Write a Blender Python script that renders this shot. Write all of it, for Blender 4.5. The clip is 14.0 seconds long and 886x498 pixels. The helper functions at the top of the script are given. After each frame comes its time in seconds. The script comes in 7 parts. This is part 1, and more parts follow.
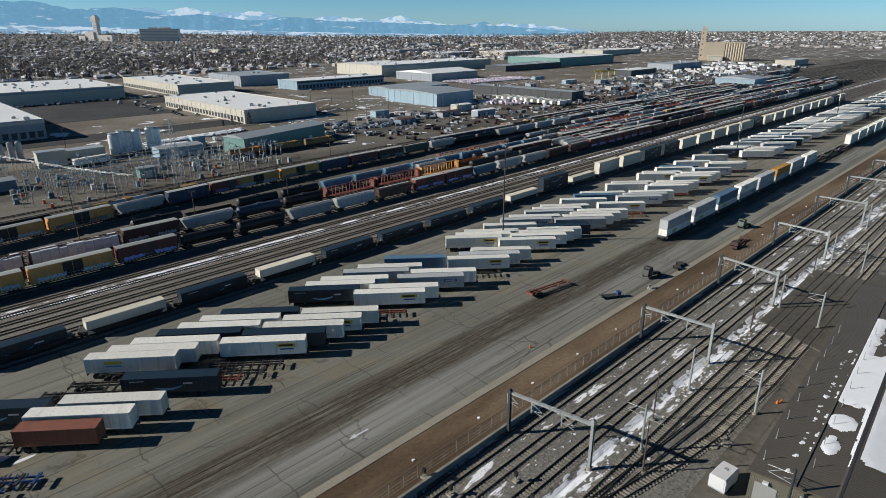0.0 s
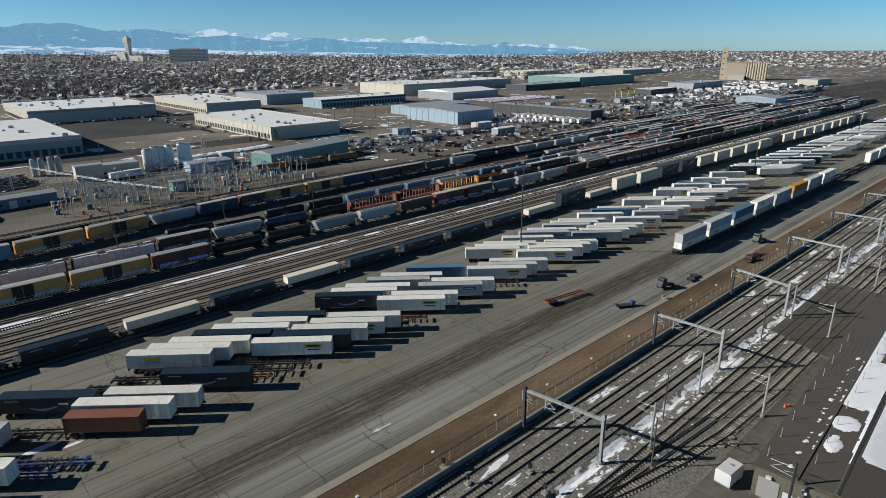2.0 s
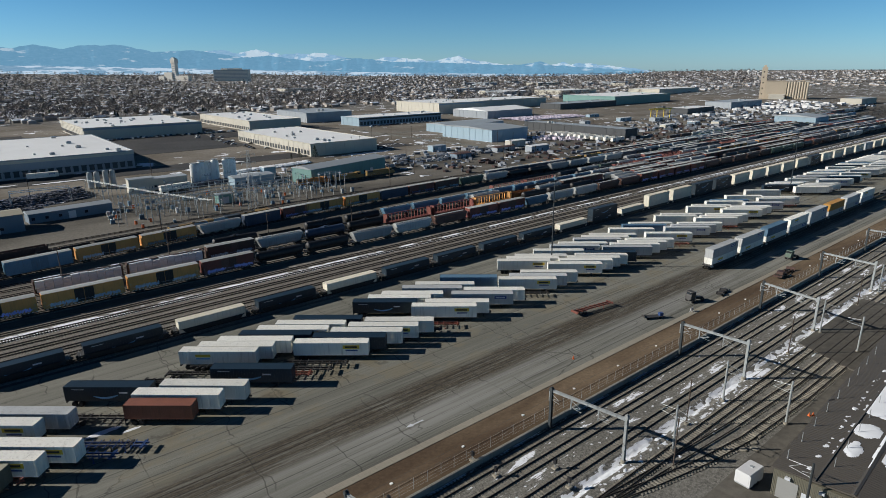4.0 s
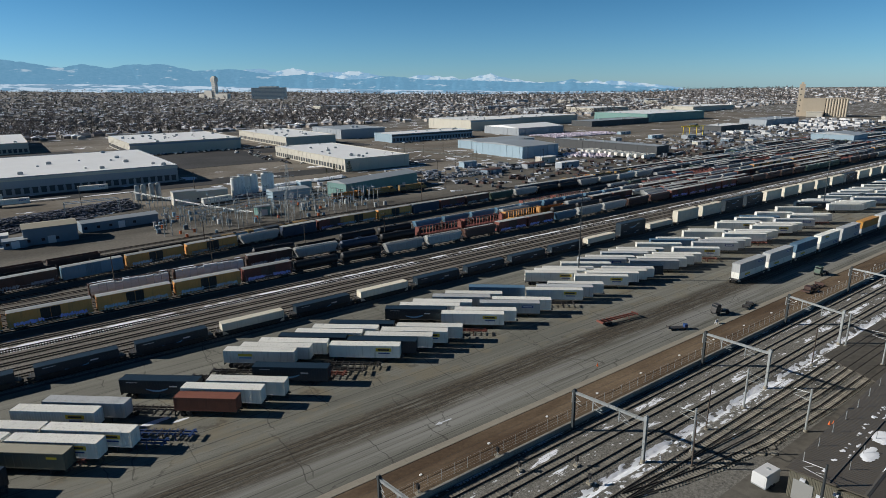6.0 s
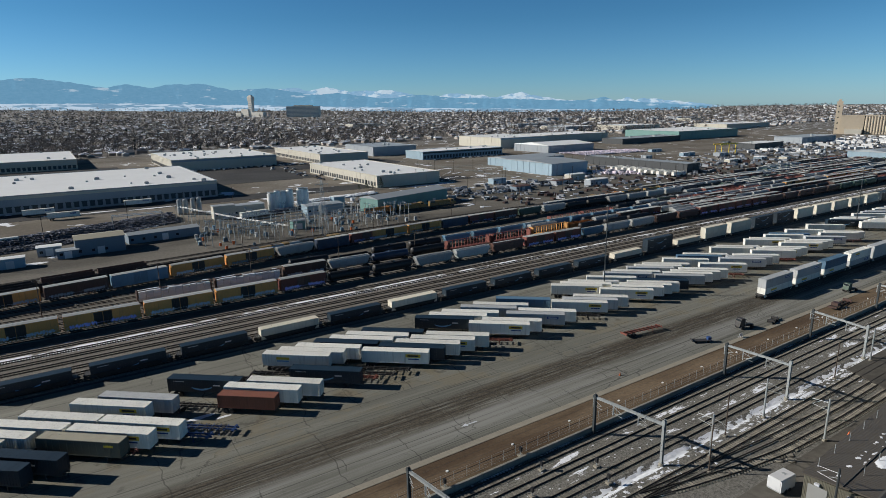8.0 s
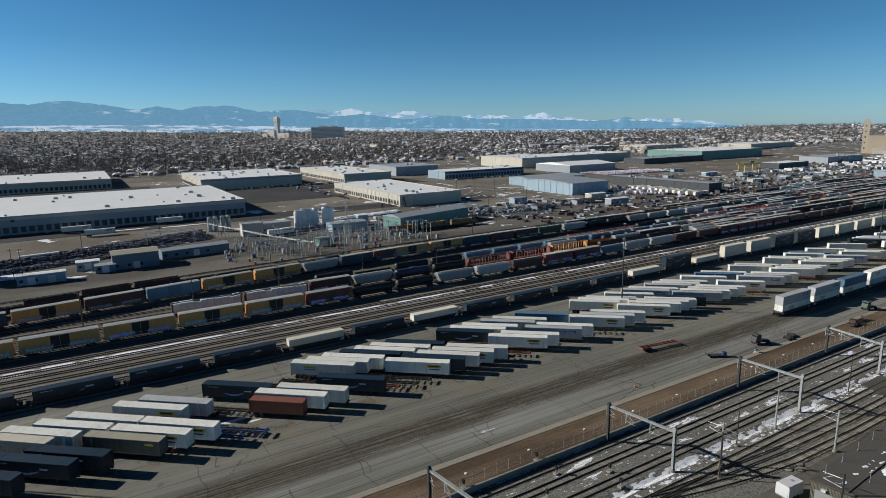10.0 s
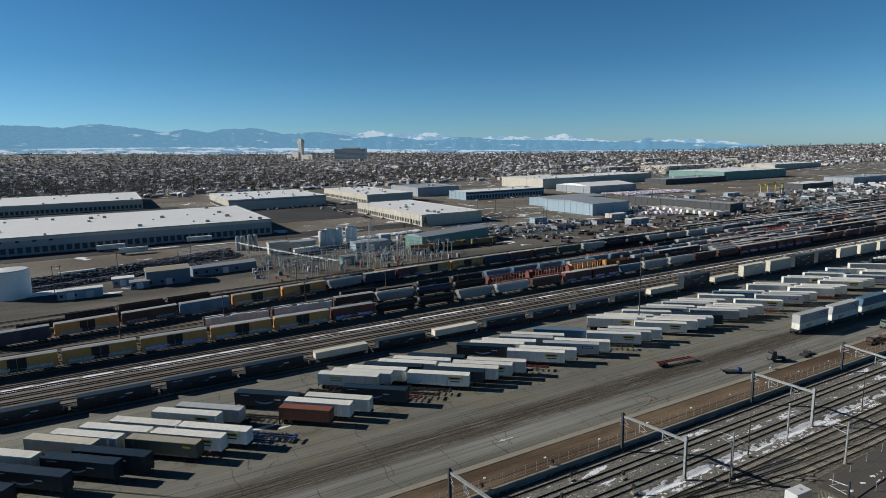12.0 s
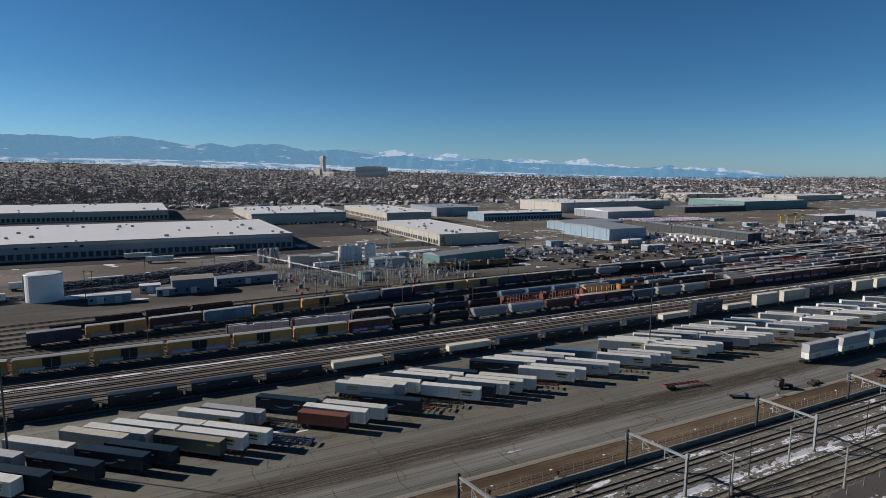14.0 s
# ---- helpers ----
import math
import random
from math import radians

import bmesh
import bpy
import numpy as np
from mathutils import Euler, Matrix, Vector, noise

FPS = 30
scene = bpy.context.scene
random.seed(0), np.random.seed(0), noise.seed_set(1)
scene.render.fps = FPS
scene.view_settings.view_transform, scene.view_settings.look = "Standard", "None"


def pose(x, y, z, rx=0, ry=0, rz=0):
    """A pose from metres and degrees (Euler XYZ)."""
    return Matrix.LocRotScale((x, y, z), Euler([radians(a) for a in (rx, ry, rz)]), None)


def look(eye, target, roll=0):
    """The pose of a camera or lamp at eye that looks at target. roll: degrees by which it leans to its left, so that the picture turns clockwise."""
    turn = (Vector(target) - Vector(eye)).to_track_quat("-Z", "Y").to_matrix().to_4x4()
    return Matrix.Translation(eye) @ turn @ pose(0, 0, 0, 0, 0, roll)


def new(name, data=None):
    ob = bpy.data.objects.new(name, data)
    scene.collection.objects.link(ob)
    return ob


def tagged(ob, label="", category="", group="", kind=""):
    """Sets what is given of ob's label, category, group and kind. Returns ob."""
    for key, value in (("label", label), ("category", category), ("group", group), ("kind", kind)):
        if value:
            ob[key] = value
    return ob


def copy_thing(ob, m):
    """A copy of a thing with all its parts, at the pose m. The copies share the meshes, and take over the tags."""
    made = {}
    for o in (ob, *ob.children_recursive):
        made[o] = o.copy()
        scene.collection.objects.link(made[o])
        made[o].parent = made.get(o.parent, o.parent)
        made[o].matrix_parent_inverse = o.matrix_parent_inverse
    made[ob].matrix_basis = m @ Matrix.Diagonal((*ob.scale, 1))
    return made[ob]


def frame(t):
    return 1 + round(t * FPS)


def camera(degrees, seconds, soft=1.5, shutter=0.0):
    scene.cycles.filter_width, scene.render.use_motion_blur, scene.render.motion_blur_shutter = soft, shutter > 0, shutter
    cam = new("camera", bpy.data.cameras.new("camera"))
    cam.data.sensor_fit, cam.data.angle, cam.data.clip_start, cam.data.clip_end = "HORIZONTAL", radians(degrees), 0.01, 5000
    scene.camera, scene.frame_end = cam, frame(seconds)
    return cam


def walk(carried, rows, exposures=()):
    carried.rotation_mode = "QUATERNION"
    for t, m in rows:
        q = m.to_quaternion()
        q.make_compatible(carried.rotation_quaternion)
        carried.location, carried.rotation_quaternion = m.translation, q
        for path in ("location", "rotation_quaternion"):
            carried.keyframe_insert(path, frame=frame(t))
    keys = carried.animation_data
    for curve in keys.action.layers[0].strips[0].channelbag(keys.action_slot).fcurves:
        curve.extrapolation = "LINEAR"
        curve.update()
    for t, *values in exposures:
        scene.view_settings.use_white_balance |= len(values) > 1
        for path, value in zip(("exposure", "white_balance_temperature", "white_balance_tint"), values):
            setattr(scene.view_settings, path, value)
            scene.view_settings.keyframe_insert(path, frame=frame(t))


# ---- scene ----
cam = camera(73.2, 14.0, soft=0.4)
PATH = [
    (0, (11.72, 14.11, 60.18), (77.52, 80.94, 25.48), -0.33),
    (0.5, (10.52, 13.02, 60.20), (76.02, 80.51, 26.22), -0.33),
    (1, (9.31, 11.91, 60.15), (74.52, 80.06, 26.93), -0.33),
    (1.5, (8.25, 10.85, 60.15), (73.08, 79.68, 27.60), -0.40),
    (2, (7.13, 9.59, 60.21), (71.30, 79.37, 28.37), -0.42),
    (2.5, (6.00, 8.42, 60.17), (69.35, 79.29, 29.09), -0.46),
    (3, (4.90, 7.23, 60.16), (67.37, 79.18, 29.84), -0.48),
    (5.5, (-0.30, 0.80, 60.37), (57.67, 77.69, 33.41), -0.65),
    (6, (-1.28, -0.47, 60.39), (55.89, 77.26, 34.13), -0.65),
    (6.5, (-2.30, -1.73, 60.53), (54.04, 76.83, 34.96), -0.70),
    (7, (-3.05, -3.15, 60.57), (52.31, 76.34, 35.74), -0.78),
    (7.5, (-4.01, -4.55, 60.61), (50.45, 75.78, 36.46), -0.80),
    (8, (-4.89, -5.97, 60.71), (48.68, 75.15, 37.27), -0.81),
    (10.5, (-9.13, -12.92, 61.06), (41.20, 71.30, 41.73), -1.00),
    (11, (-10.09, -14.34, 61.11), (39.60, 70.46, 42.65), -1.03),
    (11.5, (-10.82, -15.81, 61.13), (38.15, 69.59, 43.55), -1.09),
    (12, (-11.62, -17.34, 61.31), (36.66, 68.62, 44.57), -1.14),
    (12.4, (-12.28, -18.52, 61.38), (35.43, 67.89, 45.33), -1.17),
    (12.5, (-12.45, -18.81, 61.40), (30.54, 58.97, 47.18), 1.40),
    (13, (-13.27, -20.29, 61.48), (29.51, 57.73, 48.00), 1.01),
    (13.5, (-14.10, -21.76, 61.57), (28.12, 56.66, 48.64), -0.72),
    (14, (-14.93, -23.24, 61.65), (26.52, 55.74, 49.62), 0.59),
]
walk(cam, [(t, look(eye, target, roll)) for t, eye, target, roll in PATH],
     [(0, 0.2, 6500, 10), (6.5, 0.07, 6500, 10), (12.4, 0.0, 6500, 10), (12.5, -0.13, 6500, 16), (14, -0.15, 6500, 16)])

# ---- light: low winter sun from the west, clear sky ----
SUN_ELEV, SUN_AZ = 25.5, 140.6
world = bpy.data.worlds.new("clear_sky")
scene.world = world
world.use_nodes = True
wt = world.node_tree
sky = wt.nodes.new("ShaderNodeTexSky")
sky.sky_type = "NISHITA"
sky.sun_disc = False
sky.sun_elevation = radians(SUN_ELEV)
sky.sun_rotation = radians(90 - SUN_AZ)
sky.altitude = 1600
sky.air_density, sky.dust_density, sky.ozone_density = 1.0, 0.6, 3.0
tint = wt.nodes.new("ShaderNodeMix")
tint.data_type, tint.blend_type = "RGBA", "MULTIPLY"
tint.inputs[0].default_value = 1.0
# paler towards the horizon, deeper overhead, as in dry high air
coord = wt.nodes.new("ShaderNodeTexCoord")
height = wt.nodes.new("ShaderNodeSeparateXYZ")
wt.links.new(coord.outputs["Generated"], height.inputs[0])
ramp = wt.nodes.new("ShaderNodeValToRGB")
STOPS = ((0.0, (0.4, 0.62, 0.88)), (0.045, (0.33, 0.57, 0.77)), (0.13, (0.23, 0.485, 0.63)), (0.3, (0.17, 0.43, 0.57)), (0.5, (0.07, 0.13, 0.19)))
ramp.color_ramp.elements.remove(ramp.color_ramp.elements[1])
ramp.color_ramp.elements[0].color = (*STOPS[0][1], 1)
for at, rgb in STOPS[1:]:
    ramp.color_ramp.elements.new(at).color = (*rgb, 1)
wt.links.new(height.outputs[2], ramp.inputs[0])
wt.links.new(ramp.outputs[0], tint.inputs[7])
wt.links.new(sky.outputs[0], tint.inputs[6])
wt.links.new(tint.outputs[2], wt.nodes["Background"].inputs[0])
wt.nodes["Background"].inputs[1].default_value = 0.12
sun = new("sun", bpy.data.lights.new("sun", "SUN"))
sun.data.energy, sun.data.angle, sun.data.color = 5.0, radians(0.53), (1.0, 0.955, 0.87)
sd = Vector((math.cos(radians(SUN_ELEV)) * math.cos(radians(SUN_AZ)), math.cos(radians(SUN_ELEV)) * math.sin(radians(SUN_AZ)), math.sin(radians(SUN_ELEV))))
sun.matrix_world = look(sd * 100, (0, 0, 0))


# ---- materials ----
class Nodes:
    """Short hand for wiring one node material."""

    def __init__(self, name):
        self.mat = bpy.data.materials.new(name)
        self.mat.use_nodes = True
        self.t = self.mat.node_tree
        self.bsdf = self.t.nodes["Principled BSDF"]

    def put(self, sock, value):
        if isinstance(value, bpy.types.NodeSocket):
            self.t.links.new(value, sock)
        else:
            sock.default_value = value

    def coords(self, scale=(1, 1, 1)):
        tc = self.t.nodes.new("ShaderNodeTexCoord")
        mp = self.t.nodes.new("ShaderNodeMapping")
        mp.inputs["Scale"].default_value = scale
        self.t.links.new(tc.outputs["Object"], mp.inputs[0])
        return mp.outputs[0]

    def noise(self, scale, stretch=(1, 1, 1), detail=4, w=None, rough=0.55):
        n = self.t.nodes.new("ShaderNodeTexNoise")
        n.noise_dimensions = "4D" if w is not None else "3D"
        self.t.links.new(self.coords(stretch), n.inputs["Vector"])
        n.inputs["Scale"].default_value, n.inputs["Detail"].default_value = scale, detail
        n.inputs["Roughness"].default_value = rough
        if w is not None:
            self.put(n.inputs["W"], w)
        return n.outputs["Fac"]

    def math(self, op, a, b=0.0, clamp=False):
        n = self.t.nodes.new("ShaderNodeMath")
        n.operation, n.use_clamp = op, clamp
        self.put(n.inputs[0], a)
        self.put(n.inputs[1], b)
        return n.outputs[0]

    def step(self, value, lo, hi, to0=0.0, to1=1.0):
        n = self.t.nodes.new("ShaderNodeMapRange")
        n.interpolation_type = "SMOOTHSTEP"
        self.put(n.inputs["Value"], value)
        for key, v in (("From Min", lo), ("From Max", hi), ("To Min", to0), ("To Max", to1)):
            n.inputs[key].default_value = v
        return n.outputs["Result"]

    def axis(self, which):
        tc = self.t.nodes.new("ShaderNodeTexCoord")
        n = self.t.nodes.new("ShaderNodeSeparateXYZ")
        self.t.links.new(tc.outputs["Object"], n.inputs[0])
        return n.outputs[which]

    def band(self, which, at, half, soft):
        """1 within half of a line at the given coordinate, fading over soft."""
        d = self.math("ABSOLUTE", self.math("SUBTRACT", self.axis(which), at))
        return self.step(d, half, half + soft, 1.0, 0.0)

    def mix(self, fac, a, b):
        n = self.t.nodes.new("ShaderNodeMix")
        n.data_type = "RGBA"
        self.put(n.inputs[0], fac)
        for sock, v in ((n.inputs[6], a), (n.inputs[7], b)):
            self.put(sock, (*v, 1) if isinstance(v, tuple) else v)
        return n.outputs[2]

    def value(self, colour, factor):
        n = self.t.nodes.new("ShaderNodeHueSaturation")
        self.put(n.inputs["Color"], (*colour, 1) if isinstance(colour, tuple) else colour)
        self.put(n.inputs["Value"], factor)
        return n.outputs[0]

    def random(self):
        return self.t.nodes.new("ShaderNodeObjectInfo").outputs["Random"]

    def island(self):
        return self.t.nodes.new("ShaderNodeNewGeometry").outputs["Random Per Island"]

    def bump(self, height, strength, dist):
        n = self.t.nodes.new("ShaderNodeBump")
        n.inputs["Strength"].default_value, n.inputs["Distance"].default_value = strength, dist
        self.t.links.new(height, n.inputs["Height"])
        self.t.links.new(n.outputs[0], self.bsdf.inputs["Normal"])

    def done(self, colour, rough=0.6, metal=0.0, spec=0.5):
        self.put(self.bsdf.inputs["Base Color"], (*colour, 1) if isinstance(colour, tuple) else colour)
        self.put(self.bsdf.inputs["Roughness"], rough)
        self.bsdf.inputs["Metallic"].default_value = metal
        self.bsdf.inputs["Specular IOR Level"].default_value = spec
        return self.mat


def paint(name, col, rough=0.55, metal=0.0, var=0.18, scale=0.6, fine=9.0, rand=0.12, streak=0.0, grime=(0.09, 0.07, 0.05), island=0.0, bump=0.0):
    """Painted or weathered surface: broad and fine variation, a tint per object, and streaks of grime that run down."""
    k = Nodes(name)
    w = k.math("MULTIPLY", k.random(), 37.0)
    broad, small = k.noise(scale, w=w), k.noise(fine, w=w, detail=3)
    f = k.math("ADD", k.math("MULTIPLY", k.math("SUBTRACT", broad, 0.5), 2.4 * var), 1.0)
    f = k.math("ADD", f, k.math("MULTIPLY", k.math("SUBTRACT", small, 0.5), 1.6 * var))
    f = k.math("ADD", f, k.math("MULTIPLY", k.math("SUBTRACT", k.random(), 0.5), 2 * rand))
    if island:
        f = k.math("ADD", f, k.math("MULTIPLY", k.math("SUBTRACT", k.island(), 0.5), 2 * island))
    c = k.value(col, f)
    if streak:
        s = k.noise(1.0, (2.6, 2.6, 0.22), detail=5, w=w)
        c = k.mix(k.step(s, 0.5, 0.78, 0.0, streak), c, grime)
    if bump:
        k.bump(small, 0.5, bump)
    return k.done(c, rough, metal)


def ground_mat(name, col, col2, scale=0.02, fine=1.2, snow=0.0, bump=0.02, stretch=(1, 1, 1)):
    k = Nodes(name)
    a, b, c3 = k.noise(scale, stretch, 6), k.noise(fine, detail=5), k.noise(fine * 9, detail=2)
    c = k.mix(k.step(a, 0.35, 0.65), col, col2)
    c = k.value(c, k.math("ADD", 0.55, k.math("MULTIPLY", b, 0.9)))
    c = k.value(c, k.math("ADD", 0.8, k.math("MULTIPLY", c3, 0.4)))
    if snow:
        s = k.math("MULTIPLY", k.noise(scale * 3.1, stretch, 7), 1.0)
        c = k.mix(k.step(s, 0.66 - snow, 0.7 - snow), c, (0.78, 0.8, 0.84))
    k.bump(b, 0.6, bump)
    return k.done(c, 0.95, spec=0.2)


def asphalt_mat():
    k = Nodes("worn_asphalt")
    broad = k.noise(0.05, (0.35, 1, 1), 5)
    lanes = k.noise(0.55, (0.02, 1, 1), 5)
    fine = k.noise(7.0, detail=3)
    blot = k.noise(0.33, detail=6)
    c = k.mix(k.step(broad, 0.3, 0.7), (0.138, 0.137, 0.116), (0.192, 0.19, 0.163))
    c = k.value(c, k.math("ADD", 0.42, k.math("MULTIPLY", lanes, 1.18)))
    c = k.value(c, k.math("ADD", 0.5, k.math("MULTIPLY", fine, 1.0)))
    c = k.mix(k.step(blot, 0.62, 0.75, 0.0, 0.55), c, (0.05, 0.047, 0.042))
    # pale driven lane beside the kerb
    lane = k.math("MULTIPLY", k.band(1, 80.5, 2.6, 3.0), k.step(k.noise(0.8, (0.03, 1, 1), 5), 0.35, 0.62))
    c = k.mix(k.math("MULTIPLY", lane, 0.7), c, (0.27, 0.268, 0.25))
    # brown grime along the set-in track and under the parked rows
    dirt = k.math("MULTIPLY", k.band(1, 87.0, 2.4, 3.4), k.step(k.noise(1.3, (0.05, 1, 1), 8, rough=0.8), 0.34, 0.54))
    c = k.mix(k.math("MULTIPLY", dirt, 0.92), c, k.mix(k.step(k.noise(3.0, (0.3, 1, 1), 6, rough=0.8), 0.42, 0.58), (0.03, 0.023, 0.015), (0.085, 0.068, 0.046)))
    soil = k.math("MULTIPLY", k.band(1, 112, 9.0, 6.0), k.step(k.noise(0.12, detail=6), 0.5, 0.66))
    c = k.mix(k.math("MULTIPLY", soil, 0.65), c, (0.17, 0.145, 0.095))
    oil = k.math("MULTIPLY", k.band(1, 111, 8.0, 5.0), k.step(k.noise(0.3, detail=6), 0.55, 0.66))
    c = k.mix(k.math("MULTIPLY", oil, 0.6), c, (0.055, 0.05, 0.042))
    # slab joints and sealed cracks, wandering a little
    for scale, stretch, wide, strong in ((0.045, (0.45, 1.5, 1), 0.0028, 0.5),):
        v = k.t.nodes.new("ShaderNodeTexVoronoi")
        v.feature = "DISTANCE_TO_EDGE"
        v.inputs["Scale"].default_value = scale
        wob = k.t.nodes.new("ShaderNodeTexNoise")
        wob.inputs["Scale"].default_value, wob.inputs["Detail"].default_value = 0.5, 5
        mp = k.coords(stretch)
        k.t.links.new(mp, wob.inputs["Vector"])
        add = k.t.nodes.new("ShaderNodeVectorMath")
        add.operation = "MULTIPLY_ADD"
        k.t.links.new(wob.outputs["Color"], add.inputs[0])
        add.inputs[1].default_value = (2.2, 2.2, 0)
        k.t.links.new(mp, add.inputs[2])
        k.t.links.new(add.outputs[0], v.inputs["Vector"])
        gate = k.step(k.noise(0.06, detail=3), 0.36, 0.5)
        crack = k.math("MULTIPLY", k.step(v.outputs["Distance"], wide * 0.5, wide * 1.6, strong, 0.0), gate)
        c = k.mix(crack, c, (0.03, 0.028, 0.026))
    # sealed cracks that wander across the lanes
    for every, wild, seed in ((13.0, 5.0, 1.7), (23.0, 7.0, 8.3)):
        bend = k.math("MULTIPLY", k.noise(0.13, (1, 1, 1), 3, w=seed, rough=0.5), wild)
        u = k.math("ABSOLUTE", k.math("SUBTRACT", k.math("FRACT", k.math("MULTIPLY", k.math("ADD", k.axis(0), bend), 1 / every)), 0.5))
        gate = k.step(k.noise(0.09, detail=2, w=seed + 3), 0.42, 0.52)
        c = k.mix(k.math("MULTIPLY", k.step(u, 0.05 / every, 0.16 / every, 0.55, 0.0), gate), c, (0.026, 0.025, 0.023))
    # tan dust blown round the parked rows
    dust = k.math("MULTIPLY", k.band(1, 108, 13.0, 8.0), k.step(k.noise(0.16, (0.7, 1.3, 1), 7, w=4.4, rough=0.62), 0.5, 0.62))
    c = k.mix(k.math("MULTIPLY", dust, 0.5), c, (0.2, 0.172, 0.115))
    # straight lane joints and tyre lines along the yard
    ry = k.math("MULTIPLY", k.axis(1), 1 / 4.6)
    fr = k.math("ABSOLUTE", k.math("SUBTRACT", k.math("FRACT", ry), 0.5))
    c = k.mix(k.math("MULTIPLY", k.step(fr, 0.008, 0.028, 0.75, 0.0), k.step(k.noise(0.2, (0.1, 1, 1), 3), 0.32, 0.48)), c, (0.03, 0.028, 0.026))
    tyre = k.math("MULTIPLY", k.noise(2.2, (0.012, 1, 1), 4, rough=0.7), k.step(k.axis(1), 96, 101, 1.0, 0.15))
    c = k.mix(k.step(tyre, 0.52, 0.66, 0.0, 0.55), c, (0.048, 0.043, 0.036))
    k.bump(fine, 0.4, 0.02)
    return k.done(c, 0.88, spec=0.3)


def ballast_mat(name, col, snow_lines, amount, origin_y=0.0):
    """Crushed stone, with old snow lying in streaks along the given lines."""
    k = Nodes(name)
    stones, grit, broad = k.noise(2.6, detail=5, rough=0.8), k.noise(7.0, detail=3, rough=0.8), k.noise(0.12, (0.4, 1, 1), 5)
    c = k.value(col, k.math("MAXIMUM", 0.12, k.math("ADD", -0.9, k.math("MULTIPLY", stones, 3.8))))
    c = k.value(c, k.math("ADD", 0.1, k.math("MULTIPLY", grit, 1.8)))
    c = k.value(c, k.math("ADD", 0.65, k.math("MULTIPLY", broad, 0.7)))
    n = k.noise(0.42, (0.32, 1, 1), 8, rough=0.68)
    for y, half, soft, more in snow_lines:
        m = k.math("ADD", n, k.math("MULTIPLY", k.math("SUBTRACT", k.band(1, y, half, soft), 1.0), 0.6))
        m = k.math("ADD", m, more)
        c = k.mix(k.step(m, 0.56 - amount, 0.6 - amount), c, (0.8, 0.82, 0.86))
    k.bump(stones, 0.8, 0.06)
    return k.done(c, 0.95, spec=0.2)


M = {}
M["asphalt"] = asphalt_mat()
M["ballast_passenger"] = ballast_mat("pale_grey_ballast", (0.165, 0.158, 0.14),
                                     [(49.4, 0.9, 1.3, 0.07), (62.6, 0.4, 0.7, 0.06), (59.4, 0.6, 0.7, 0.015), (54.9, 0.8, 0.9, 0.02), (47.4, 0.4, 1.0, 0.03), (43.0, 3.0, 3.0, -0.06)], 0.0)
M["ballast_yard"] = ballast_mat("brown_grey_ballast", (0.17, 0.155, 0.135), [(168.5, 1.0, 1.0, 0.13), (170.6, 0.6, 0.8, 0.1), (161.8, 0.4, 0.8, -0.05), (157.2, 0.2, 0.6, -0.07), (175.4, 0.3, 0.6, -0.02)], 0.0)
M["ground"] = ground_mat("bare_winter_ground", (0.125, 0.108, 0.085), (0.21, 0.19, 0.16), 0.015, 0.5, snow=0.045, bump=0.05)
M["yard_dirt"] = ground_mat("cinder_yard_soil", (0.078, 0.072, 0.062), (0.155, 0.143, 0.122), 0.03, 0.9, snow=-0.03, stretch=(0.3, 1, 1))
M["embankment"] = ground_mat("brown_embankment_soil", (0.075, 0.05, 0.031), (0.155, 0.113, 0.073), 0.09, 1.6, stretch=(0.3, 1, 1))
M["town_ground"] = ground_mat("snow_dusted_lawns", (0.1, 0.09, 0.074), (0.195, 0.185, 0.17), 0.02, 0.09, snow=0.07, bump=0.0)
M["lot"] = ground_mat("dark_lot_asphalt", (0.04, 0.04, 0.042), (0.06, 0.06, 0.06), 0.02, 0.5, snow=-0.12)
M["concrete"] = paint("pale_concrete", (0.27, 0.245, 0.195), 0.85, var=0.2, scale=0.4, fine=3, rand=0.05, streak=0.25, bump=0.01)
M["wall_concrete"] = paint("retaining_wall_concrete", (0.24, 0.23, 0.2), 0.85, var=0.22, scale=0.3, fine=3, rand=0.08, streak=0.35, bump=0.01)
M["tie_concrete"] = paint("concrete_tie", (0.2, 0.185, 0.155), 0.9, var=0.3, island=0.3, rand=0)
M["tie_wood"] = paint("oiled_wooden_tie", (0.1, 0.086, 0.07), 0.9, var=0.25, island=0.25, rand=0)
M["rail"] = paint("rusty_rail_steel", (0.02, 0.016, 0.014), 0.8, 0.0, var=0.2)
M["railhead"] = paint("worn_railhead_steel", (0.04, 0.034, 0.03), 0.7, 0.0, var=0.15)
M["galv"] = paint("galvanised_steel", (0.36, 0.38, 0.38), 0.5, 0.3, var=0.15)
M["dark_steel"] = paint("dark_painted_steel", (0.05, 0.058, 0.062), 0.5, 0.2, var=0.2)
M["rubber"] = paint("tyre_rubber", (0.018, 0.018, 0.018), 0.85)
M["black"] = paint("sooty_black_paint", (0.014, 0.014, 0.015), 0.55, var=0.3, streak=0.3, grime=(0.06, 0.05, 0.04))
M["white_box"] = paint("dirty_white_container", (0.74, 0.725, 0.66), 0.5, var=0.1, streak=0.5, grime=(0.27, 0.245, 0.2), rand=0.1)
M["grey_box"] = paint("grey_white_container", (0.45, 0.46, 0.46), 0.5, var=0.12, streak=0.5, grime=(0.2, 0.18, 0.15), rand=0.14)
M["cream_box"] = paint("cream_container", (0.64, 0.59, 0.48), 0.55, var=0.12, streak=0.35, grime=(0.2, 0.17, 0.12))
M["olive_side"] = paint("grey_olive_trailer", (0.13, 0.13, 0.1), 0.55, var=0.15, streak=0.3)
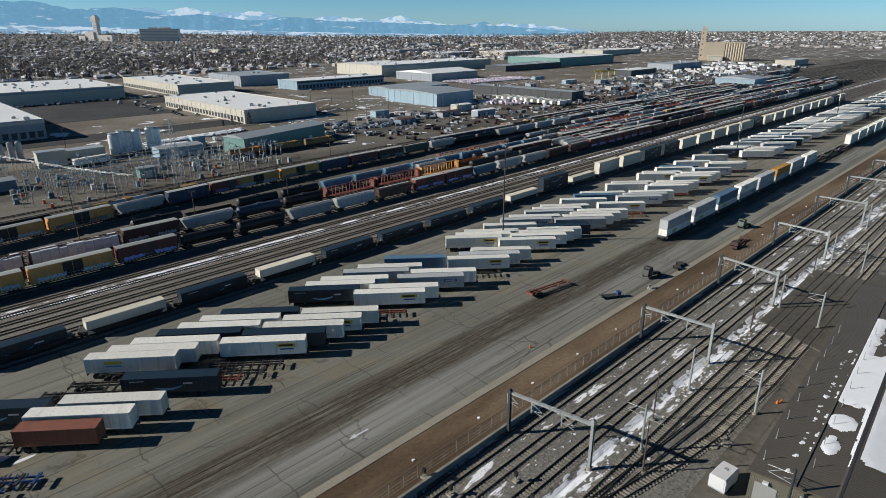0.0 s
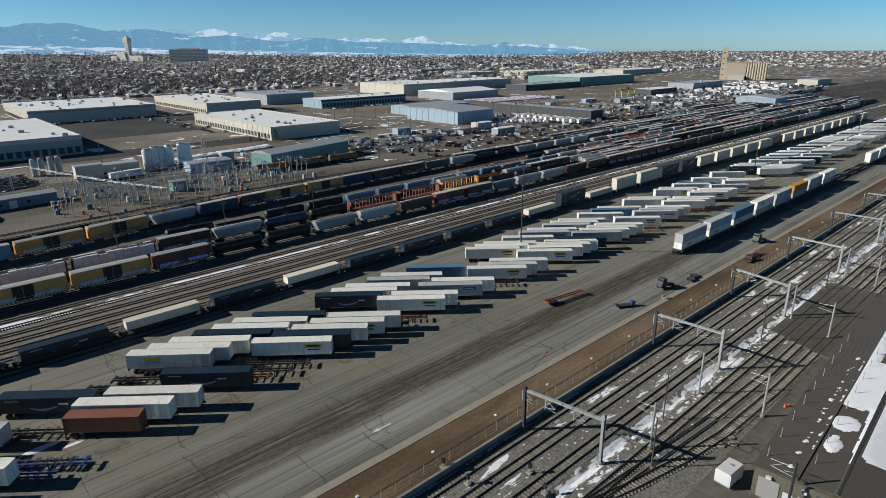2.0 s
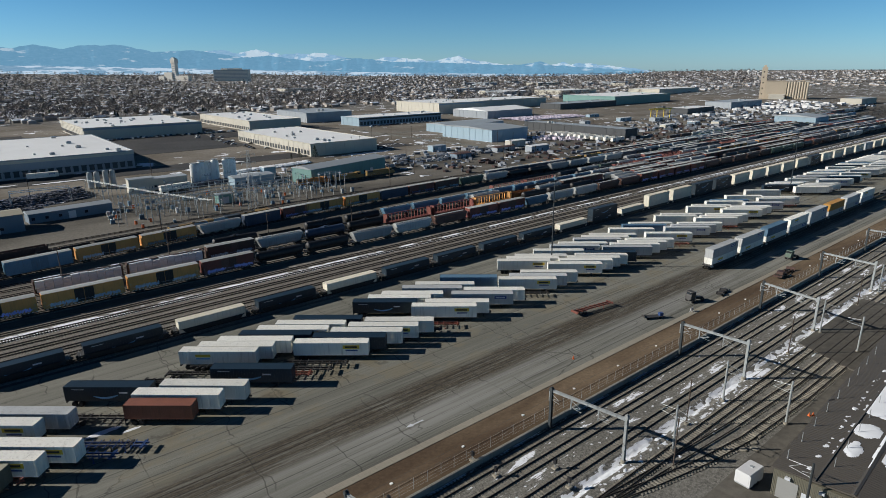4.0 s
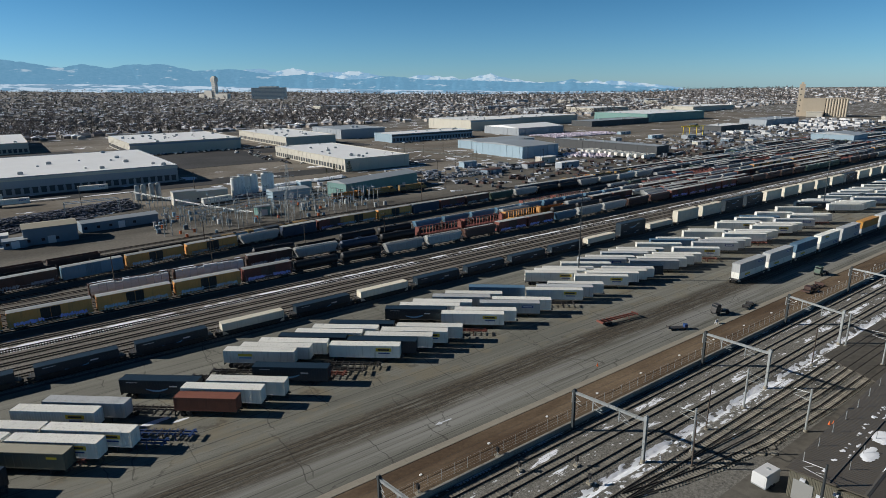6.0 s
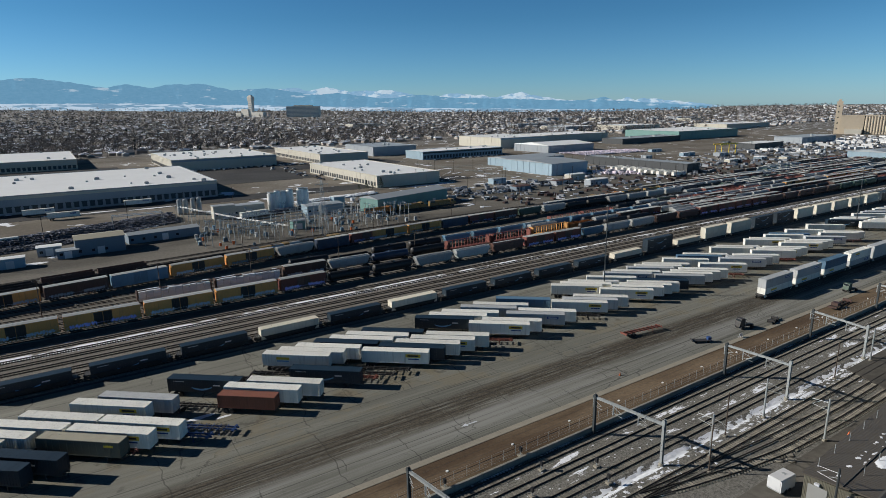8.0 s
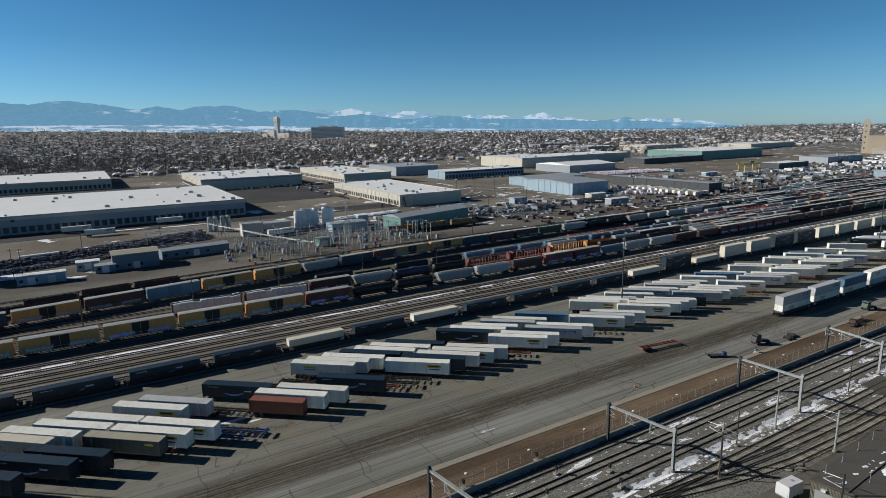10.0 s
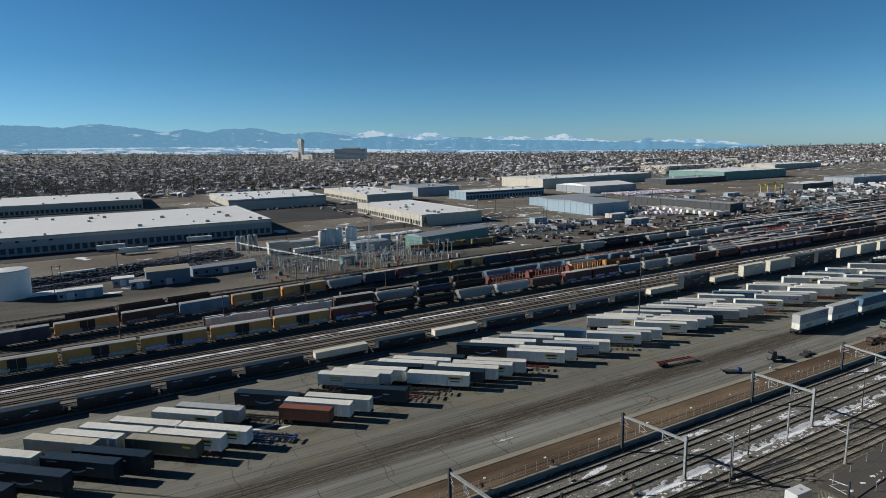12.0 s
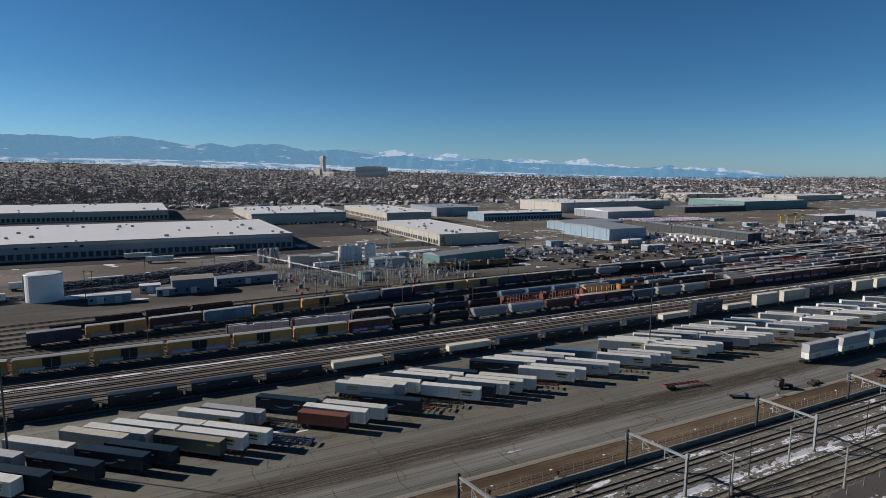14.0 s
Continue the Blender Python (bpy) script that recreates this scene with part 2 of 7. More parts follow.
M["olive_roof"] = paint("faded_tan_roof", (0.36, 0.33, 0.25), 0.6, var=0.12, streak=0)
M["navy_box"] = paint("navy_container", (0.011, 0.024, 0.037), 0.45, var=0.2, streak=0.12, rand=0.2)
M["blue_box"] = paint("steel_blue_container", (0.09, 0.17, 0.25), 0.5, var=0.15, streak=0.3)
M["red_box"] = paint("rust_red_container", (0.21, 0.075, 0.044), 0.6, var=0.2, streak=0.35, grime=(0.07, 0.03, 0.02))
M["yellow_sign"] = paint("yellow_sign", (0.6, 0.44, 0.04), 0.5, var=0.12)
M["black_sign"] = paint("black_lettering_bar", (0.02, 0.02, 0.02), 0.5)
M["blue_sign"] = paint("blue_sign", (0.03, 0.05, 0.2), 0.5)
M["sky_sign"] = paint("light_blue_sign", (0.12, 0.3, 0.52), 0.5)
M["pale_sign"] = paint("pale_lettering_bar", (0.5, 0.52, 0.55), 0.5)
M["orange_box"] = paint("orange_container", (0.5, 0.25, 0.05), 0.5, var=0.12, streak=0.3)
M["chassis_blue"] = paint("blue_chassis_steel", (0.025, 0.06, 0.17), 0.5, var=0.2)
M["chassis_red"] = paint("faded_red_chassis_steel", (0.2, 0.065, 0.045), 0.6, var=0.2)
M["chassis_dark"] = paint("dark_chassis_steel", (0.045, 0.042, 0.04), 0.6, var=0.25)
M["car_yellow"] = paint("faded_yellow_boxcar", (0.58, 0.29, 0.085), 0.6, var=0.14, streak=0.5, grime=(0.16, 0.12, 0.07), rand=0.16)
M["car_brown"] = paint("mineral_brown_car", (0.085, 0.045, 0.035), 0.6, var=0.2, streak=0.35, grime=(0.05, 0.035, 0.03), rand=0.3)
M["car_red"] = paint("oxide_red_car", (0.17, 0.05, 0.038), 0.6, var=0.2, streak=0.35, rand=0.2)
M["car_grey"] = paint("pale_grey_hopper", (0.4, 0.41, 0.4), 0.55, var=0.12, streak=0.5, grime=(0.14, 0.12, 0.1), rand=0.22)
M["car_blue"] = paint("faded_blue_car", (0.1, 0.2, 0.29), 0.55, var=0.14, streak=0.35, rand=0.2)
M["car_navy"] = paint("dark_blue_car", (0.03, 0.05, 0.09), 0.5, var=0.2, streak=0.3, rand=0.25)
M["car_green"] = paint("dull_green_car", (0.06, 0.1, 0.075), 0.6, var=0.2, streak=0.3, rand=0.2)
M["car_roof"] = paint("galvanised_car_roof", (0.36, 0.36, 0.34), 0.5, 0.2, var=0.16, streak=0, rand=0.2)
M["wrap"] = paint("white_lumber_wrap", (0.62, 0.66, 0.68), 0.5, var=0.16, streak=0.2, grime=(0.32, 0.34, 0.4))
M["loco_orange"] = paint("locomotive_orange", (0.34, 0.14, 0.035), 0.5, var=0.15, streak=0.35)
M["loco_yellow"] = paint("locomotive_yellow", (0.24, 0.15, 0.045), 0.5, var=0.15, streak=0.35)
M["graffiti"] = paint("spray_paint_lilac", (0.4, 0.4, 0.75), 0.6, var=0.5, scale=1.5, island=0.4)
M["graffiti_b"] = paint("spray_paint_white", (0.42, 0.5, 0.56), 0.6, var=0.5, scale=1.5, island=0.4)
M["tape"] = paint("white_reflecting_tape", (0.85, 0.85, 0.82), 0.35, var=0.1)
M["roof_white"] = paint("white_membrane_roof", (0.74, 0.75, 0.75), 0.7, var=0.06, scale=0.05, fine=0.4, rand=0.05)
M["roof_grey"] = paint("grey_metal_roof", (0.33, 0.36, 0.38), 0.5, var=0.08, scale=0.1, fine=0.8, rand=0.1)
M["roof_brown"] = paint("brown_standing_seam_roof", (0.085, 0.075, 0.062), 0.5, var=0.12, scale=0.2, fine=3, rand=0.04)
M["snow"] = paint("old_snow", (0.72, 0.74, 0.77), 0.85, var=0.06, scale=0.7, fine=4, rand=0)
M["wall_cream"] = paint("cream_tilt_up_panels", (0.5, 0.47, 0.4), 0.8, var=0.08, scale=0.06, fine=1, rand=0.06, streak=0.1)
M["wall_grey"] = paint("blue_grey_metal_cladding", (0.3, 0.33, 0.36), 0.6, var=0.08, scale=0.08, fine=1, rand=0.08, streak=0.12)
M["wall_blue"] = paint("pale_blue_cladding", (0.27, 0.37, 0.44), 0.6, var=0.08, scale=0.1, fine=1, rand=0.06, streak=0.12)
M["wall_shed"] = paint("slate_blue_cladding", (0.15, 0.2, 0.25), 0.6, var=0.1, scale=0.1, fine=1, rand=0.1, streak=0.15)
M["wall_teal"] = paint("teal_green_cladding", (0.14, 0.27, 0.25), 0.6, var=0.1, scale=0.1, fine=1, rand=0.05, streak=0.2)
M["wall_olive"] = paint("olive_ribbed_cladding", (0.15, 0.14, 0.105), 0.55, var=0.1, scale=0.3, fine=3, rand=0.05)
M["door_grey"] = paint("grey_door", (0.26, 0.26, 0.25), 0.5, var=0.06)
M["dock_dark"] = paint("dark_dock_door", (0.05, 0.055, 0.06), 0.6, var=0.15)
M["glass"] = paint("dark_window_glass", (0.02, 0.025, 0.03), 0.08, var=0.05)
M["tank_white"] = paint("white_storage_tank", (0.8, 0.8, 0.78), 0.45, var=0.07, streak=0.15, grime=(0.35, 0.32, 0.28))
M["substation_blue"] = paint("blue_grey_equipment", (0.12, 0.2, 0.27), 0.5, var=0.25, rand=0.35)
M["wood_pole"] = paint("weathered_wooden_pole", (0.075, 0.055, 0.042), 0.85)
M["concrete_tower"] = paint("tan_concrete", (0.46, 0.39, 0.3), 0.85, var=0.08, scale=0.03, fine=0.4, streak=0.15, rand=0.06)
M["office_pale"] = paint("pale_tower_facade", (0.68, 0.64, 0.57), 0.8, var=0.06, scale=0.02, fine=0.3, rand=0.05)
M["office"] = paint("tan_office_facade", (0.7, 0.65, 0.57), 0.8, var=0.06, scale=0.02, fine=0.3, rand=0.05)
M["bark"] = paint("winter_twigs", (0.115, 0.102, 0.096), 0.95, var=0.2, scale=0.01, fine=0.2, island=0.4, rand=0)
M["conifer"] = paint("conifer_needles", (0.04, 0.055, 0.036), 0.95, var=0.25, scale=0.01, fine=0.2, island=0.3, rand=0)
M["house_wall"] = paint("house_walls", (0.3, 0.265, 0.235), 0.85, var=0.2, scale=0.004, fine=0.06, island=0.45, rand=0)
M["house_roof"] = paint("snowy_house_roofs", (0.46, 0.47, 0.49), 0.85, var=0.3, scale=0.01, fine=0.08, island=0.9, rand=0)
M["scrap"] = paint("stacked_ties_and_snow", (0.085, 0.095, 0.125), 0.9, var=0.4, island=0.9, rand=0)
M["truck_white"] = paint("white_vehicle_paint", (0.6, 0.6, 0.6), 0.4, var=0.08)
M["vehicles"] = paint("parked_vehicle_paint", (0.2, 0.21, 0.23), 0.4, var=0.3, island=0.9, rand=0)
M["cone"] = paint("orange_plastic", (0.6, 0.13, 0.03), 0.5)
M["pink_bales"] = paint("wrapped_white_bales", (0.62, 0.55, 0.62), 0.6, var=0.2, island=0.3, rand=0)


# ---- building blocks ----
class Geo:
    """Collects simple solids and turns them into one mesh."""

    def __init__(self):
        self.v, self.f, self.m = [], [], []

    def add(self, verts, faces, mi=0):
        n = len(self.v)
        self.v += [tuple(p) for p in verts]
        self.f += [tuple(n + i for i in q) for q in faces]
        self.m += [mi] * len(faces)
        return self

    def box(self, x0, x1, y0, y1, z0, z1, mi=0):
        return self.add([(x, y, z) for z in (z0, z1) for y in (y0, y1) for x in (x0, x1)],
                        [(0, 2, 3, 1), (4, 5, 7, 6), (0, 1, 5, 4), (2, 6, 7, 3), (0, 4, 6, 2), (1, 3, 7, 5)], mi)

    def prism(self, prof, a0, a1, axis="x", mi=0):
        """A closed profile swept along an axis; the profile is (across, up)."""
        n = len(prof)
        pt = (lambda a, p: (a, p[0], p[1])) if axis == "x" else (lambda a, p: (p[0], a, p[1]))
        verts = [pt(a0, p) for p in prof] + [pt(a1, p) for p in prof]
        faces = [(i, (i + 1) % n, n + (i + 1) % n, n + i) for i in range(n)]
        return self.add(verts, faces + [tuple(range(n))[::-1], tuple(range(n, 2 * n))], mi)

    def cyl(self, p0, p1, r0, r1=None, n=10, mi=0):
        r1 = r0 if r1 is None else r1
        p0, p1 = Vector(p0), Vector(p1)
        d = (p1 - p0).normalized()
        a = d.orthogonal().normalized()
        b = d.cross(a)
        ring = [(math.cos(2 * math.pi * i / n), math.sin(2 * math.pi * i / n)) for i in range(n)]
        verts = [p0 + (a * c + b * s) * r0 for c, s in ring] + [p1 + (a * c + b * s) * r1 for c, s in ring]
        faces = [(i, (i + 1) % n, n + (i + 1) % n, n + i) for i in range(n)]
        return self.add(verts, faces + [tuple(range(n))[::-1], tuple(range(n, 2 * n))], mi)

    def lathe(self, rows, n=16, axis="x", mi=0, at=(0, 0, 0)):
        """Rings of (along, radius) round an axis."""
        verts = []
        for a, r in rows:
            for i in range(n):
                c, s = math.cos(2 * math.pi * i / n) * r, math.sin(2 * math.pi * i / n) * r
                p = (a, c, s) if axis == "x" else (c, s, a)
                verts.append((p[0] + at[0], p[1] + at[1], p[2] + at[2]))
        faces = [(k * n + i, k * n + (i + 1) % n, (k + 1) * n + (i + 1) % n, (k + 1) * n + i) for k in range(len(rows) - 1) for i in range(n)]
        faces += [tuple(range(n))[::-1], tuple(range((len(rows) - 1) * n, len(rows) * n))]
        return self.add(verts, faces, mi)

    def mesh(self, name, *mats):
        me = bpy.data.meshes.new(name)
        me.from_pydata(self.v, [], self.f)
        for mt in mats:
            me.materials.append(M[mt])
        if len(mats) > 1:
            me.polygons.foreach_set("material_index", self.m)
        bm = bmesh.new()
        bm.from_mesh(me)
        bmesh.ops.recalc_face_normals(bm, faces=bm.faces)
        bm.to_mesh(me)
        bm.free()
        me.update()
        return me


def part(name, geo, mats, parent, label=""):
    mats = (mats,) if isinstance(mats, str) else mats
    ob = new(name, geo.mesh(name, *mats))
    ob.parent = parent
    if label:
        ob["label"] = label
    return ob


def root(name, label, category, group="", kind=""):
    return tagged(new(name), label, category, group, kind)


def solid(name, geo, mats, label="", category="", group="", kind=""):
    mats = (mats,) if isinstance(mats, str) else mats
    return tagged(new(name, geo.mesh(name, *mats)), label, category, group, kind)


def merged(maker):
    """The same thing for the far end of the yard, its parts joined into one body."""
    def make():
        t = maker()
        bm, mats = bmesh.new(), []
        for o in list(t.children_recursive):
            n = len(bm.faces)
            me = o.data.copy()
            me.transform(o.matrix_basis)
            bm.from_mesh(me)
            bm.faces.ensure_lookup_table()
            slots = []
            for mt in o.data.materials:
                if mt not in mats:
                    mats.append(mt)
                slots.append(mats.index(mt))
            for f in bm.faces[n:]:
                f.material_index = slots[min(f.material_index, len(slots) - 1)]
            bpy.data.meshes.remove(me)
        for o in list(t.children_recursive):
            bpy.data.objects.remove(o)
        me = bpy.data.meshes.new("body")
        bm.to_mesh(me)
        bm.free()
        for mt in mats:
            me.materials.append(mt)
        o = new("body", me)
        o.parent = t
        return t
    return make


FAR_X = 300.0
PROTO = {}


def place(key, maker, m):
    """The first of a kind is built, the others are copies of it."""
    if m.translation.x > FAR_X and key.startswith(("park", "car", "well", "load", "road")):
        key, maker = key + "_far", merged(maker)
    if key not in PROTO:
        PROTO[key] = maker()
        PROTO[key].matrix_basis = m
        return PROTO[key]
    return copy_thing(PROTO[key], m)


rnd = random.Random(7)
Z_RAIL = 0.9  # passenger tracks lie higher than the yard

# ---- ground ----
g = Geo()
g.add([(-5000, -5000, -0.35), (5000, -5000, -0.35), (5000, 5000, -0.35), (-5000, 5000, -0.35)], [(0, 1, 2, 3)])
solid("ground", g, "ground", "brown winter ground with patches of snow", "ground", kind="structure")
g = Geo().box(-260, 1500, 74.2, 142.5, -0.3, 0.0)
solid("yard_pavement", g, "asphalt", "worn grey cracked asphalt of the container yard", "pavement", kind="structure")
g = Geo().box(-260, 1500, 142.5, 260, -0.34, -0.12)
solid("yard_soil", g, "yard_dirt", "dark cinder soil of the freight yard", "ground", kind="structure")
g = Geo().box(-260, 1500, 260, 345, -0.34, -0.16)
solid("service_yard_soil", g, "yard_dirt", "bare grey-brown soil beside the substation", "ground", kind="structure")
# kerb strip
g = Geo()
for i in range(0, 300):
    x = -150 + i * 3.0
    g.box(x, x + 2.96, 72.6, 73.55, -0.3, 0.14)
    g.box(x, x + 2.96, 73.55, 74.2, -0.3, 0.03)
solid("kerb", g, "concrete", "pale concrete kerb between road and embankment", "kerb", kind="structure")
# brown bank up to the passenger line
g = Geo().prism([(72.6, -0.3), (72.6, 0.06), (69.5, 0.35), (66.5, 0.95), (64.3, 1.25), (63.7, 1.25), (63.7, -0.3)], -260, 1500)
solid("embankment", g, "embankment", "brown bare soil bank beside the tracks", "ground", kind="structure")
# retaining wall in cast sections
wall = root("retaining_wall", "grey concrete retaining wall along the passenger tracks", "wall", kind="structure")
g = Geo().box(0, 3.96, 62.95, 63.25, 0.2, 1.72).box(0, 3.96, 62.9, 63.3, 1.72, 1.8)
sec = g.mesh("wall_section", "wall_concrete")
for i in range(120):
    o = new("wall_section", sec)
    o.parent = wall
    o.location = (-60 + 4 * i, 0, 0.0)
# mesh fence on the bank
fence = root("chain_fence", "thin grey steel fence posts with wire on the bank", "fence", kind="structure")
pm = Geo().cyl((0, 0, 0), (0, 0, 2.0), 0.035, n=6).mesh("post", "galv")
for i in range(150):
    o = new("post", pm)
    o.parent = fence
    o.location = (-40 + 2.6 * i, 64.6, 1.2)
g = Geo()
for z in (1.35, 1.9, 2.45, 3.15):
    g.cyl((-40, 64.6, z), (350, 64.6, z), 0.012, n=4)
part("wire", g, "galv", fence)
# bed of the passenger line
g = Geo().prism([(62.95, -0.3), (62.95, Z_RAIL - 0.25), (50.6, Z_RAIL - 0.25), (49.4, Z_RAIL - 0.6), (48.2, Z_RAIL - 0.3), (30, Z_RAIL - 0.35), (-120, Z_RAIL - 0.35), (-120, -0.3)], -260, 1500)
solid("passenger_trackbed", g, "ballast_passenger", "grey crushed stone trackbed with streaks of old snow", "trackbed", kind="structure")


def track(name, pts, z, tie_mat, ties, label, bed=None):
    """Two rails on ties along a line of points; the bed is a low bank of stone."""
    r = root(name, label, "railway track", "railway tracks", "structure")
    xs, ys = [p[0] for p in pts], [p[1] for p in pts]
    n = len(pts)

    def sweep(g, prof, mi=0):
        k = len(prof)
        verts = [(x, y + a, z + b) for x, y in pts for a, b in prof]
        faces = [(s * k + i, s * k + (i + 1) % k, (s + 1) * k + (i + 1) % k, (s + 1) * k + i) for s in range(n - 1) for i in range(k)]
        g.add(verts, faces + [tuple(range(k))[::-1], tuple(range((n - 1) * k, n * k))], mi)

    if bed:
        g = Geo()
        sweep(g, [(-2.1, -0.5), (-1.45, -0.19), (1.45, -0.19), (2.1, -0.5)])
        part("bed", g, bed, r)
    for s in (-0.7525, 0.7525):
        g = Geo()
        for lo, hi, w, mi in ((-0.19, -0.14, 0.085, 0), (-0.14, -0.05, 0.03, 0), (-0.05, 0.0, 0.045, 1)):
            sweep(g, [(s - w, lo), (s + w, lo), (s + w, hi), (s - w, hi)], mi)
        part("rail", g, ("rail", "railhead"), r)
    if ties:
        t0, t1, step = ties
        g = Geo()
        x = t0
        while x < t1:
            y = float(np.interp(x, xs, ys))
            g.box(x - 0.13, x + 0.13, y - 1.28, y + 1.28, z - 0.38, z - 0.185)
            x += step
        tagged(part("ties", g, tie_mat, r), kind="stuff")
    return r


def straight(y, x0=-250, x1=1400):
    return [(x0, y), (x1, y)]


for y in (61.4, 57.3, 52.4):
    track("passenger_track", straight(y, -200, 1200), Z_RAIL, "tie_concrete", (20, 330, 0.66), "steel rails on pale concrete ties in grey ballast")
SIDE = "steel rails on pale concrete ties beside the shed"
track("passenger_track", straight(45.6, 20, 420), Z_RAIL, "tie_concrete", (40, 300, 0.66), SIDE)
track("passenger_track", [(66, 45.2), (74, 43.1), (85, 40.8), (96, 39.3), (117, 38.4), (160, 38.2), (420, 38.0)], Z_RAIL + 0.004, "tie_concrete", (71, 300, 0.66), SIDE)
track("passenger_track", [(66, 45.3), (75, 44.5), (97, 42.7), (121, 41.7), (160, 41.9), (420, 41.9)], Z_RAIL + 0.008, "tie_concrete", (99, 300, 0.66), SIDE)
solid("crossing_pavement", Geo().add([(x, y, z) for z in (Z_RAIL - 0.3, Z_RAIL - 0.06) for x, y in ((141, 48.3), (133, 29.5), (182, 29.5), (182, 48.3))], [(0, 1, 2, 3), (4, 5, 6, 7), (0, 1, 5, 4), (1, 2, 6, 5), (2, 3, 7, 6), (3, 0, 4, 7)]), "yard_dirt", "brown dirt road crossing over the side tracks", "pavement", kind="structure")
solid("shed_yard", Geo().box(60, 190, 29, 36.8, Z_RAIL - 0.4, Z_RAIL - 0.3), "yard_dirt", "dark oily soil beside the shed", "ground", kind="structure")
# near-black bar laid along the bank in place of the wire fence shadow
g = Geo().cyl((-60, 66.6, 0.96), (420, 66.6, 0.96), 0.035, n=6)
solid("bank_pipe", g, "rail", "thin dark bar standing for the wire fence shadow on the bank", "pipe", kind="structure")
for i in range(16):
    ob = solid("handhole_box", Geo().box(-0.2, 0.2, -0.16, 0.16, -0.1, 0.14).box(-0.23, 0.23, -0.19, 0.19, 0.14, 0.18), "tank_white", "small white cable box on the brown bank", "cable box", "cable boxes")
    ob.location = (30 + 14.3 * i, 68.2, 0.62)
track("pavement_track", straight(87.9), 0.035, "tie_wood", None, "rails set flush into the grimy yard asphalt")
track("loading_track", straight(145.9), 0.3, "tie_wood", (-60, 300, 0.6), "rusty rails on dark wooden ties beside the container yard", "ballast_yard")
g = Geo().prism([(148.0, -0.2), (149.0, 0.06), (176.0, 0.06), (177.2, -0.2)], -260, 1500)
solid("main_trackbed", g, "ballast_yard", "brown-grey stone trackbed with old snow", "trackbed", kind="structure")
for y in (150.9, 155.3, 159.7, 164.1, 168.5, 173.0):
    track("main_track", straight(y), 0.28, "tie_wood", (-60, 300, 0.6), "worn rails on dark ties with snow between")
YARD = [183.5, 188.4, 193.4, 198.6, 203.7, 209.0, 214.2]
for y in YARD:
    track("yard_track", straight(y), 0.22, "tie_wood", (-60, 220, 0.6), "rusty yard rails on dark wooden ties", "ballast_yard")
LEAD = [(-250, 188), (-60, 213.3), (-11, 220.0), (50, 228.2), (87, 233.0), (115, 236.2), (160, 239.2), (220, 241.0), (1400, 243.0)]


def fan(k):
    """The kth track of the fan that leaves the lead."""
    return [(x, y + k * (5.2 + 2.2 * max(0.0, min(1.0, (160 - x) / 220)))) for x, y in LEAD]


def fan_y(k, x):
    p = fan(k)
    return float(np.interp(x, [a for a, _ in p], [b for _, b in p]))


for k in range(6):
    track("yard_track", fan(k), 0.22, "tie_wood", (-60, 200, 0.6), "rusty yard rails curving away on dark ties", "ballast_yard")


# ---- containers and chassis of the yard ----
LEN53, LEN40, WID = 16.15, 12.19, 2.6
TURN = -40.4
U = Vector((math.cos(radians(TURN)), math.sin(radians(TURN)), 0))
ACROSS = Vector((U.y, -U.x, 0))  # towards the near side


def box_shell(g, length, z0, height, ribs=30, roof_mi=0):
    """A freight container: posts, rails, ribbed sides, roof seams and door end."""
    h, w, z1 = length / 2, WID / 2, z0 + height
    g.box(-h + 0.05, h - 0.05, -w + 0.05, w - 0.05, z0 + 0.05, z1 - 0.06)
    g.box(-h + 0.02, h - 0.02, -w + 0.03, w - 0.03, z1 - 0.06, z1 - 0.02, roof_mi)
    for x in (-h, h - 0.14):
        for y in (-w, w - 0.14):
            g.box(x, x + 0.14, y, y + 0.14, z0, z1)
    for y in (-w, w - 0.1):
        g.box(-h, h, y, y + 0.1, z0, z0 + 0.16)
        g.box(-h, h, y, y + 0.1, z1 - 0.12, z1)
        for i in range(ribs):
            x = -h + 0.3 + (length - 0.6) * i / (ribs - 1)
            s = -0.0 if y < 0 else 0.1
            g.box(x - 0.07, x + 0.07, y + (0.015 if y < 0 else 0.04), y + (0.06 if y < 0 else 0.085), z0 + 0.16, z1 - 0.12)
    for x in (-h, h - 0.1):
        g.box(x, x + 0.1, -w, w, z1 - 0.12, z1)
        g.box(x, x + 0.1, -w, w, z0, z0 + 0.16)
    for i in range(1, 14):
        x = -h + length * i / 14
        g.box(x - 0.03, x + 0.03, -w + 0.12, w - 0.12, z1 - 0.02, z1 - 0.004, roof_mi)
    if length > 14:
        for x in (-6.1, 6.1):  # lifting posts
            for y in (-w - 0.012, w - 0.13):
                g.box(x - 0.13, x + 0.13, y, y + 0.142, z0, z1 + 0.012)
            g.box(x - 0.1, x + 0.1, -w + 0.14, w - 0.14, z1 - 0.02, z1 + 0.008, roof_mi)
    for y in (-0.9, -0.35, 0.35, 0.9):  # door bars
        g.box(h, h + 0.035, y - 0.025, y + 0.025, z0 + 0.1, z1 - 0.1)
    return g


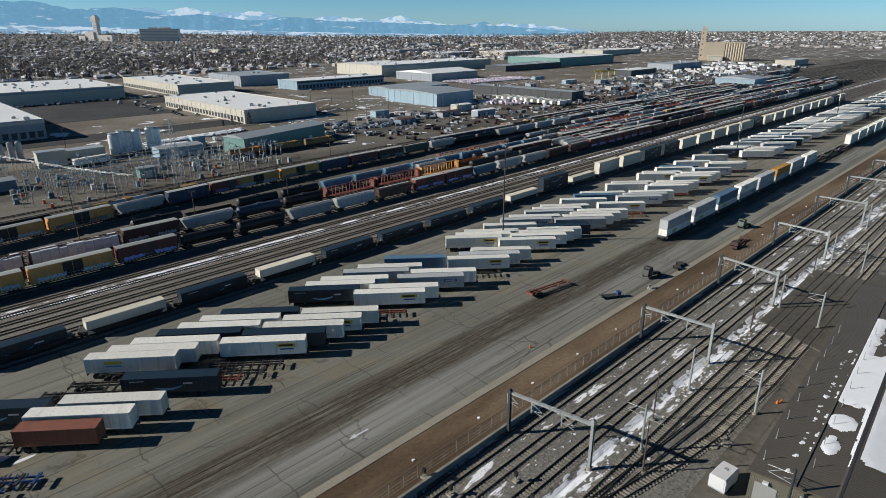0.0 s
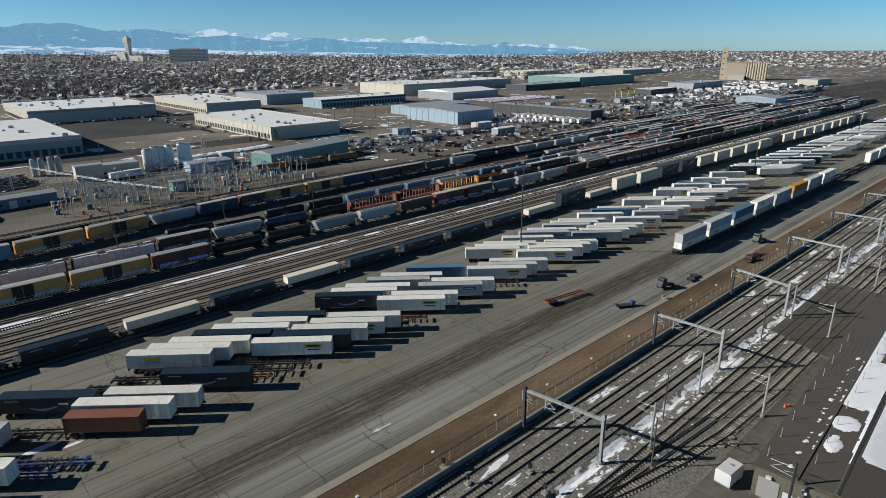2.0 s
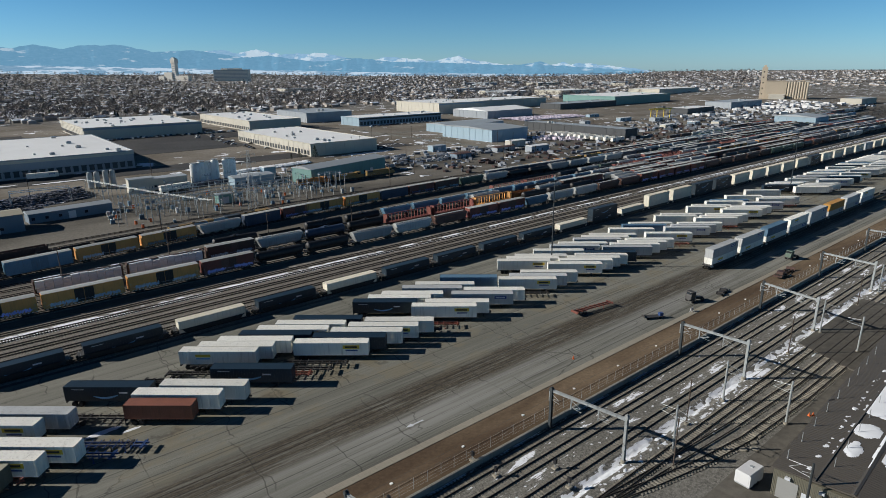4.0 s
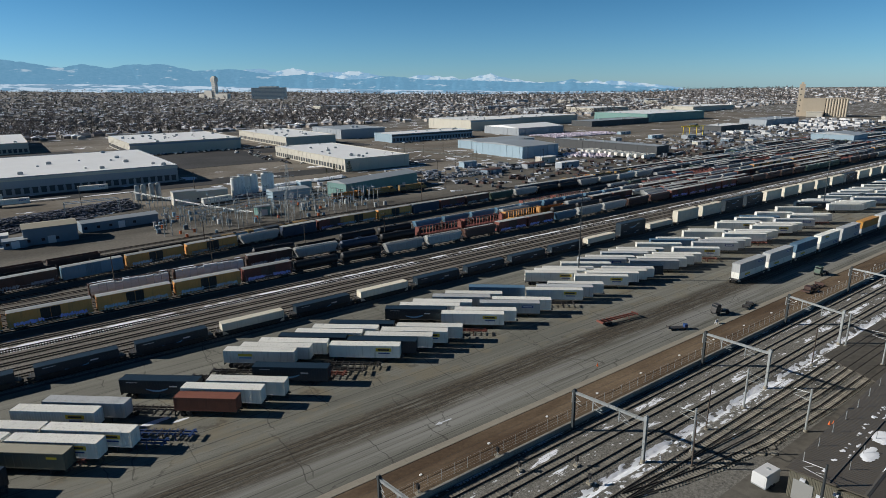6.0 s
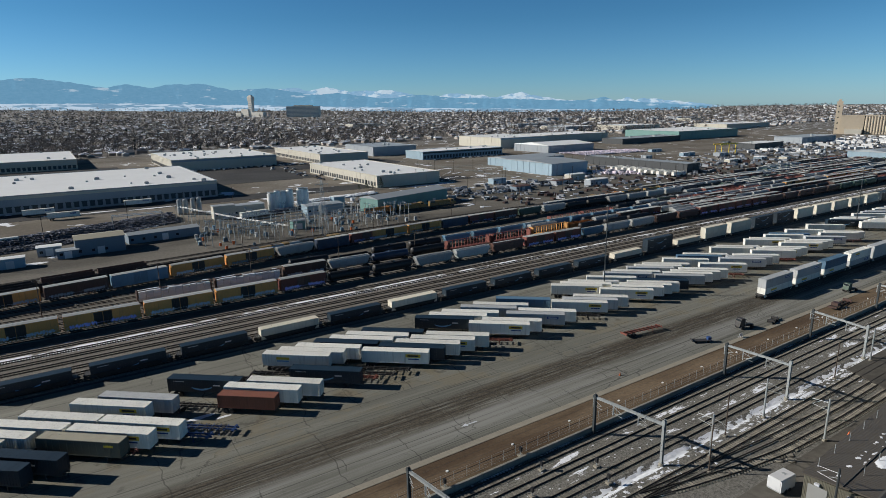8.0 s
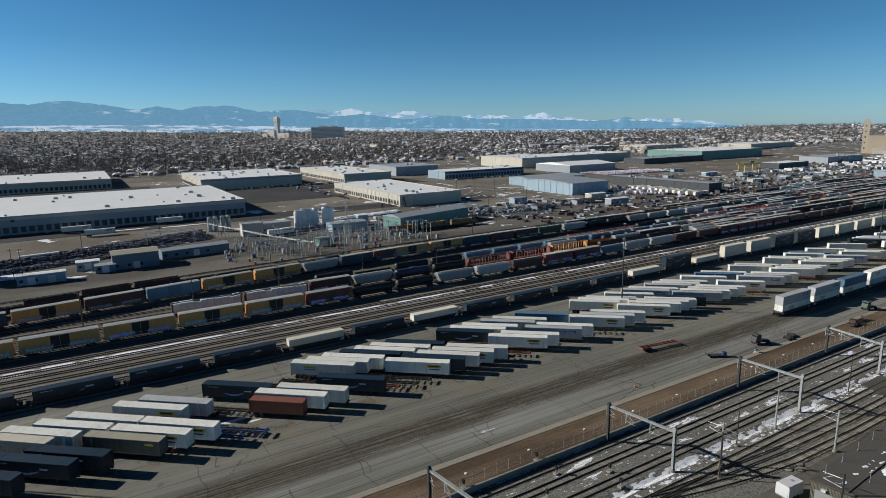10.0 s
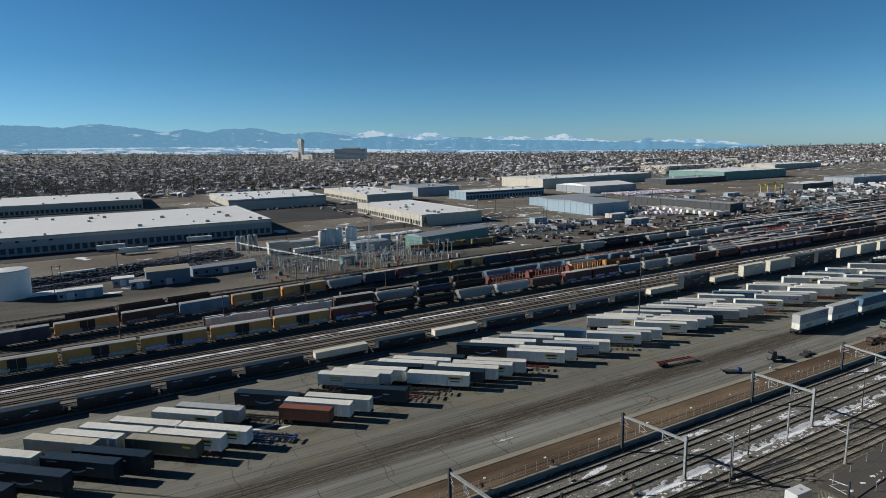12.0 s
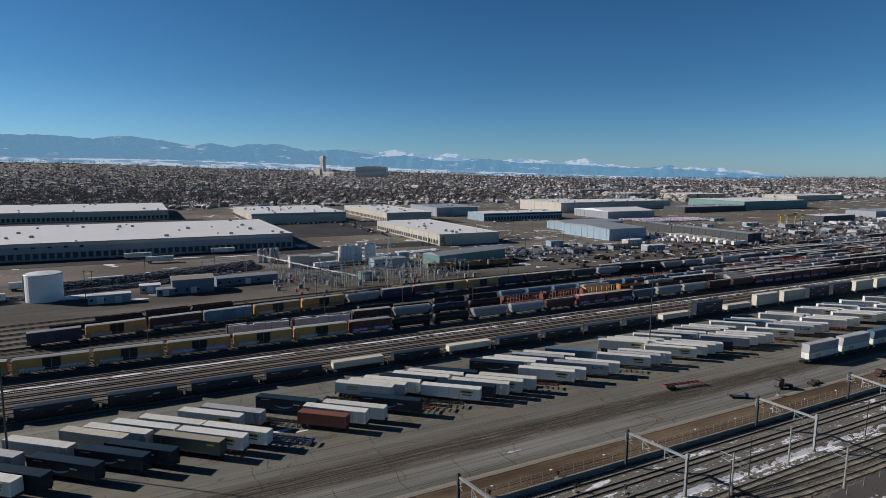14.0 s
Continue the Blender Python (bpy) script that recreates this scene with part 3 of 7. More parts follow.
def sign(thing, style, length, z0, height):
    """Marks on both long sides, as plain shapes."""
    for side in (-1, 1):
        y = side * (WID / 2 + 0.006)
        a, b = sorted((y, y + side * 0.012))
        if style == "yellow":
            x = 2.6 if side < 0 else -5.4
            plate = part("sign", Geo().box(x, x + 3.6, a, b, z0 + 1.55, z0 + 2.35), "yellow_sign", thing, "yellow sign panel")
            a2, b2 = sorted((y + side * 0.013, y + side * 0.02))
            part("lettering_bar", Geo().box(x + 0.45, x + 3.1, a2, b2, z0 + 1.75, z0 + 2.15), "black_sign", plate)
            part("lettering_bar", Geo().box(x + 0.6, x + 3.2, a, b, z0 + 1.0, z0 + 1.28), "blue_sign", thing)
        elif style == "left":
            part("sign", Geo().box(-4.6, -1.4, a, b, z0 + 1.65, z0 + 2.25), "yellow_sign", thing, "yellow sign panel")
            part("lettering_bar", Geo().box(-4.5, -1.6, a, b, z0 + 1.15, z0 + 1.45), "sky_sign", thing)
        elif style == "arc":
            g = Geo()
            for i in range(14):
                p, q = i / 14, (i + 1) / 14
                f = lambda u: (-2.6 + 4.6 * u, z0 + 1.25 - 0.62 * math.sin(math.pi * (0.12 + 0.86 * u)))
                (x0, za), (x1, zb) = f(p), f(q)
                th = 0.1 + 0.1 * math.sin(math.pi * p)
                g.add([(x, yy, z) for yy in (a, b) for x, z in ((x0, za - th), (x1, zb - th), (x1, zb + th), (x0, za + th))],
                      [(0, 1, 2, 3), (7, 6, 5, 4), (0, 4, 5, 1), (1, 5, 6, 2), (2, 6, 7, 3), (3, 7, 4, 0)])
            part("curved_stripe", g, "sky_sign", thing, "light blue curved stripe")
            part("lettering_bar", Geo().box(2.3, 3.9, a, b, z0 + 1.55, z0 + 1.85), "pale_sign", thing)
            part("lettering_bar", Geo().box(-6.6, -4.2, a, b, z0 + 2.3, z0 + 2.42), "pale_sign", thing)
        elif style == "navy":
            plate = part("sign", Geo().box(3.2, 6.3, a, b, z0 + 1.55, z0 + 2.25), "blue_sign", thing, "dark blue sign panel")
            a2, b2 = sorted((y + side * 0.013, y + side * 0.02))
            part("lettering_bar", Geo().box(3.5, 5.9, a2, b2, z0 + 1.75, z0 + 2.05), "pale_sign", plate)
        elif style == "small":
            part("lettering_bar", Geo().box(length / 2 - 3.0, length / 2 - 1.2, a, b, z0 + 1.9, z0 + 2.3), "yellow_sign", thing)


def running_gear(thing, length, steel, z=1.25):
    """Chassis beams, cross members, tandem wheels at the rear, landing legs in front."""
    h = length / 2
    g = Geo()
    for y in (-0.5, 0.36):
        g.box(-h + 0.1, h + 0.5, y, y + 0.14, z - 0.36, z - 0.02)
    for i in range(9):
        x = -h + 0.4 + (length - 0.8) * i / 8
        g.box(x - 0.06, x + 0.06, -1.15, 1.15, z - 0.22, z - 0.06)
    g.box(-h, -h + 0.16, -1.2, 1.2, z - 0.5, z - 0.02)
    g.box(h - 0.2, h, -1.2, 1.2, z - 0.3, z - 0.02)
    g.box(-h + 1.0, -h + 3.6, -0.55, 0.55, z - 0.62, z - 0.36)
    part("chassis", g, steel, thing)
    wm = None
    for x in (-h + 1.5, -h + 2.8):
        for y in (-1.0, 1.0):
            w = new("wheel", wm or Geo().lathe([(-0.28, 0.3), (-0.28, 0.46), (-0.2, 0.51), (0.2, 0.51), (0.28, 0.46), (0.28, 0.3)], 14, "x").mesh("wheel", "rubber"))
            wm = w.data
            w.parent = thing
            w.rotation_euler = (0, 0, radians(90))
            w.location = (x, y, 0.51)
    for y in (-0.85, 0.75):
        part("landing_leg", Geo().box(h - 3.1, h - 2.95, y, y + 0.12, 0.0, z - 0.1).box(h - 3.2, h - 2.85, y - 0.08, y + 0.2, 0.0, 0.06), steel, thing)


def trailer_maker(name, label, mat_side, style="", length=LEN53, height=2.9, steel="chassis_dark", roof=None, ribs=30):
    def make():
        t = root(name, label, "container", "containers parked in rows")
        mats = (mat_side, roof or mat_side)
        part("container_box", box_shell(Geo(), length, 1.25, height, ribs, 1), mats, t)
        running_gear(t, length, steel)
        if style:
            sign(t, style, length, 1.25, height)
        return t
    return make


KIND = {
    "J": trailer_maker("container_on_chassis", "dirty white ribbed container with yellow sign on chassis", "white_box", "yellow"),
    "K": trailer_maker("container_on_chassis", "weathered white container with small yellow sign on chassis", "white_box", "left"),
    "w": trailer_maker("container_on_chassis", "plain dirty white long container on chassis", "white_box", ""),
    "g": trailer_maker("container_on_chassis", "grey-white ribbed long container on chassis", "grey_box", "", ribs=44),
    "F": trailer_maker("container_on_chassis", "pale grey container with dark blue sign panel", "grey_box", "navy"),
    "c": trailer_maker("container_on_chassis", "faded cream long container on chassis", "cream_box", ""),
    "o": trailer_maker("road_trailer", "grey-olive road trailer with tan roof", "olive_side", "small", roof="olive_roof", ribs=12),
    "n": trailer_maker("container_on_chassis", "dark navy container with light blue curved stripe", "navy_box", "arc"),
    "b": trailer_maker("container_on_chassis", "steel blue long container on chassis", "blue_box", ""),
    "r": trailer_maker("container_on_chassis", "rust-red ribbed short container on chassis", "red_box", "", LEN40, 2.75, ribs=34),
}
FRONT = [(-41, "w"), (-36.4, "J"), (-31.8, "n"), (-23.1, "n"), (-14.9, "n"), (-9.6, "n"), (-0.4, "o"), (4.2, "J"), (9.3, "J"), (27.1, "r"), (32.0, "K"), (36.8, "w"), (46.2, "n"),
         (63.9, "J"), (68.4, "n"), (72.9, "w"), (77.4, "J"), (81.9, "w"), (95.5, "J"), (99.8, "w"), (108.4, "F"), (112.8, "w"),
         (125.7, "J"), (130.1, "g"), (134.7, "w"), (146.4, "J"), (151.6, "w"), (155.6, "w"), (159.4, "w"), (164.1, "n"), (173.1, "g"), (177.6, "w"), (182.0, "w"), (186.4, "w"),
         (198.2, "J"), (210.6, "F"), (215.2, "g"), (219.8, "w"), (232.0, "w"), (236.4, "J"), (240.8, "w"), (253.3, "J"), (257.5, "w"), (261.8, "w"), (273.2, "F"), (286.0, "w"), (290.4, "J"),
         (325.6, "w")]
BACK = [(-45, "w"), (-37.6, "g"), (-28.7, "w"), (-18.6, "c"), (-14.1, "w"), (-8.7, "w"), (-3.1, "w"), (5.2, "J"), (10.1, "g"), (23.1, "n"), (43.8, "K"), (47.6, "w"), (51.8, "w"), (56.6, "n"),
        (60.7, "J"), (65.2, "w"), (69.7, "n"), (85.9, "n"), (90.4, "w"), (94.6, "w"), (101.2, "g"), (105.6, "w"), (114.3, "b"), (136.9, "J"), (141.0, "w"), (144.7, "w"), (153.2, "w"), (161.3, "F"), (165.6, "w"),
        (173.4, "g"), (177.8, "w"), (182.2, "J"), (193.5, "w"), (201.8, "b"), (206.1, "w"), (223.4, "w"), (227.9, "w"), (247.7, "J"), (252.0, "w"), (263.2, "w"), (267.6, "b"), (281, "w"), (300, "w"), (318.9, "n")]


def park(x, y, key):
    length = LEN40 if key == "r" else LEN53
    near = max(0.0, min(1.0, (45 - x) / 45))  # the rows bend towards the road at their near end
    c = Vector((x - 0.6 * near, y - (1.7 if y < 110 else 2.4) * near, 0.0)) - U * (length / 2) - ACROSS * (WID / 2)
    place("park" + key, KIND[key], pose(c.x, c.y, 0.0, 0, 0, TURN + rnd.uniform(-0.5, 0.5)))


for x, k in FRONT:
    park(x, 105.1, k)
for x, k in BACK:
    park(x, 117.0, k)
for y, x in ((105.1, 330.2), (117.0, 323.5)):
    while x < 760:
        park(x, y + rnd.uniform(-0.4, 0.4), rnd.choice("JwwwwggFwnJwb"))
        x += 4.6 * rnd.choice((1, 1, 1, 1, 2, 3))


def chassis_maker(steel, label, length):
    def make():
        t = root("container_chassis", label, "chassis", "empty chassis")
        running_gear(t, length, steel)
        return t
    return make


EMPTY = {"blue": chassis_maker("chassis_blue", "empty blue steel container chassis", 12.6),
         "red": chassis_maker("chassis_red", "empty faded red container chassis", 12.6),
         "dark": chassis_maker("chassis_dark", "empty dark steel container chassis", 13.4)}
for key, x, y, turn in (("blue", 9.0, 106.6, TURN), ("dark", 11.6, 108.2, TURN), ("blue", 13.6, 106.4, TURN + 1), ("dark", 15.4, 115.5, TURN), ("dark", 29.0, 121.0, TURN), ("dark", 33.5, 121.2, TURN),
                        ("red", 46.0, 110.6, TURN), ("dark", 49.8, 110.0, TURN), ("dark", 38.5, 121.5, TURN), ("dark", 53.8, 110.2, TURN), ("red", 85.0, 109.8, TURN), ("dark", 79.5, 110.5, TURN),
                        ("red", -3.0, 109.0, TURN), ("dark", 117.0, 109.6, TURN), ("red", 190.5, 109.0, TURN), ("red", 226.0, 109.0, TURN), ("red", 282.0, 109.4, TURN), ("dark", -31.0, 121, TURN), ("red", 123.0, 90.9, -8.5)):
    place("chassis" + key, EMPTY[key], pose(x, y, 0.0, 0, 0, turn))


# ---- railway cars ----
def bogie_frame(x, r=0.46, half=0.9):
    g = Geo()
    for y in (-1.02, 0.9):
        g.prism([(x - half - 0.3, r - 0.12), (x - half - 0.3, r + 0.12), (x - 0.5, r + 0.3), (x + 0.5, r + 0.3), (x + half + 0.3, r + 0.12), (x + half + 0.3, r - 0.12), (x + 0.4, r - 0.22), (x - 0.4, r - 0.22)], y, y + 0.12, "y")
    return g.box(x - 0.25, x + 0.25, -1.0, 1.0, r - 0.05, r + 0.42)


def wheelset(x, r=0.46):
    g = Geo().cyl((x, -0.7, r), (x, 0.7, r), 0.08, n=6)
    for y in (-0.75, 0.75):
        g.cyl((x, y - 0.07, r), (x, y + 0.07, r), r, n=12)
    return g


def gear(car, length, inset=2.4):
    for s in (-1, 1):
        x = s * (length / 2 - inset)
        frame_part = part("bogie", bogie_frame(x), "black", car)
        for dx in (-0.9, 0.9):
            part("wheelset", wheelset(x + dx), "rail", frame_part)
        a, b = sorted((s * (length / 2 - 0.1), s * (length / 2 + 0.42)))
        part("coupler", Geo().box(a, b, -0.16, 0.16, 0.72, 1.05), "black", car)


def scrawl(car, length, z, y, mat_name, seed):
    """Sprayed marks low on the side: one looping band of bent strokes, thick to either side of the door."""
    r = random.Random(seed)
    pts = []
    for i in range(96):
        x = -length + 2 * length * i / 95
        u = abs(abs(x) / length - 0.58)
        swing = (0.62 if u < 0.36 else 0.06) * r.uniform(0.5, 1.0)
        pts.append((x + r.uniform(-0.25, 0.45), z + 0.55 + swing * (1 if i % 2 else -1), 0.1 + 0.12 * r.random() if u < 0.36 else 0.03))
    g = Geo()
    for x, zz, t in pts:
        g.v += [(x - t, y, zz), (x + t, y, zz + 0.05), (x + t, y - 0.012, zz + 0.05), (x - t, y - 0.012, zz)]
    for i in range(len(pts) - 1):
        for j in range(4):
            g.f.append((4 * i + j, 4 * i + (j + 1) % 4, 4 * i + 4 + (j + 1) % 4, 4 * i + 4 + j))
            g.m.append(0)
    part("graffiti_mark", g, mat_name, car, "sprayed graffiti strokes")


def boxcar_maker(mat_side, label, length=19.2, doors="black", marks="", height=5.15):
    def make():
        t = root("boxcar", label, "boxcar", "freight cars in the yard")
        h, w = length / 2, 1.52
        g = Geo().box(-h, h, -w + 0.06, w - 0.06, 1.05, height - 0.2)
        for i in range(25):
            x = -h + 0.1 + (length - 0.2) * i / 24
            for y in (-w, w - 0.07):
                g.box(x - 0.06, x + 0.06, y, y + 0.07, 1.05, height - 0.18)
        for s in (-1, 1):
            for j in range(9):  # pressed ends
                z = 1.35 + j * 0.4
                a, b = sorted((s * h, s * (h + 0.1)))
                g.box(a, b, -w + 0.12, w - 0.12, z, z + 0.2)
        for y in (-w, w - 0.1):
            g.box(-h, h, y, y + 0.1, 0.8, 1.08)
            g.box(-h, h, y, y + 0.1, height - 0.25, height - 0.15)
        part("body", g, mat_side, t)
        g = Geo().prism([(-w, height - 0.2), (w, height - 0.2), (w, height - 0.12), (0, height), (-w, height - 0.12)], -h - 0.05, h + 0.05)
        for i in range(1, 17):
            x = -h + length * i / 17
            g.prism([(-w, height - 0.11), (w, height - 0.11), (0, height + 0.05)], x - 0.06, x + 0.06)
        part("roof", g, "car_roof", t)
        for y in (-w - 0.03, w - 0.05):
            for x in (-2.3, 0.05):
                out = -0.03 if y < 0 else 0.11  # pressed sheet with five ribs
                flat = 0.0 if y < 0 else 0.08
                prof = [(x, y + flat)]
                for j in range(5):
                    p = x + 0.2 + j * 0.45
                    prof += [(p - 0.03, y + flat), (p, y + out), (p + 0.09, y + out), (p + 0.12, y + flat)]
                prof += [(x + 2.25, y + flat), (x + 2.25, y + 0.08 - flat), (x, y + 0.08 - flat)]
                n = len(prof)
                g = Geo().add([(px, py, z) for z in (1.12, height - 0.35) for px, py in prof], [(i, (i + 1) % n, n + (i + 1) % n, n + i) for i in range(n)] + [tuple(range(n))[::-1], tuple(range(n, 2 * n))])
                part("door", g, doors, t)
        for s in (-1, 1):
            g = Geo()
            for y in (-w - 0.06, w + 0.02):
                for j in range(7):
                    g.box(s * (h - 0.5) - 0.22, s * (h - 0.5) + 0.22, y, y + 0.03, 0.6 + 0.38 * j, 0.63 + 0.38 * j)
            part("ladder", g, "galv", t)
        part("underframe", Geo().box(-h + 0.2, h - 0.2, -0.4, 0.4, 0.6, 1.05).box(-3, 3, -1.1, 1.1, 0.75, 1.05), "black", t)
        if marks:
            scrawl(t, length * 0.46, 1.2, -w - 0.05, marks, len(label))
            g, n = Geo(), int(length / 0.9) * 2
            for i in range(n + 1):  # reflecting dashes along the sill
                x = -h + length * i / n
                g.v += [(x, -w - 0.012, 0.84), (x, -w - 0.012, 1.0), (x, -w - 0.004, 1.0), (x, -w - 0.004, 0.84)]
            for i in range(n):
                for j in range(4):
                    g.f.append((4 * i + j, 4 * i + (j + 1) % 4, 4 * i + 4 + (j + 1) % 4, 4 * i + 4 + j))
                    g.m.append(i % 2)
            part("sill_stripe", g, ("black", "tape"), t, "dashed white reflecting stripe")
        gear(t, length)
        return t
    return make


def hopper_maker(mat_side, label, length=17.4, height=4.65):
    def make():
        t = root("covered_hopper", label, "hopper car", "freight cars in the yard")
        h, w = length / 2, 1.55
        prof = [(-w, 1.5), (-w, height - 0.75), (-w * 0.86, height - 0.3), (-w * 0.45, height - 0.04), (0, height), (w * 0.45, height - 0.04), (w * 0.86, height - 0.3), (w, height - 0.75), (w, 1.5), (0.5, 1.0), (-0.5, 1.0)]
        g = Geo().prism(prof, -h + 1.6, h - 1.6)
        for s in (-1, 1):  # sloping end sheets
            a, b = s * (h - 1.6), s * (h - 0.4)
            k = len(prof)
            g.add([(a, p, q) for p, q in prof] + [(b if q > height - 1.2 else a, p, q) for p, q in prof], [(i, (i + 1) % k, k + (i + 1) % k, k + i) for i in range(k)] + [tuple(range(k, 2 * k))])
        for i in range(18):
            x = -h + 1.7 + (length - 3.4) * i / 17
            for y in (-w - 0.05, w):
                g.box(x - 0.05, x + 0.05, y, y + 0.05, 1.5, height - 0.75)
        part("body", g, mat_side, t)
        for i in range(4):
            x = -h + 3.4 + (length - 6.8) * i / 3
            part("outlet", Geo().add([(x - 1.6, -1.3, 1.5), (x + 1.6, -1.3, 1.5), (x + 1.6, 1.3, 1.5), (x - 1.6, 1.3, 1.5), (x - 0.4, -0.4, 0.55), (x + 0.4, -0.4, 0.55), (x + 0.4, 0.4, 0.55), (x - 0.4, 0.4, 0.55)],
                                     [(0, 1, 5, 4), (1, 2, 6, 5), (2, 3, 7, 6), (3, 0, 4, 7), (4, 5, 6, 7)]), mat_side, t)
        g = Geo().box(-h + 1.2, h - 1.2, -0.32, 0.32, height + 0.02, height + 0.1)
        for i in range(12):
            x = -h + 2.2 + (length - 4.4) * i / 11
            g.box(x - 0.3, x + 0.3, -0.72, -0.36, height - 0.02, height + 0.12)
        part("roof_walk", g, "car_roof", t)
        part("underframe", Geo().box(-h, h, -0.35, 0.35, 0.85, 1.15).box(-h, -h + 1.5, -1.4, 1.4, 1.05, 1.15).box(h - 1.5, h, -1.4, 1.4, 1.05, 1.15), "black", t)
        for s in (-1, 1):
            g = Geo()
            for y in (-1.45, 1.42):
                g.box(s * (h - 0.15) - 0.03, s * (h - 0.15) + 0.03, y, y + 0.04, 1.1, height - 0.3)
                for j in range(8):
                    g.box(s * (h - 0.35) - 0.2, s * (h - 0.35) + 0.2, y, y + 0.03, 1.2 + 0.38 * j, 1.23 + 0.38 * j)
            part("ladder", g, "galv", t)
        gear(t, length, 2.0)
        return t
    return make


def tank_maker(mat_side, label, length=16.5):
    def make():
        t = root("tank_car", label, "tank car", "freight cars in the yard")
        h, r, zc = length / 2, 1.48, 2.75
        rows = [(-h + 0.25, 0.3), (-h + 0.32, 0.8), (-h + 0.5, 1.2), (-h + 0.8, r), (h - 0.8, r), (h - 0.5, 1.2), (h - 0.32, 0.8), (h - 0.25, 0.3)]
        part("tank", Geo().lathe(rows, 22, "x", 0, (0, 0, zc)), mat_side, t)
        g = Geo().cyl((0, 0, zc + 1.3), (0, 0, zc + 1.85), 0.55, n=14)
        g.box(-1.5, 1.5, -1.1, 1.1, zc + 1.42, zc + 1.47)
        for x in (-1.5, 1.46):
            for y in (-1.1, 1.06):
                g.box(x, x + 0.04, y, y + 0.04, zc + 0.9, zc + 2.2)
        for y in (-1.1, 1.07):
            g.box(-1.5, 1.5, y, y + 0.03, zc + 2.15, zc + 2.2)
        part("dome", g, mat_side, t)
        g = Geo().box(-h, h, -0.4, 0.4, 0.75, 1.2)
        for s in (-1, 1):
            g.box(s * (h - 2.2) - 0.6, s * (h - 2.2) + 0.6, -1.2, 1.2, 1.1, 1.75)
            g.box(s * (h - 0.5) - 0.5, s * (h - 0.5) + 0.5, -1.45, 1.45, 1.05, 1.15)
            for y in (-1.45, 1.41):
                g.box(s * (h - 0.2) - 0.02, s * (h - 0.2) + 0.02, y, y + 0.04, 1.1, 2.2)
        part("underframe", g, "black", t)
        gear(t, length, 1.9)
        return t
    return make


def centrebeam_maker(mat_side, label, loaded):
    def make():
        t = root("centrebeam_car", label, "flat car", "freight cars in the yard")
        h = 11.4
        g = Geo().box(-h, h, -1.4, 1.4, 0.85, 1.15).box(-h, h, -0.25, 0.25, 0.6, 0.9).box(-h + 0.2, h - 0.2, -0.3, 0.3, 4.35, 4.55)
        part("deck", g, mat_side, t)
        for s in (-1, 1):
            part("bulkhead", Geo().box(s * (h - 0.2) - 0.15, s * (h - 0.2) + 0.15, -1.4, 1.4, 1.1, 4.5), mat_side, t)
        for i in range(1, 14):
            x = -h + 2 * h * i / 14
            part("post", Geo().box(x - 0.1, x + 0.1, -0.16, 0.16, 1.15, 4.4), mat_side, t)
        if loaded:
            r = random.Random(5)
            for i in range(10):
                x0 = -h + 0.55 + i * 2.18
                for y in (-1.42, 0.2):
                    for z0, z1 in ((1.17, 2.3), (2.33, 3.4), (3.43, 4.3 + r.uniform(-0.25, 0.2))):
                        part("lumber_pack", Geo().box(x0 + 0.03, x0 + 2.12, y, y + 1.2, z0, z1), "wrap", t)
        gear(t, 2 * h, 2.2)
        return t
    return make


def gondola_maker(mat_side, label, length=16.5, height=3.1):
    def make():
        t = root("gondola_car", label, "gondola car", "freight cars in the yard")
        h, w = length / 2, 1.5
        g = Geo().box(-h, h, -w, -w + 0.1, 1.0, height).box(-h, h, w - 0.1, w, 1.0, height).box(-h, -h + 0.12, -w, w, 1.0, height).box(h - 0.12, h, -w, w, 1.0, height).box(-h, h, -w, w, 0.9, 1.1)
        for i in range(15):
            x = -h + 0.1 + (length - 0.2) * i / 14
            for y in (-w - 0.1, w):
                g.box(x - 0.07, x + 0.07, y, y + 0.1, 0.95, height)
        for y in (-w - 0.1, w - 0.1):
            g.box(-h, h, y, y + 0.2, height, height + 0.12)
        part("body", g, mat_side, t)
        part("underframe", Geo().box(-h, h, -0.35, 0.35, 0.6, 0.95), "black", t)
        gear(t, length, 2.1)
        return t
    return make


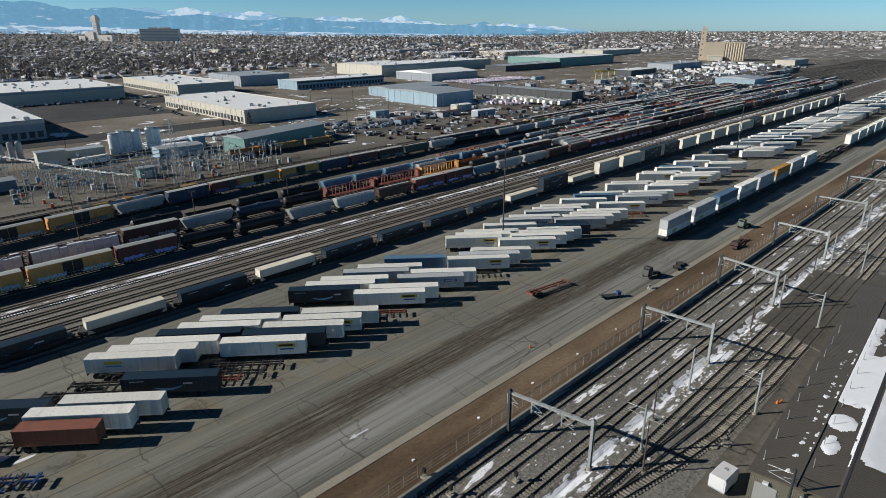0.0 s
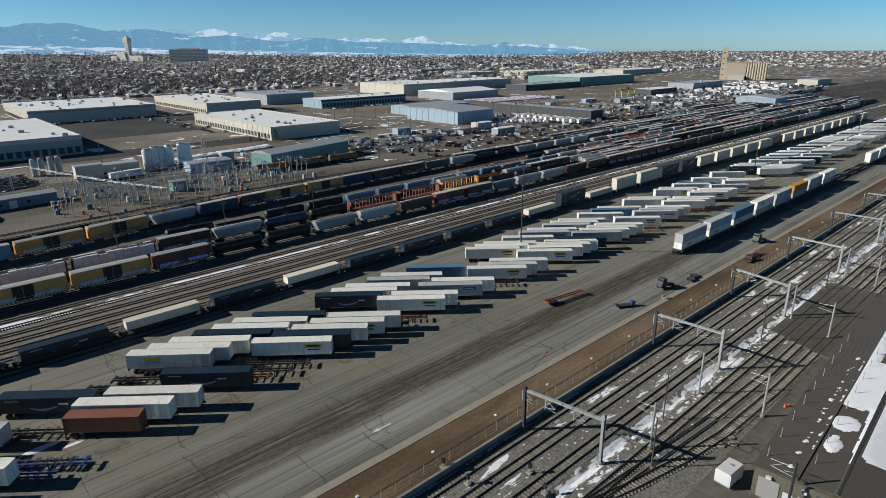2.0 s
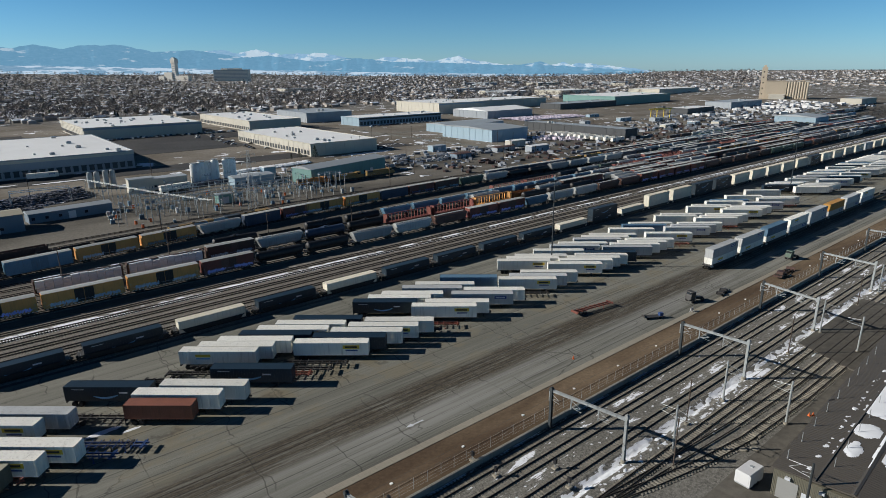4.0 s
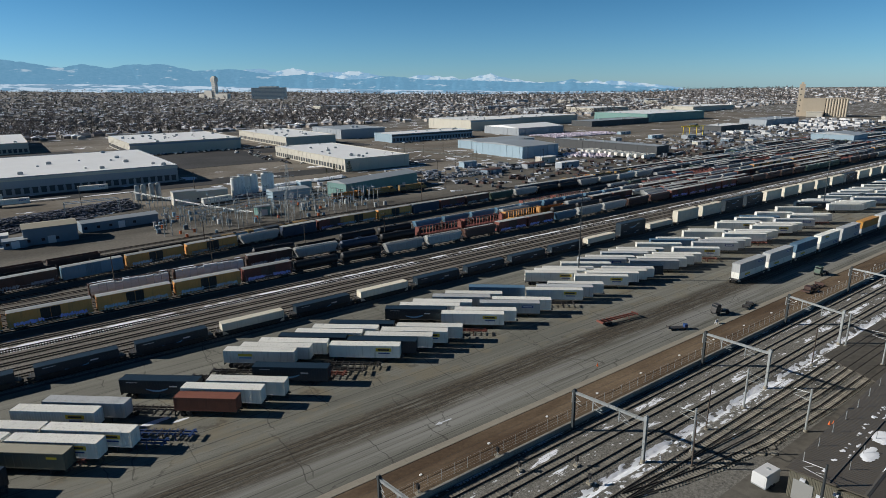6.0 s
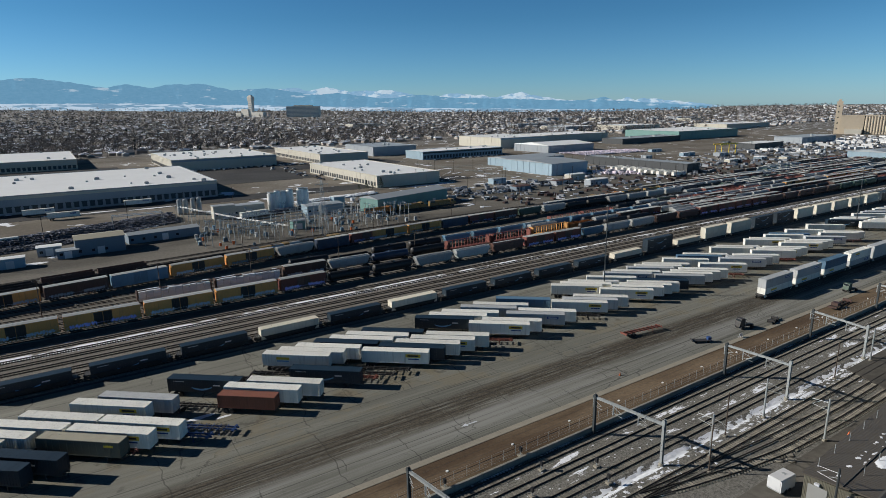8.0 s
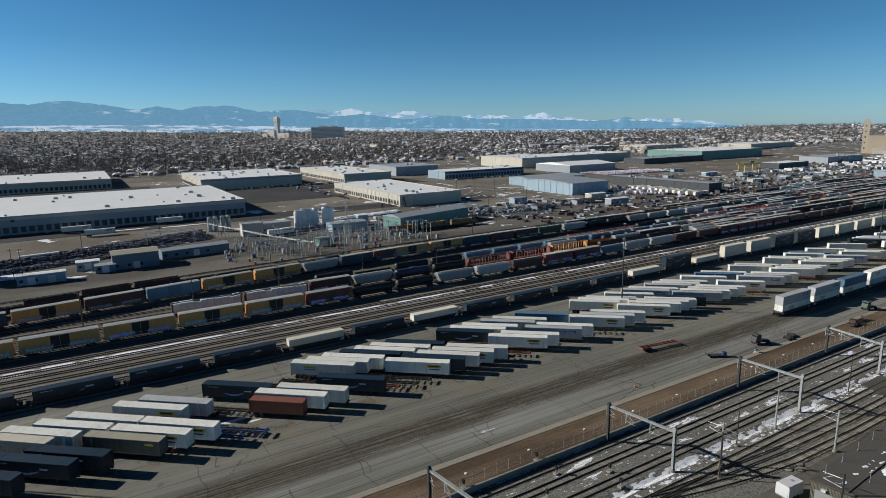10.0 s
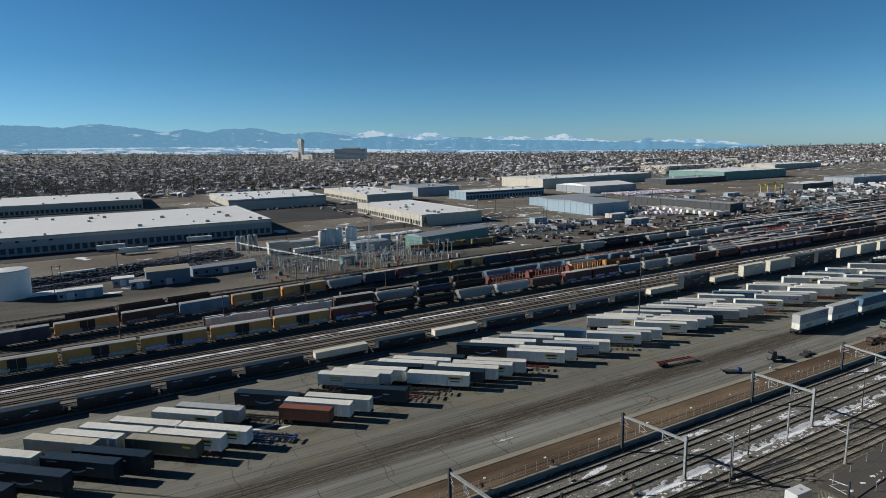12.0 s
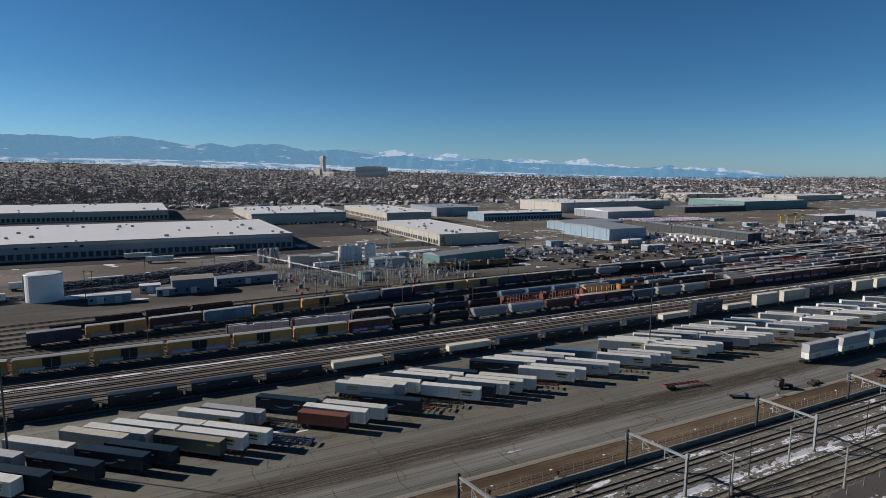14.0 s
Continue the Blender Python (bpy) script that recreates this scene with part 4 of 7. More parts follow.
def loco_maker(mat_side, label):
    def make():
        t = root("locomotive", label, "locomotive", "parked locomotives")
        h = 10.3
        part("frame", Geo().box(-h, h, -1.5, 1.5, 1.15, 1.6).box(-3, 3, -1.35, 1.35, 0.5, 1.2), "black", t)
        part("hood", Geo().prism([(-0.95, 1.6), (-0.95, 4.2), (-0.75, 4.45), (0.75, 4.45), (0.95, 4.2), (0.95, 1.6)], -h + 0.6, 4.8), mat_side, t)
        part("radiator", Geo().box(-h + 0.8, -h + 4.2, -1.35, 1.35, 3.5, 4.6), "dark_steel", t)
        part("cab", Geo().prism([(4.8, 1.6), (4.8, 4.7), (7.2, 4.7), (7.4, 3.5), (7.4, 1.6)], -1.5, 1.5, "y"), mat_side, t)
        part("nose", Geo().prism([(7.4, 1.6), (7.4, 3.4), (9.2, 3.1), (9.6, 1.6)], -1.1, 1.1, "y"), mat_side, t)
        part("windscreen", Geo().box(7.28, 7.42, -1.2, 1.2, 3.6, 4.4), "glass", t)
        for y in (-1.53, 1.5):
            part("cab_window", Geo().box(5.2, 6.8, y, y + 0.03, 3.5, 4.3), "glass", t)
        part("exhaust_stack", Geo().box(-0.6, 0.4, -0.3, 0.3, 4.45, 4.75), "black", t)
        g = Geo()
        for y in (-1.48, 1.45):
            for i in range(12):
                x = -h + 0.5 + i * 1.25
                g.box(x, x + 0.04, y, y + 0.03, 1.6, 2.6)
            g.box(-h + 0.5, 4.8, y, y + 0.03, 2.58, 2.62)
        part("handrail", g, "galv", t)
        gear(t, 2 * h, 3.6)
        return t
    return make


CARS = {
    "Y": (boxcar_maker("car_yellow", "faded yellow boxcar with black doors and graffiti", 19.2, "black", "graffiti_b"), 20.5),
    "y": (boxcar_maker("car_yellow", "faded yellow boxcar with lilac graffiti", 19.2, "black", "graffiti"), 20.5),
    "B": (boxcar_maker("car_brown", "mineral brown boxcar with pale graffiti", 15.8, "car_brown", "graffiti_b"), 17.0),
    "b": (boxcar_maker("car_brown", "long mineral brown boxcar with pale graffiti", 18.4, "car_brown", "graffiti_b"), 19.4),
    "R": (boxcar_maker("car_red", "oxide red boxcar with lilac graffiti", 15.8, "car_brown", "graffiti"), 17.0),
    "U": (boxcar_maker("car_blue", "faded blue high roofed boxcar", 18.2, "car_blue"), 19.4),
    "N": (boxcar_maker("car_navy", "dark blue boxcar with galvanised roof", 15.8, "car_navy"), 17.0),
    "H": (hopper_maker("car_grey", "pale grey covered hopper car with streaks of grime"), 18.5),
    "G": (hopper_maker("car_green", "dull green covered hopper car"), 18.5),
    "h": (hopper_maker("car_brown", "dark brown covered hopper car"), 18.5),
    "V": (hopper_maker("car_blue", "faded blue covered hopper car", 14.5, 4.4), 15.6),
    "T": (tank_maker("black", "sooty black railway tank car"), 17.6),
    "t": (tank_maker("car_navy", "dark blue railway tank car"), 17.6),
    "W": (centrebeam_maker("car_brown", "centrebeam car loaded with white wrapped lumber", True), 23.9),
    "C": (centrebeam_maker("car_red", "empty red centrebeam car with posts", False), 23.9),
    "D": (centrebeam_maker("car_yellow", "empty yellow centrebeam car with posts", False), 23.9),
    "o": (gondola_maker("car_brown", "empty brown gondola car"), 17.6),
    "k": (gondola_maker("black", "low black gondola car", 16.5, 2.4), 17.6),
    "O": (gondola_maker("loco_orange", "orange ballast gondola car", 16.5, 3.4), 17.6),
    "L": (loco_maker("loco_orange", "orange and black diesel locomotive"), 21.6),
    "M": (loco_maker("loco_yellow", "grimy yellow diesel locomotive"), 21.6),
}
COUNT = {}


def train(kinds, x, where, z=0.24):
    """Couples cars from x on; where(x) gives the track's place across."""
    for k in kinds:
        if k == " ":
            x += 9.0
            continue
        maker, pitch = CARS[k]
        xm = x + pitch / 2
        dy = where(xm + 5) - where(xm - 5)
        place("car" + k, maker, pose(xm, where(xm), z, 0, 0, math.degrees(math.atan2(dy, 10))))
        x += pitch
    return x


def line(y):
    return lambda x: y


def lead(k):
    return lambda x: fan_y(k, x)


def mixed(n, palette, seed):
    r = random.Random(seed)
    out = ""
    while len(out) < n:
        out += r.choice(palette) * r.choice((1, 1, 2, 3, 4))
    return out[:n]


train("yYYyYYR" + "TT" + "HHhRRVHHhh" + mixed(26, "HhRCBHTG", 1), -68.9, line(183.5))
train("WWBHtTCC" + "DOHBRH" + mixed(26, "HBRYCHh", 2), 12.8, line(198.6))
train("NYbUYYHNR", -49.0, lead(0))
train("YYNRBGHTT" + mixed(30, "BHTGNRY", 3), 114.6, lead(0))
train("TkTTVVVVVVV" + mixed(30, "HVHBYh", 4), 66.0, line(209.0))
FILL = "HhTBVGTCkNHTkTNRHh"
for y, x0, n, seed in ((188.4, 236, 34, 5), (193.4, 205, 34, 6), (203.7, 182, 36, 7), (214.2, 205, 34, 8), (219.4, 262, 30, 15), (224.6, 300, 28, 16), (229.8, 340, 26, 17), (235.0, 390, 24, 18)):
    if y > 215:
        track("yard_track", straight(y, 240), 0.22, "tie_wood", None, "rusty rails of the far yard", "ballast_yard")
    train(mixed(n, FILL, seed), x0, line(y))
train("kk kMM", -3, lead(1))
train("kkk kk", -44, lead(2))
train("koo", -30, lead(3))
train("VM", 68, lead(1))
train(mixed(30, FILL, 9), 232, lead(1))
train("MLMM" + mixed(26, FILL, 10), 262, lead(2))
train("LMM", 141, line(296.5), -0.12)
train(mixed(28, FILL, 11), 330, lead(3))
train(mixed(26, FILL, 12), 400, lead(4))
train(mixed(24, FILL, 13), 470, lead(5))
for n, y in enumerate((276, 281.5, 287, 293)):
    track("yard_track", straight(y, 420), 0.1, "tie_wood", None, "rusty rails of the far yard", "ballast_yard")
    train(mixed(20, FILL, 30 + n), 470 + 60 * n, line(y), 0.12)


# ---- container trains ----
def well_maker():
    t = root("well_car", "low dark steel container well car", "well car", "well cars of the container trains")
    h = 9.2
    g = Geo()
    for y in (-1.5, 1.36):
        g.prism([(-h + 1.8, 1.25), (-h + 2.6, 0.35), (h - 2.6, 0.35), (h - 1.8, 1.25)], y, y + 0.14, "y")
        g.box(-h + 1.6, h - 1.6, y - 0.03, y + 0.17, 1.2, 1.34)
    for i in range(6):
        x = -h + 2.7 + (2 * h - 5.4) * i / 5
        g.box(x - 0.1, x + 0.1, -1.4, 1.4, 0.28, 0.4)
    part("well_frame", g, "black", t)
    for s in (-1, 1):
        a, b = sorted((s * (h - 2.4), s * h))
        part("end_platform", Geo().box(a, b, -1.2, 1.2, 1.05, 1.3).box(a, b, -1.3, 1.3, 1.25, 1.33), "chassis_dark", t)
        for y in (-1.25, 1.2):
            part("grab_rail", Geo().box(s * (h - 0.4) - 0.02, s * (h - 0.4) + 0.02, y, y + 0.05, 1.3, 2.3), "galv", t)
    gear(t, 2 * h, 1.0)
    return t


def load_maker(name, label, mat_side, style):
    def make():
        t = root(name, label, "container", "containers on rail cars")
        part("container_box", box_shell(Geo(), LEN53, 0.0, 2.9, 30, 1), (mat_side, mat_side), t)
        if style:
            sign(t, style, LEN53, 0.0, 2.9)
        return t
    return make


LOADS = {
    "n": load_maker("rail_container", "dark navy container with light blue curved stripe", "navy_box", "arc"),
    "c": load_maker("rail_container", "cream-white container on a rail car", "cream_box", ""),
    "w": load_maker("rail_container", "dirty white container on a rail car", "white_box", "left"),
    "g": load_maker("rail_container", "grey-white container on a rail car", "grey_box", "navy"),
    "b": load_maker("rail_container", "steel blue container on a rail car", "blue_box", ""),
    "y": load_maker("rail_container", "orange-yellow container on a rail car", "orange_box", ""),
}


def stack_train(cars, x, y, pitch, z):
    for c in cars:
        place("well", well_maker, pose(x + pitch / 2, y, z))
        for n, k in enumerate(c):
            if k != "-":
                place("load" + k, LOADS[k], pose(x + pitch / 2, y, z + 0.4 + n * 2.92))
        x += pitch


stack_train(["n"] * 9 + ["c", "n", "c", "n", "n", "n", "n", "c", "nn", "c", "cc", "cc", "nn", "nn", "cc", "cc", "cc", "cc", "cc", "nn", "cc", "cc", "cc", "cc", "gg", "cc", "cc", "cc", "nn", "cc"],
            -142.6, 145.9, 19.7, 0.3)
stack_train(["wg", "wg", "wb", "gw", "gg", "gy", "gg", "gw", "--", "--", "--", "ww", "ww", "gw", "ww", "ww", "ww", "gw", "ww", "nn", "ww"], 176.2, 88.6, 19.0, 0.035)


# ---- overhead line and lamps ----
def overhead_pole(g, x, y, z, h=8.6, arm=0.0):
    g.box(x - 0.24, x - 0.18, y - 0.22, y + 0.22, z, z + h)
    g.box(x + 0.18, x + 0.24, y - 0.22, y + 0.22, z, z + h)
    g.box(x - 0.18, x + 0.18, y - 0.05, y + 0.05, z, z + h)
    g.box(x - 0.3, x + 0.3, y - 0.3, y + 0.3, z + h - 0.7, z + h - 0.2)


def gantry(x, skew):
    """Portal over the passenger tracks: two posts, a box beam, drop tubes and arms."""
    t = root("catenary_gantry", "galvanised steel overhead line gantry across the tracks", "gantry", "overhead line gantries")
    t.location = (x, 0, 0)
    for px, y, z in ((0, 62.3, 0.2), (skew, 49.0, 0.5)):
        g = Geo()
        overhead_pole(g, px, y, z)
        part("post", g, "dark_steel" if y > 60 else "galv", t)
        part("footing", Geo().cyl((px, y, z - 0.4), (px, y, z + 0.55), 0.42, n=12), "concrete", t)
    g = Geo()
    a, b = Vector((0, 62.3, 8.2)), Vector((skew, 49.0, 8.2))
    for dz, r in ((-0.16, 0.05), (0.16, 0.05)):
        for dx in (-0.16, 0.16):
            g.cyl(a + Vector((dx, 0, dz)), b + Vector((dx, 0, dz)), 0.07, n=4)
    g.add([p + Vector((dx, 0, dz)) for p in (a, b) for dx, dz in ((-0.17, -0.17), (0.17, -0.17), (0.17, 0.17), (-0.17, 0.17))], [(0, 1, 5, 4), (1, 2, 6, 5), (2, 3, 7, 6), (3, 0, 4, 7), (0, 3, 2, 1), (4, 5, 6, 7)])
    for i in range(1, 8):
        p = a.lerp(b, i / 8)
        g.box(p.x - 0.24, p.x + 0.24, p.y - 0.08, p.y + 0.08, 7.98, 8.42)
    part("beam", g, "galv", t)
    for y in (61.4, 57.3, 52.4):
        xs = skew * (62.3 - y) / 13.3
        g = Geo().box(xs - 0.08, xs + 0.08, y + 1.32, y + 1.48, 5.9, 8.0)
        g.cyl((xs, y + 1.4, 7.6), (xs - 0.5, y - 0.9, 7.2), 0.05, n=5)
        g.cyl((xs, y + 1.4, 6.4), (xs - 0.4, y - 1.0, 6.5), 0.05, n=5)
        g.cyl((xs - 0.5, y - 0.9, 7.2), (xs, y + 0.7, 6.5), 0.04, n=5)
        part("registration_arm", g, "galv", t)
    return t


for x, s in ((33.5, 1.8), (73.3, 2.0), (115.2, 0.8), (153.5, -2.5), (192, -1.0), (231, 0.5), (270, 0.5), (310, 0.5), (352, 0.5), (395, 0.5), (440, 0.5)):
    gantry(x, s)


def mast(name, x, y, z, h, arms, mat_name, label):
    t = root(name, label, "pole", "poles along the tracks")
    t.location = (x, y, z)
    g = Geo()
    g.cyl((0, 0, 0), (0, 0, h), 0.2 if arms else 0.13, 0.16 if arms else 0.09, n=8)
    part("pole", g, mat_name, t)
    part("footing", Geo().cyl((0, 0, -0.3), (0, 0, 0.5), 0.4, n=10), "concrete", t)
    if arms:
        for s in arms:
            g = Geo().cyl((0, 0, h - 0.8), (0.1, 3.0 * s, h - 1.1), 0.045, n=5).cyl((0, 0, h - 2.3), (0.1, 2.8 * s, h - 2.1), 0.045, n=5)
            g.cyl((0.1, 2.9 * s, h - 2.1), (0.1, 1.4 * s, h - 1.0), 0.035, n=5)
            g.cyl((0, 0, h - 1.6), (0.4, 1.3 * s, h - 2.2), 0.03, n=5)
            part("bracket_arm", g, "galv", t)
    return t


for x, y, h, arms in ((104.7, 47.6, 8.4, (-1,)), (105.7, 37.0, 8.4, (1,)), (84.0, 45.6, 8.4, (1, -1)), (150.5, 47.4, 8.4, (-1,)), (146.0, 38.5, 8.4, (1,)), (190, 47.0, 8.4, (-1,)), (188, 39.5, 8.4, (1,)), (230, 47.2, 8.4, (-1, 1)), (228, 40, 8.4, (1,)), (272, 47, 8.4, (-1, 1))):
    mast("catenary_mast", x, y, 0.5, h, arms, "galv", "galvanised overhead line mast with bracket arms")
for x, y in ((92.5, 48.0), (80.0, 43.2), (134.0, 47.8), (176.0, 47.6)):
    mast("slim_pole", x, y, 0.4, 9.0, (), "wood_pole", "slim dark line pole beside the tracks")
# mast beside the shed with a cluster of brackets
t = mast("catenary_mast", 84.0, 26.0, 0.5, 8.7, (1,), "dark_steel", "dark overhead line mast with bracket arms by the shed")
# wires
g = Geo()
for y in (61.4, 57.3, 52.4, 45.9, 42.0):
    for z in (6.5, 7.6):
        g.cyl((-60, y, z), (440, y, z), 0.014, n=4)
solid("overhead_wires", g, "dark_steel", "thin dark overhead contact wires", "wires", kind="structure")


def light_mast(x, y, h):
    t = root("light_mast", "tall dark floodlight mast between the container rows", "light mast", "floodlight masts")
    t.location = (x, y, 0)
    part("pole", Geo().cyl((0, 0, 0), (0, 0, h), 0.24, 0.11, n=10), "dark_steel", t)
    part("base", Geo().cyl((0, 0, 0), (0, 0, 0.9), 0.55, n=12), "concrete", t)
    ring = part("ring", Geo().lathe([(h - 0.3, 0.36), (h - 0.2, 0.42), (h - 0.1, 0.36)], 14, "z"), "galv", t)
    for i in range(6):
        a = i * math.pi / 3
        c, s = math.cos(a), math.sin(a)
        part("floodlight", Geo().box(c * 0.5 - 0.14, c * 0.5 + 0.14, s * 0.5 - 0.14, s * 0.5 + 0.14, h - 0.5, h - 0.2), "dark_steel", ring)


for x in (-40, 141.7, 320.5, 500, 680):
    light_mast(x, 120.8, 29.2)


def wood_pole(x, y, h, arms=1):
    t = root("utility_pole", "weathered wooden utility pole with cross arm", "utility pole", "utility poles")
    t.location = (x, y, -0.15)
    part("pole", Geo().cyl((0, 0, 0), (0, 0, h), 0.17, 0.11, n=8), "wood_pole", t)
    for i in range(arms):
        z = h - 0.5 - i * 0.9
        part("cross_arm", Geo().box(-1.2, 1.2, -0.06, 0.06, z - 0.06, z + 0.06), "wood_pole", t)
    for x2 in (-1.0, 0.0, 1.0):
        part("insulator", Geo().cyl((x2, 0, h - 0.44), (x2, 0, h - 0.2), 0.06, n=6), "galv", t)


for x, y, h in ((50.6, 203.8 - 2.4, 12.5), (20.9, 203.9 - 2.5, 12.5), (-12, 201.2, 12.5), (84, 201.2, 12.5), (118, 201.2, 12.5), (-35, 284, 15), (-32, 283, 15), (-10, 318, 14), (60, 246, 12), (130, 262, 13), (182, 268, 13), (215, 290, 13), (260, 300, 13), (300, 300, 13), (340, 330, 13), (238, 330, 12), (30, 372, 12), (62, 380, 12), (92, 384, 12)):
    wood_pole(x, y, h)

# lattice tower of the substation
t = root("lattice_tower", "grey steel lattice transmission tower", "lattice tower")
t.location = (103.2, 262, -0.15)
g = Geo()
H_T = 27.0
corner = lambda i, z: Vector(((1 if i in (0, 3) else -1) * (1.7 - 1.35 * z / H_T), (1 if i < 2 else -1) * (1.7 - 1.35 * z / H_T), z))
for i in range(4):
    g.cyl(corner(i, 0), corner(i, H_T), 0.09, n=4)
    for k in range(12):
        z0, z1 = H_T * k / 12, H_T * (k + 1) / 12
        g.cyl(corner(i, z0), corner((i + 1) % 4, z1), 0.04, n=4)
        g.cyl(corner(i, z1), corner((i + 1) % 4, z1), 0.04, n=4)
part("lattice", g, "galv", t)
for z in (18, 21.5, 25):
    part("cross_arm", Geo().box(-3.2, 3.2, -0.12, 0.12, z, z + 0.22).box(-3.2, -3.1, -0.05, 0.05, z - 0.9, z).box(3.1, 3.2, -0.05, 0.05, z - 0.9, z), "galv", t)

# ---- shed with the snowy roof beside the passenger tracks ----
t = root("maintenance_shed", "olive ribbed metal shed with brown roof and melting snow", "shed")
X0, X1, YE, YR, YB, ZB = 85.4, 166.0, 31.4, 21.4, -6.0, 0.45
ZE, ZR = 5.2, 6.1
SHED = Matrix.Translation((X0, YE, 0)) @ pose(0, 0, 0, 0, 0, 3.2) @ Matrix.Translation((-X0, -YE, 0))
t.matrix_basis = SHED
g = Geo().box(X0, X1, YB, YE - 0.35, ZB, ZE - 0.15)
for i in range(150):
    y = YE - 0.4 - i * 0.2
    if y > YB:
        g.box(X0 - 0.05, X0, y - 0.06, y, ZB, ZE - 0.15)
part("wall", g, "wall_olive", t)
g = Geo()
g.add([(x, y, z) for x in (X0 - 0.3, X1) for y, z in ((YE, ZE), (YR, ZR), (YB, ZE - 0.9), (YB, ZE - 1.1), (YR, ZR - 0.25), (YE, ZE - 0.2))],
      [(0, 1, 7, 6), (1, 2, 8, 7), (2, 3, 9, 8), (3, 4, 10, 9), (4, 5, 11, 10), (5, 0, 6, 11), (0, 5, 4, 1), (1, 4, 3, 2), (6, 7, 10, 11), (7, 8, 9, 10)])
nseam = 150
for i in range(nseam):
    x = X0 + (X1 - X0) * i / nseam
    for (ya, za), (yb, zb) in (((YE, ZE), (YR, ZR)), ((YR, ZR), (YB, ZE - 0.9))):
        g.add([(x, ya, za), (x + 0.05, ya, za), (x + 0.05, yb, zb), (x, yb, zb), (x, ya, za + 0.022), (x + 0.05, ya, za + 0.022), (x + 0.05, yb, zb + 0.022), (x, yb, zb + 0.022)],
              [(4, 5, 6, 7), (0, 1, 5, 4), (1, 2, 6, 5), (3, 0, 4, 7)])
part("roof", g, "roof_brown", t)
part("ridge_cap", Geo().prism([(YR - 0.3, ZR + 0.02), (YR, ZR + 0.12), (YR + 0.3, ZR + 0.02)], X0 - 0.3, X1), "roof_brown", t)
for y0, y1, h, m in ((27.7, 30.4, 3.4, "door_grey"), (26.0, 27.2, 2.5, "pale_sign"), (24.1, 25.4, 2.7, "pale_sign")):
    part("door", Geo().box(X0 - 0.1, X0 - 0.03, y0, y1, ZB, ZB + h), m, t)
# flat dark panel on the wall gives the shade inside the open doorway
part("doorway", Geo().box(X0 - 0.09, X0 - 0.04, 17.5, 23.4, ZB, ZB + 4.1), "dock_dark", t, "dark panel standing for the shaded open vehicle doorway")
for y in (29.1, 24.8):
    part("wall_lamp", Geo().box(X0 - 0.5, X0 - 0.06, y - 0.35, y + 0.35, ZB + 3.7, ZB + 4.05), "pale_sign", t)
for i in range(9):
    x = 88.5 + i * 6.0
    part("vent_pipe", Geo().cyl((x, YE - 1.0, ZE - 0.2), (x, YE - 1.0, ZE + 1.7), 0.05, n=6).cyl((x, YE - 1.0, ZE - 0.1), (x, YE - 1.0, ZE + 0.3), 0.1, n=6), "galv", t)
    part("vent_pipe", Geo().cyl((x + 2, YR + 3.6, ZR - 0.5), (x + 2, YR + 3.6, ZR + 1.2), 0.05, n=6), "galv", t)


def snow_patch(name, x0, x1, y0, y1, zf, cell, thr, seed, label, fx=0.22, fy=0.3, amp=0.55):
    """Thin lying snow with a ragged rim: cells kept where a noise field is high, sunk at the rim."""
    nx, ny = int((x1 - x0) / cell), int((y1 - y0) / cell)
    val = {}
    for i in range(nx + 1):
        for j in range(ny + 1):
            x, y = x0 + i * cell, y0 + j * cell
            val[i, j] = thr(x, y) + amp * noise.fractal(Vector((x * fx + seed, y * fy, 0)), 1.0, 2.0, 5)
    g, idx = Geo(), {}
    for i in range(nx):
        for j in range(ny):
            q = [(i, j), (i + 1, j), (i + 1, j + 1), (i, j + 1)]
            if max(val[p] for p in q) > 0:
                for p in q:
                    if p not in idx:
                        idx[p] = len(g.v)
                        x, y = x0 + p[0] * cell, y0 + p[1] * cell
                        g.v.append((x, y, zf(x, y) + max(-0.05, min(0.1, 0.3 * val[p])) + 0.03))
                g.f.append(tuple(idx[p] for p in q))
                g.m.append(0)
    ob = solid(name, g, "snow", label, "snow", kind="stuff")
    ob.data.polygons.foreach_set("use_smooth", [True] * len(ob.data.polygons))
    return ob


def shed_z(x, y):
    return ZE + (ZR - ZE) * (YE - y) / (YE - YR) + 0.05 if y > YR else ZR + (ZE - 0.9 - ZR) * (YR - y) / (YR - YB) + 0.05


part("roof_step", Geo().prism([(26.0, ZE + 0.45), (26.0, ZE + 0.62), (25.8, ZE + 0.66), (25.8, ZE + 0.45)], X0 - 0.3, X1), "roof_brown", t)


def thaw(x, y):
    """How deep the snow still lies between the ridge and the roof step."""
    deep = min((x - 109.5) * 0.25, (26.0 - y) * 0.5 + 0.1, 0.6)
    if x > 129:
        deep = min(deep, abs(y - 22.9) * 0.7 - 0.75)
    strip = 0.3 - (y - 21.5) * 0.8 / (0.3 + max(0, x - 94) * 0.06)
    blobs = [0.45 - 0.5 * ((x - cx) / rx) ** 2 - 0.5 * ((y - cy) / ry) ** 2 for cx, cy, rx, ry in ((103.6, 24.0, 2.4, 1.9), (97.0, 24.2, 2.3, 1.1))]
    return max(deep, strip, *blobs)


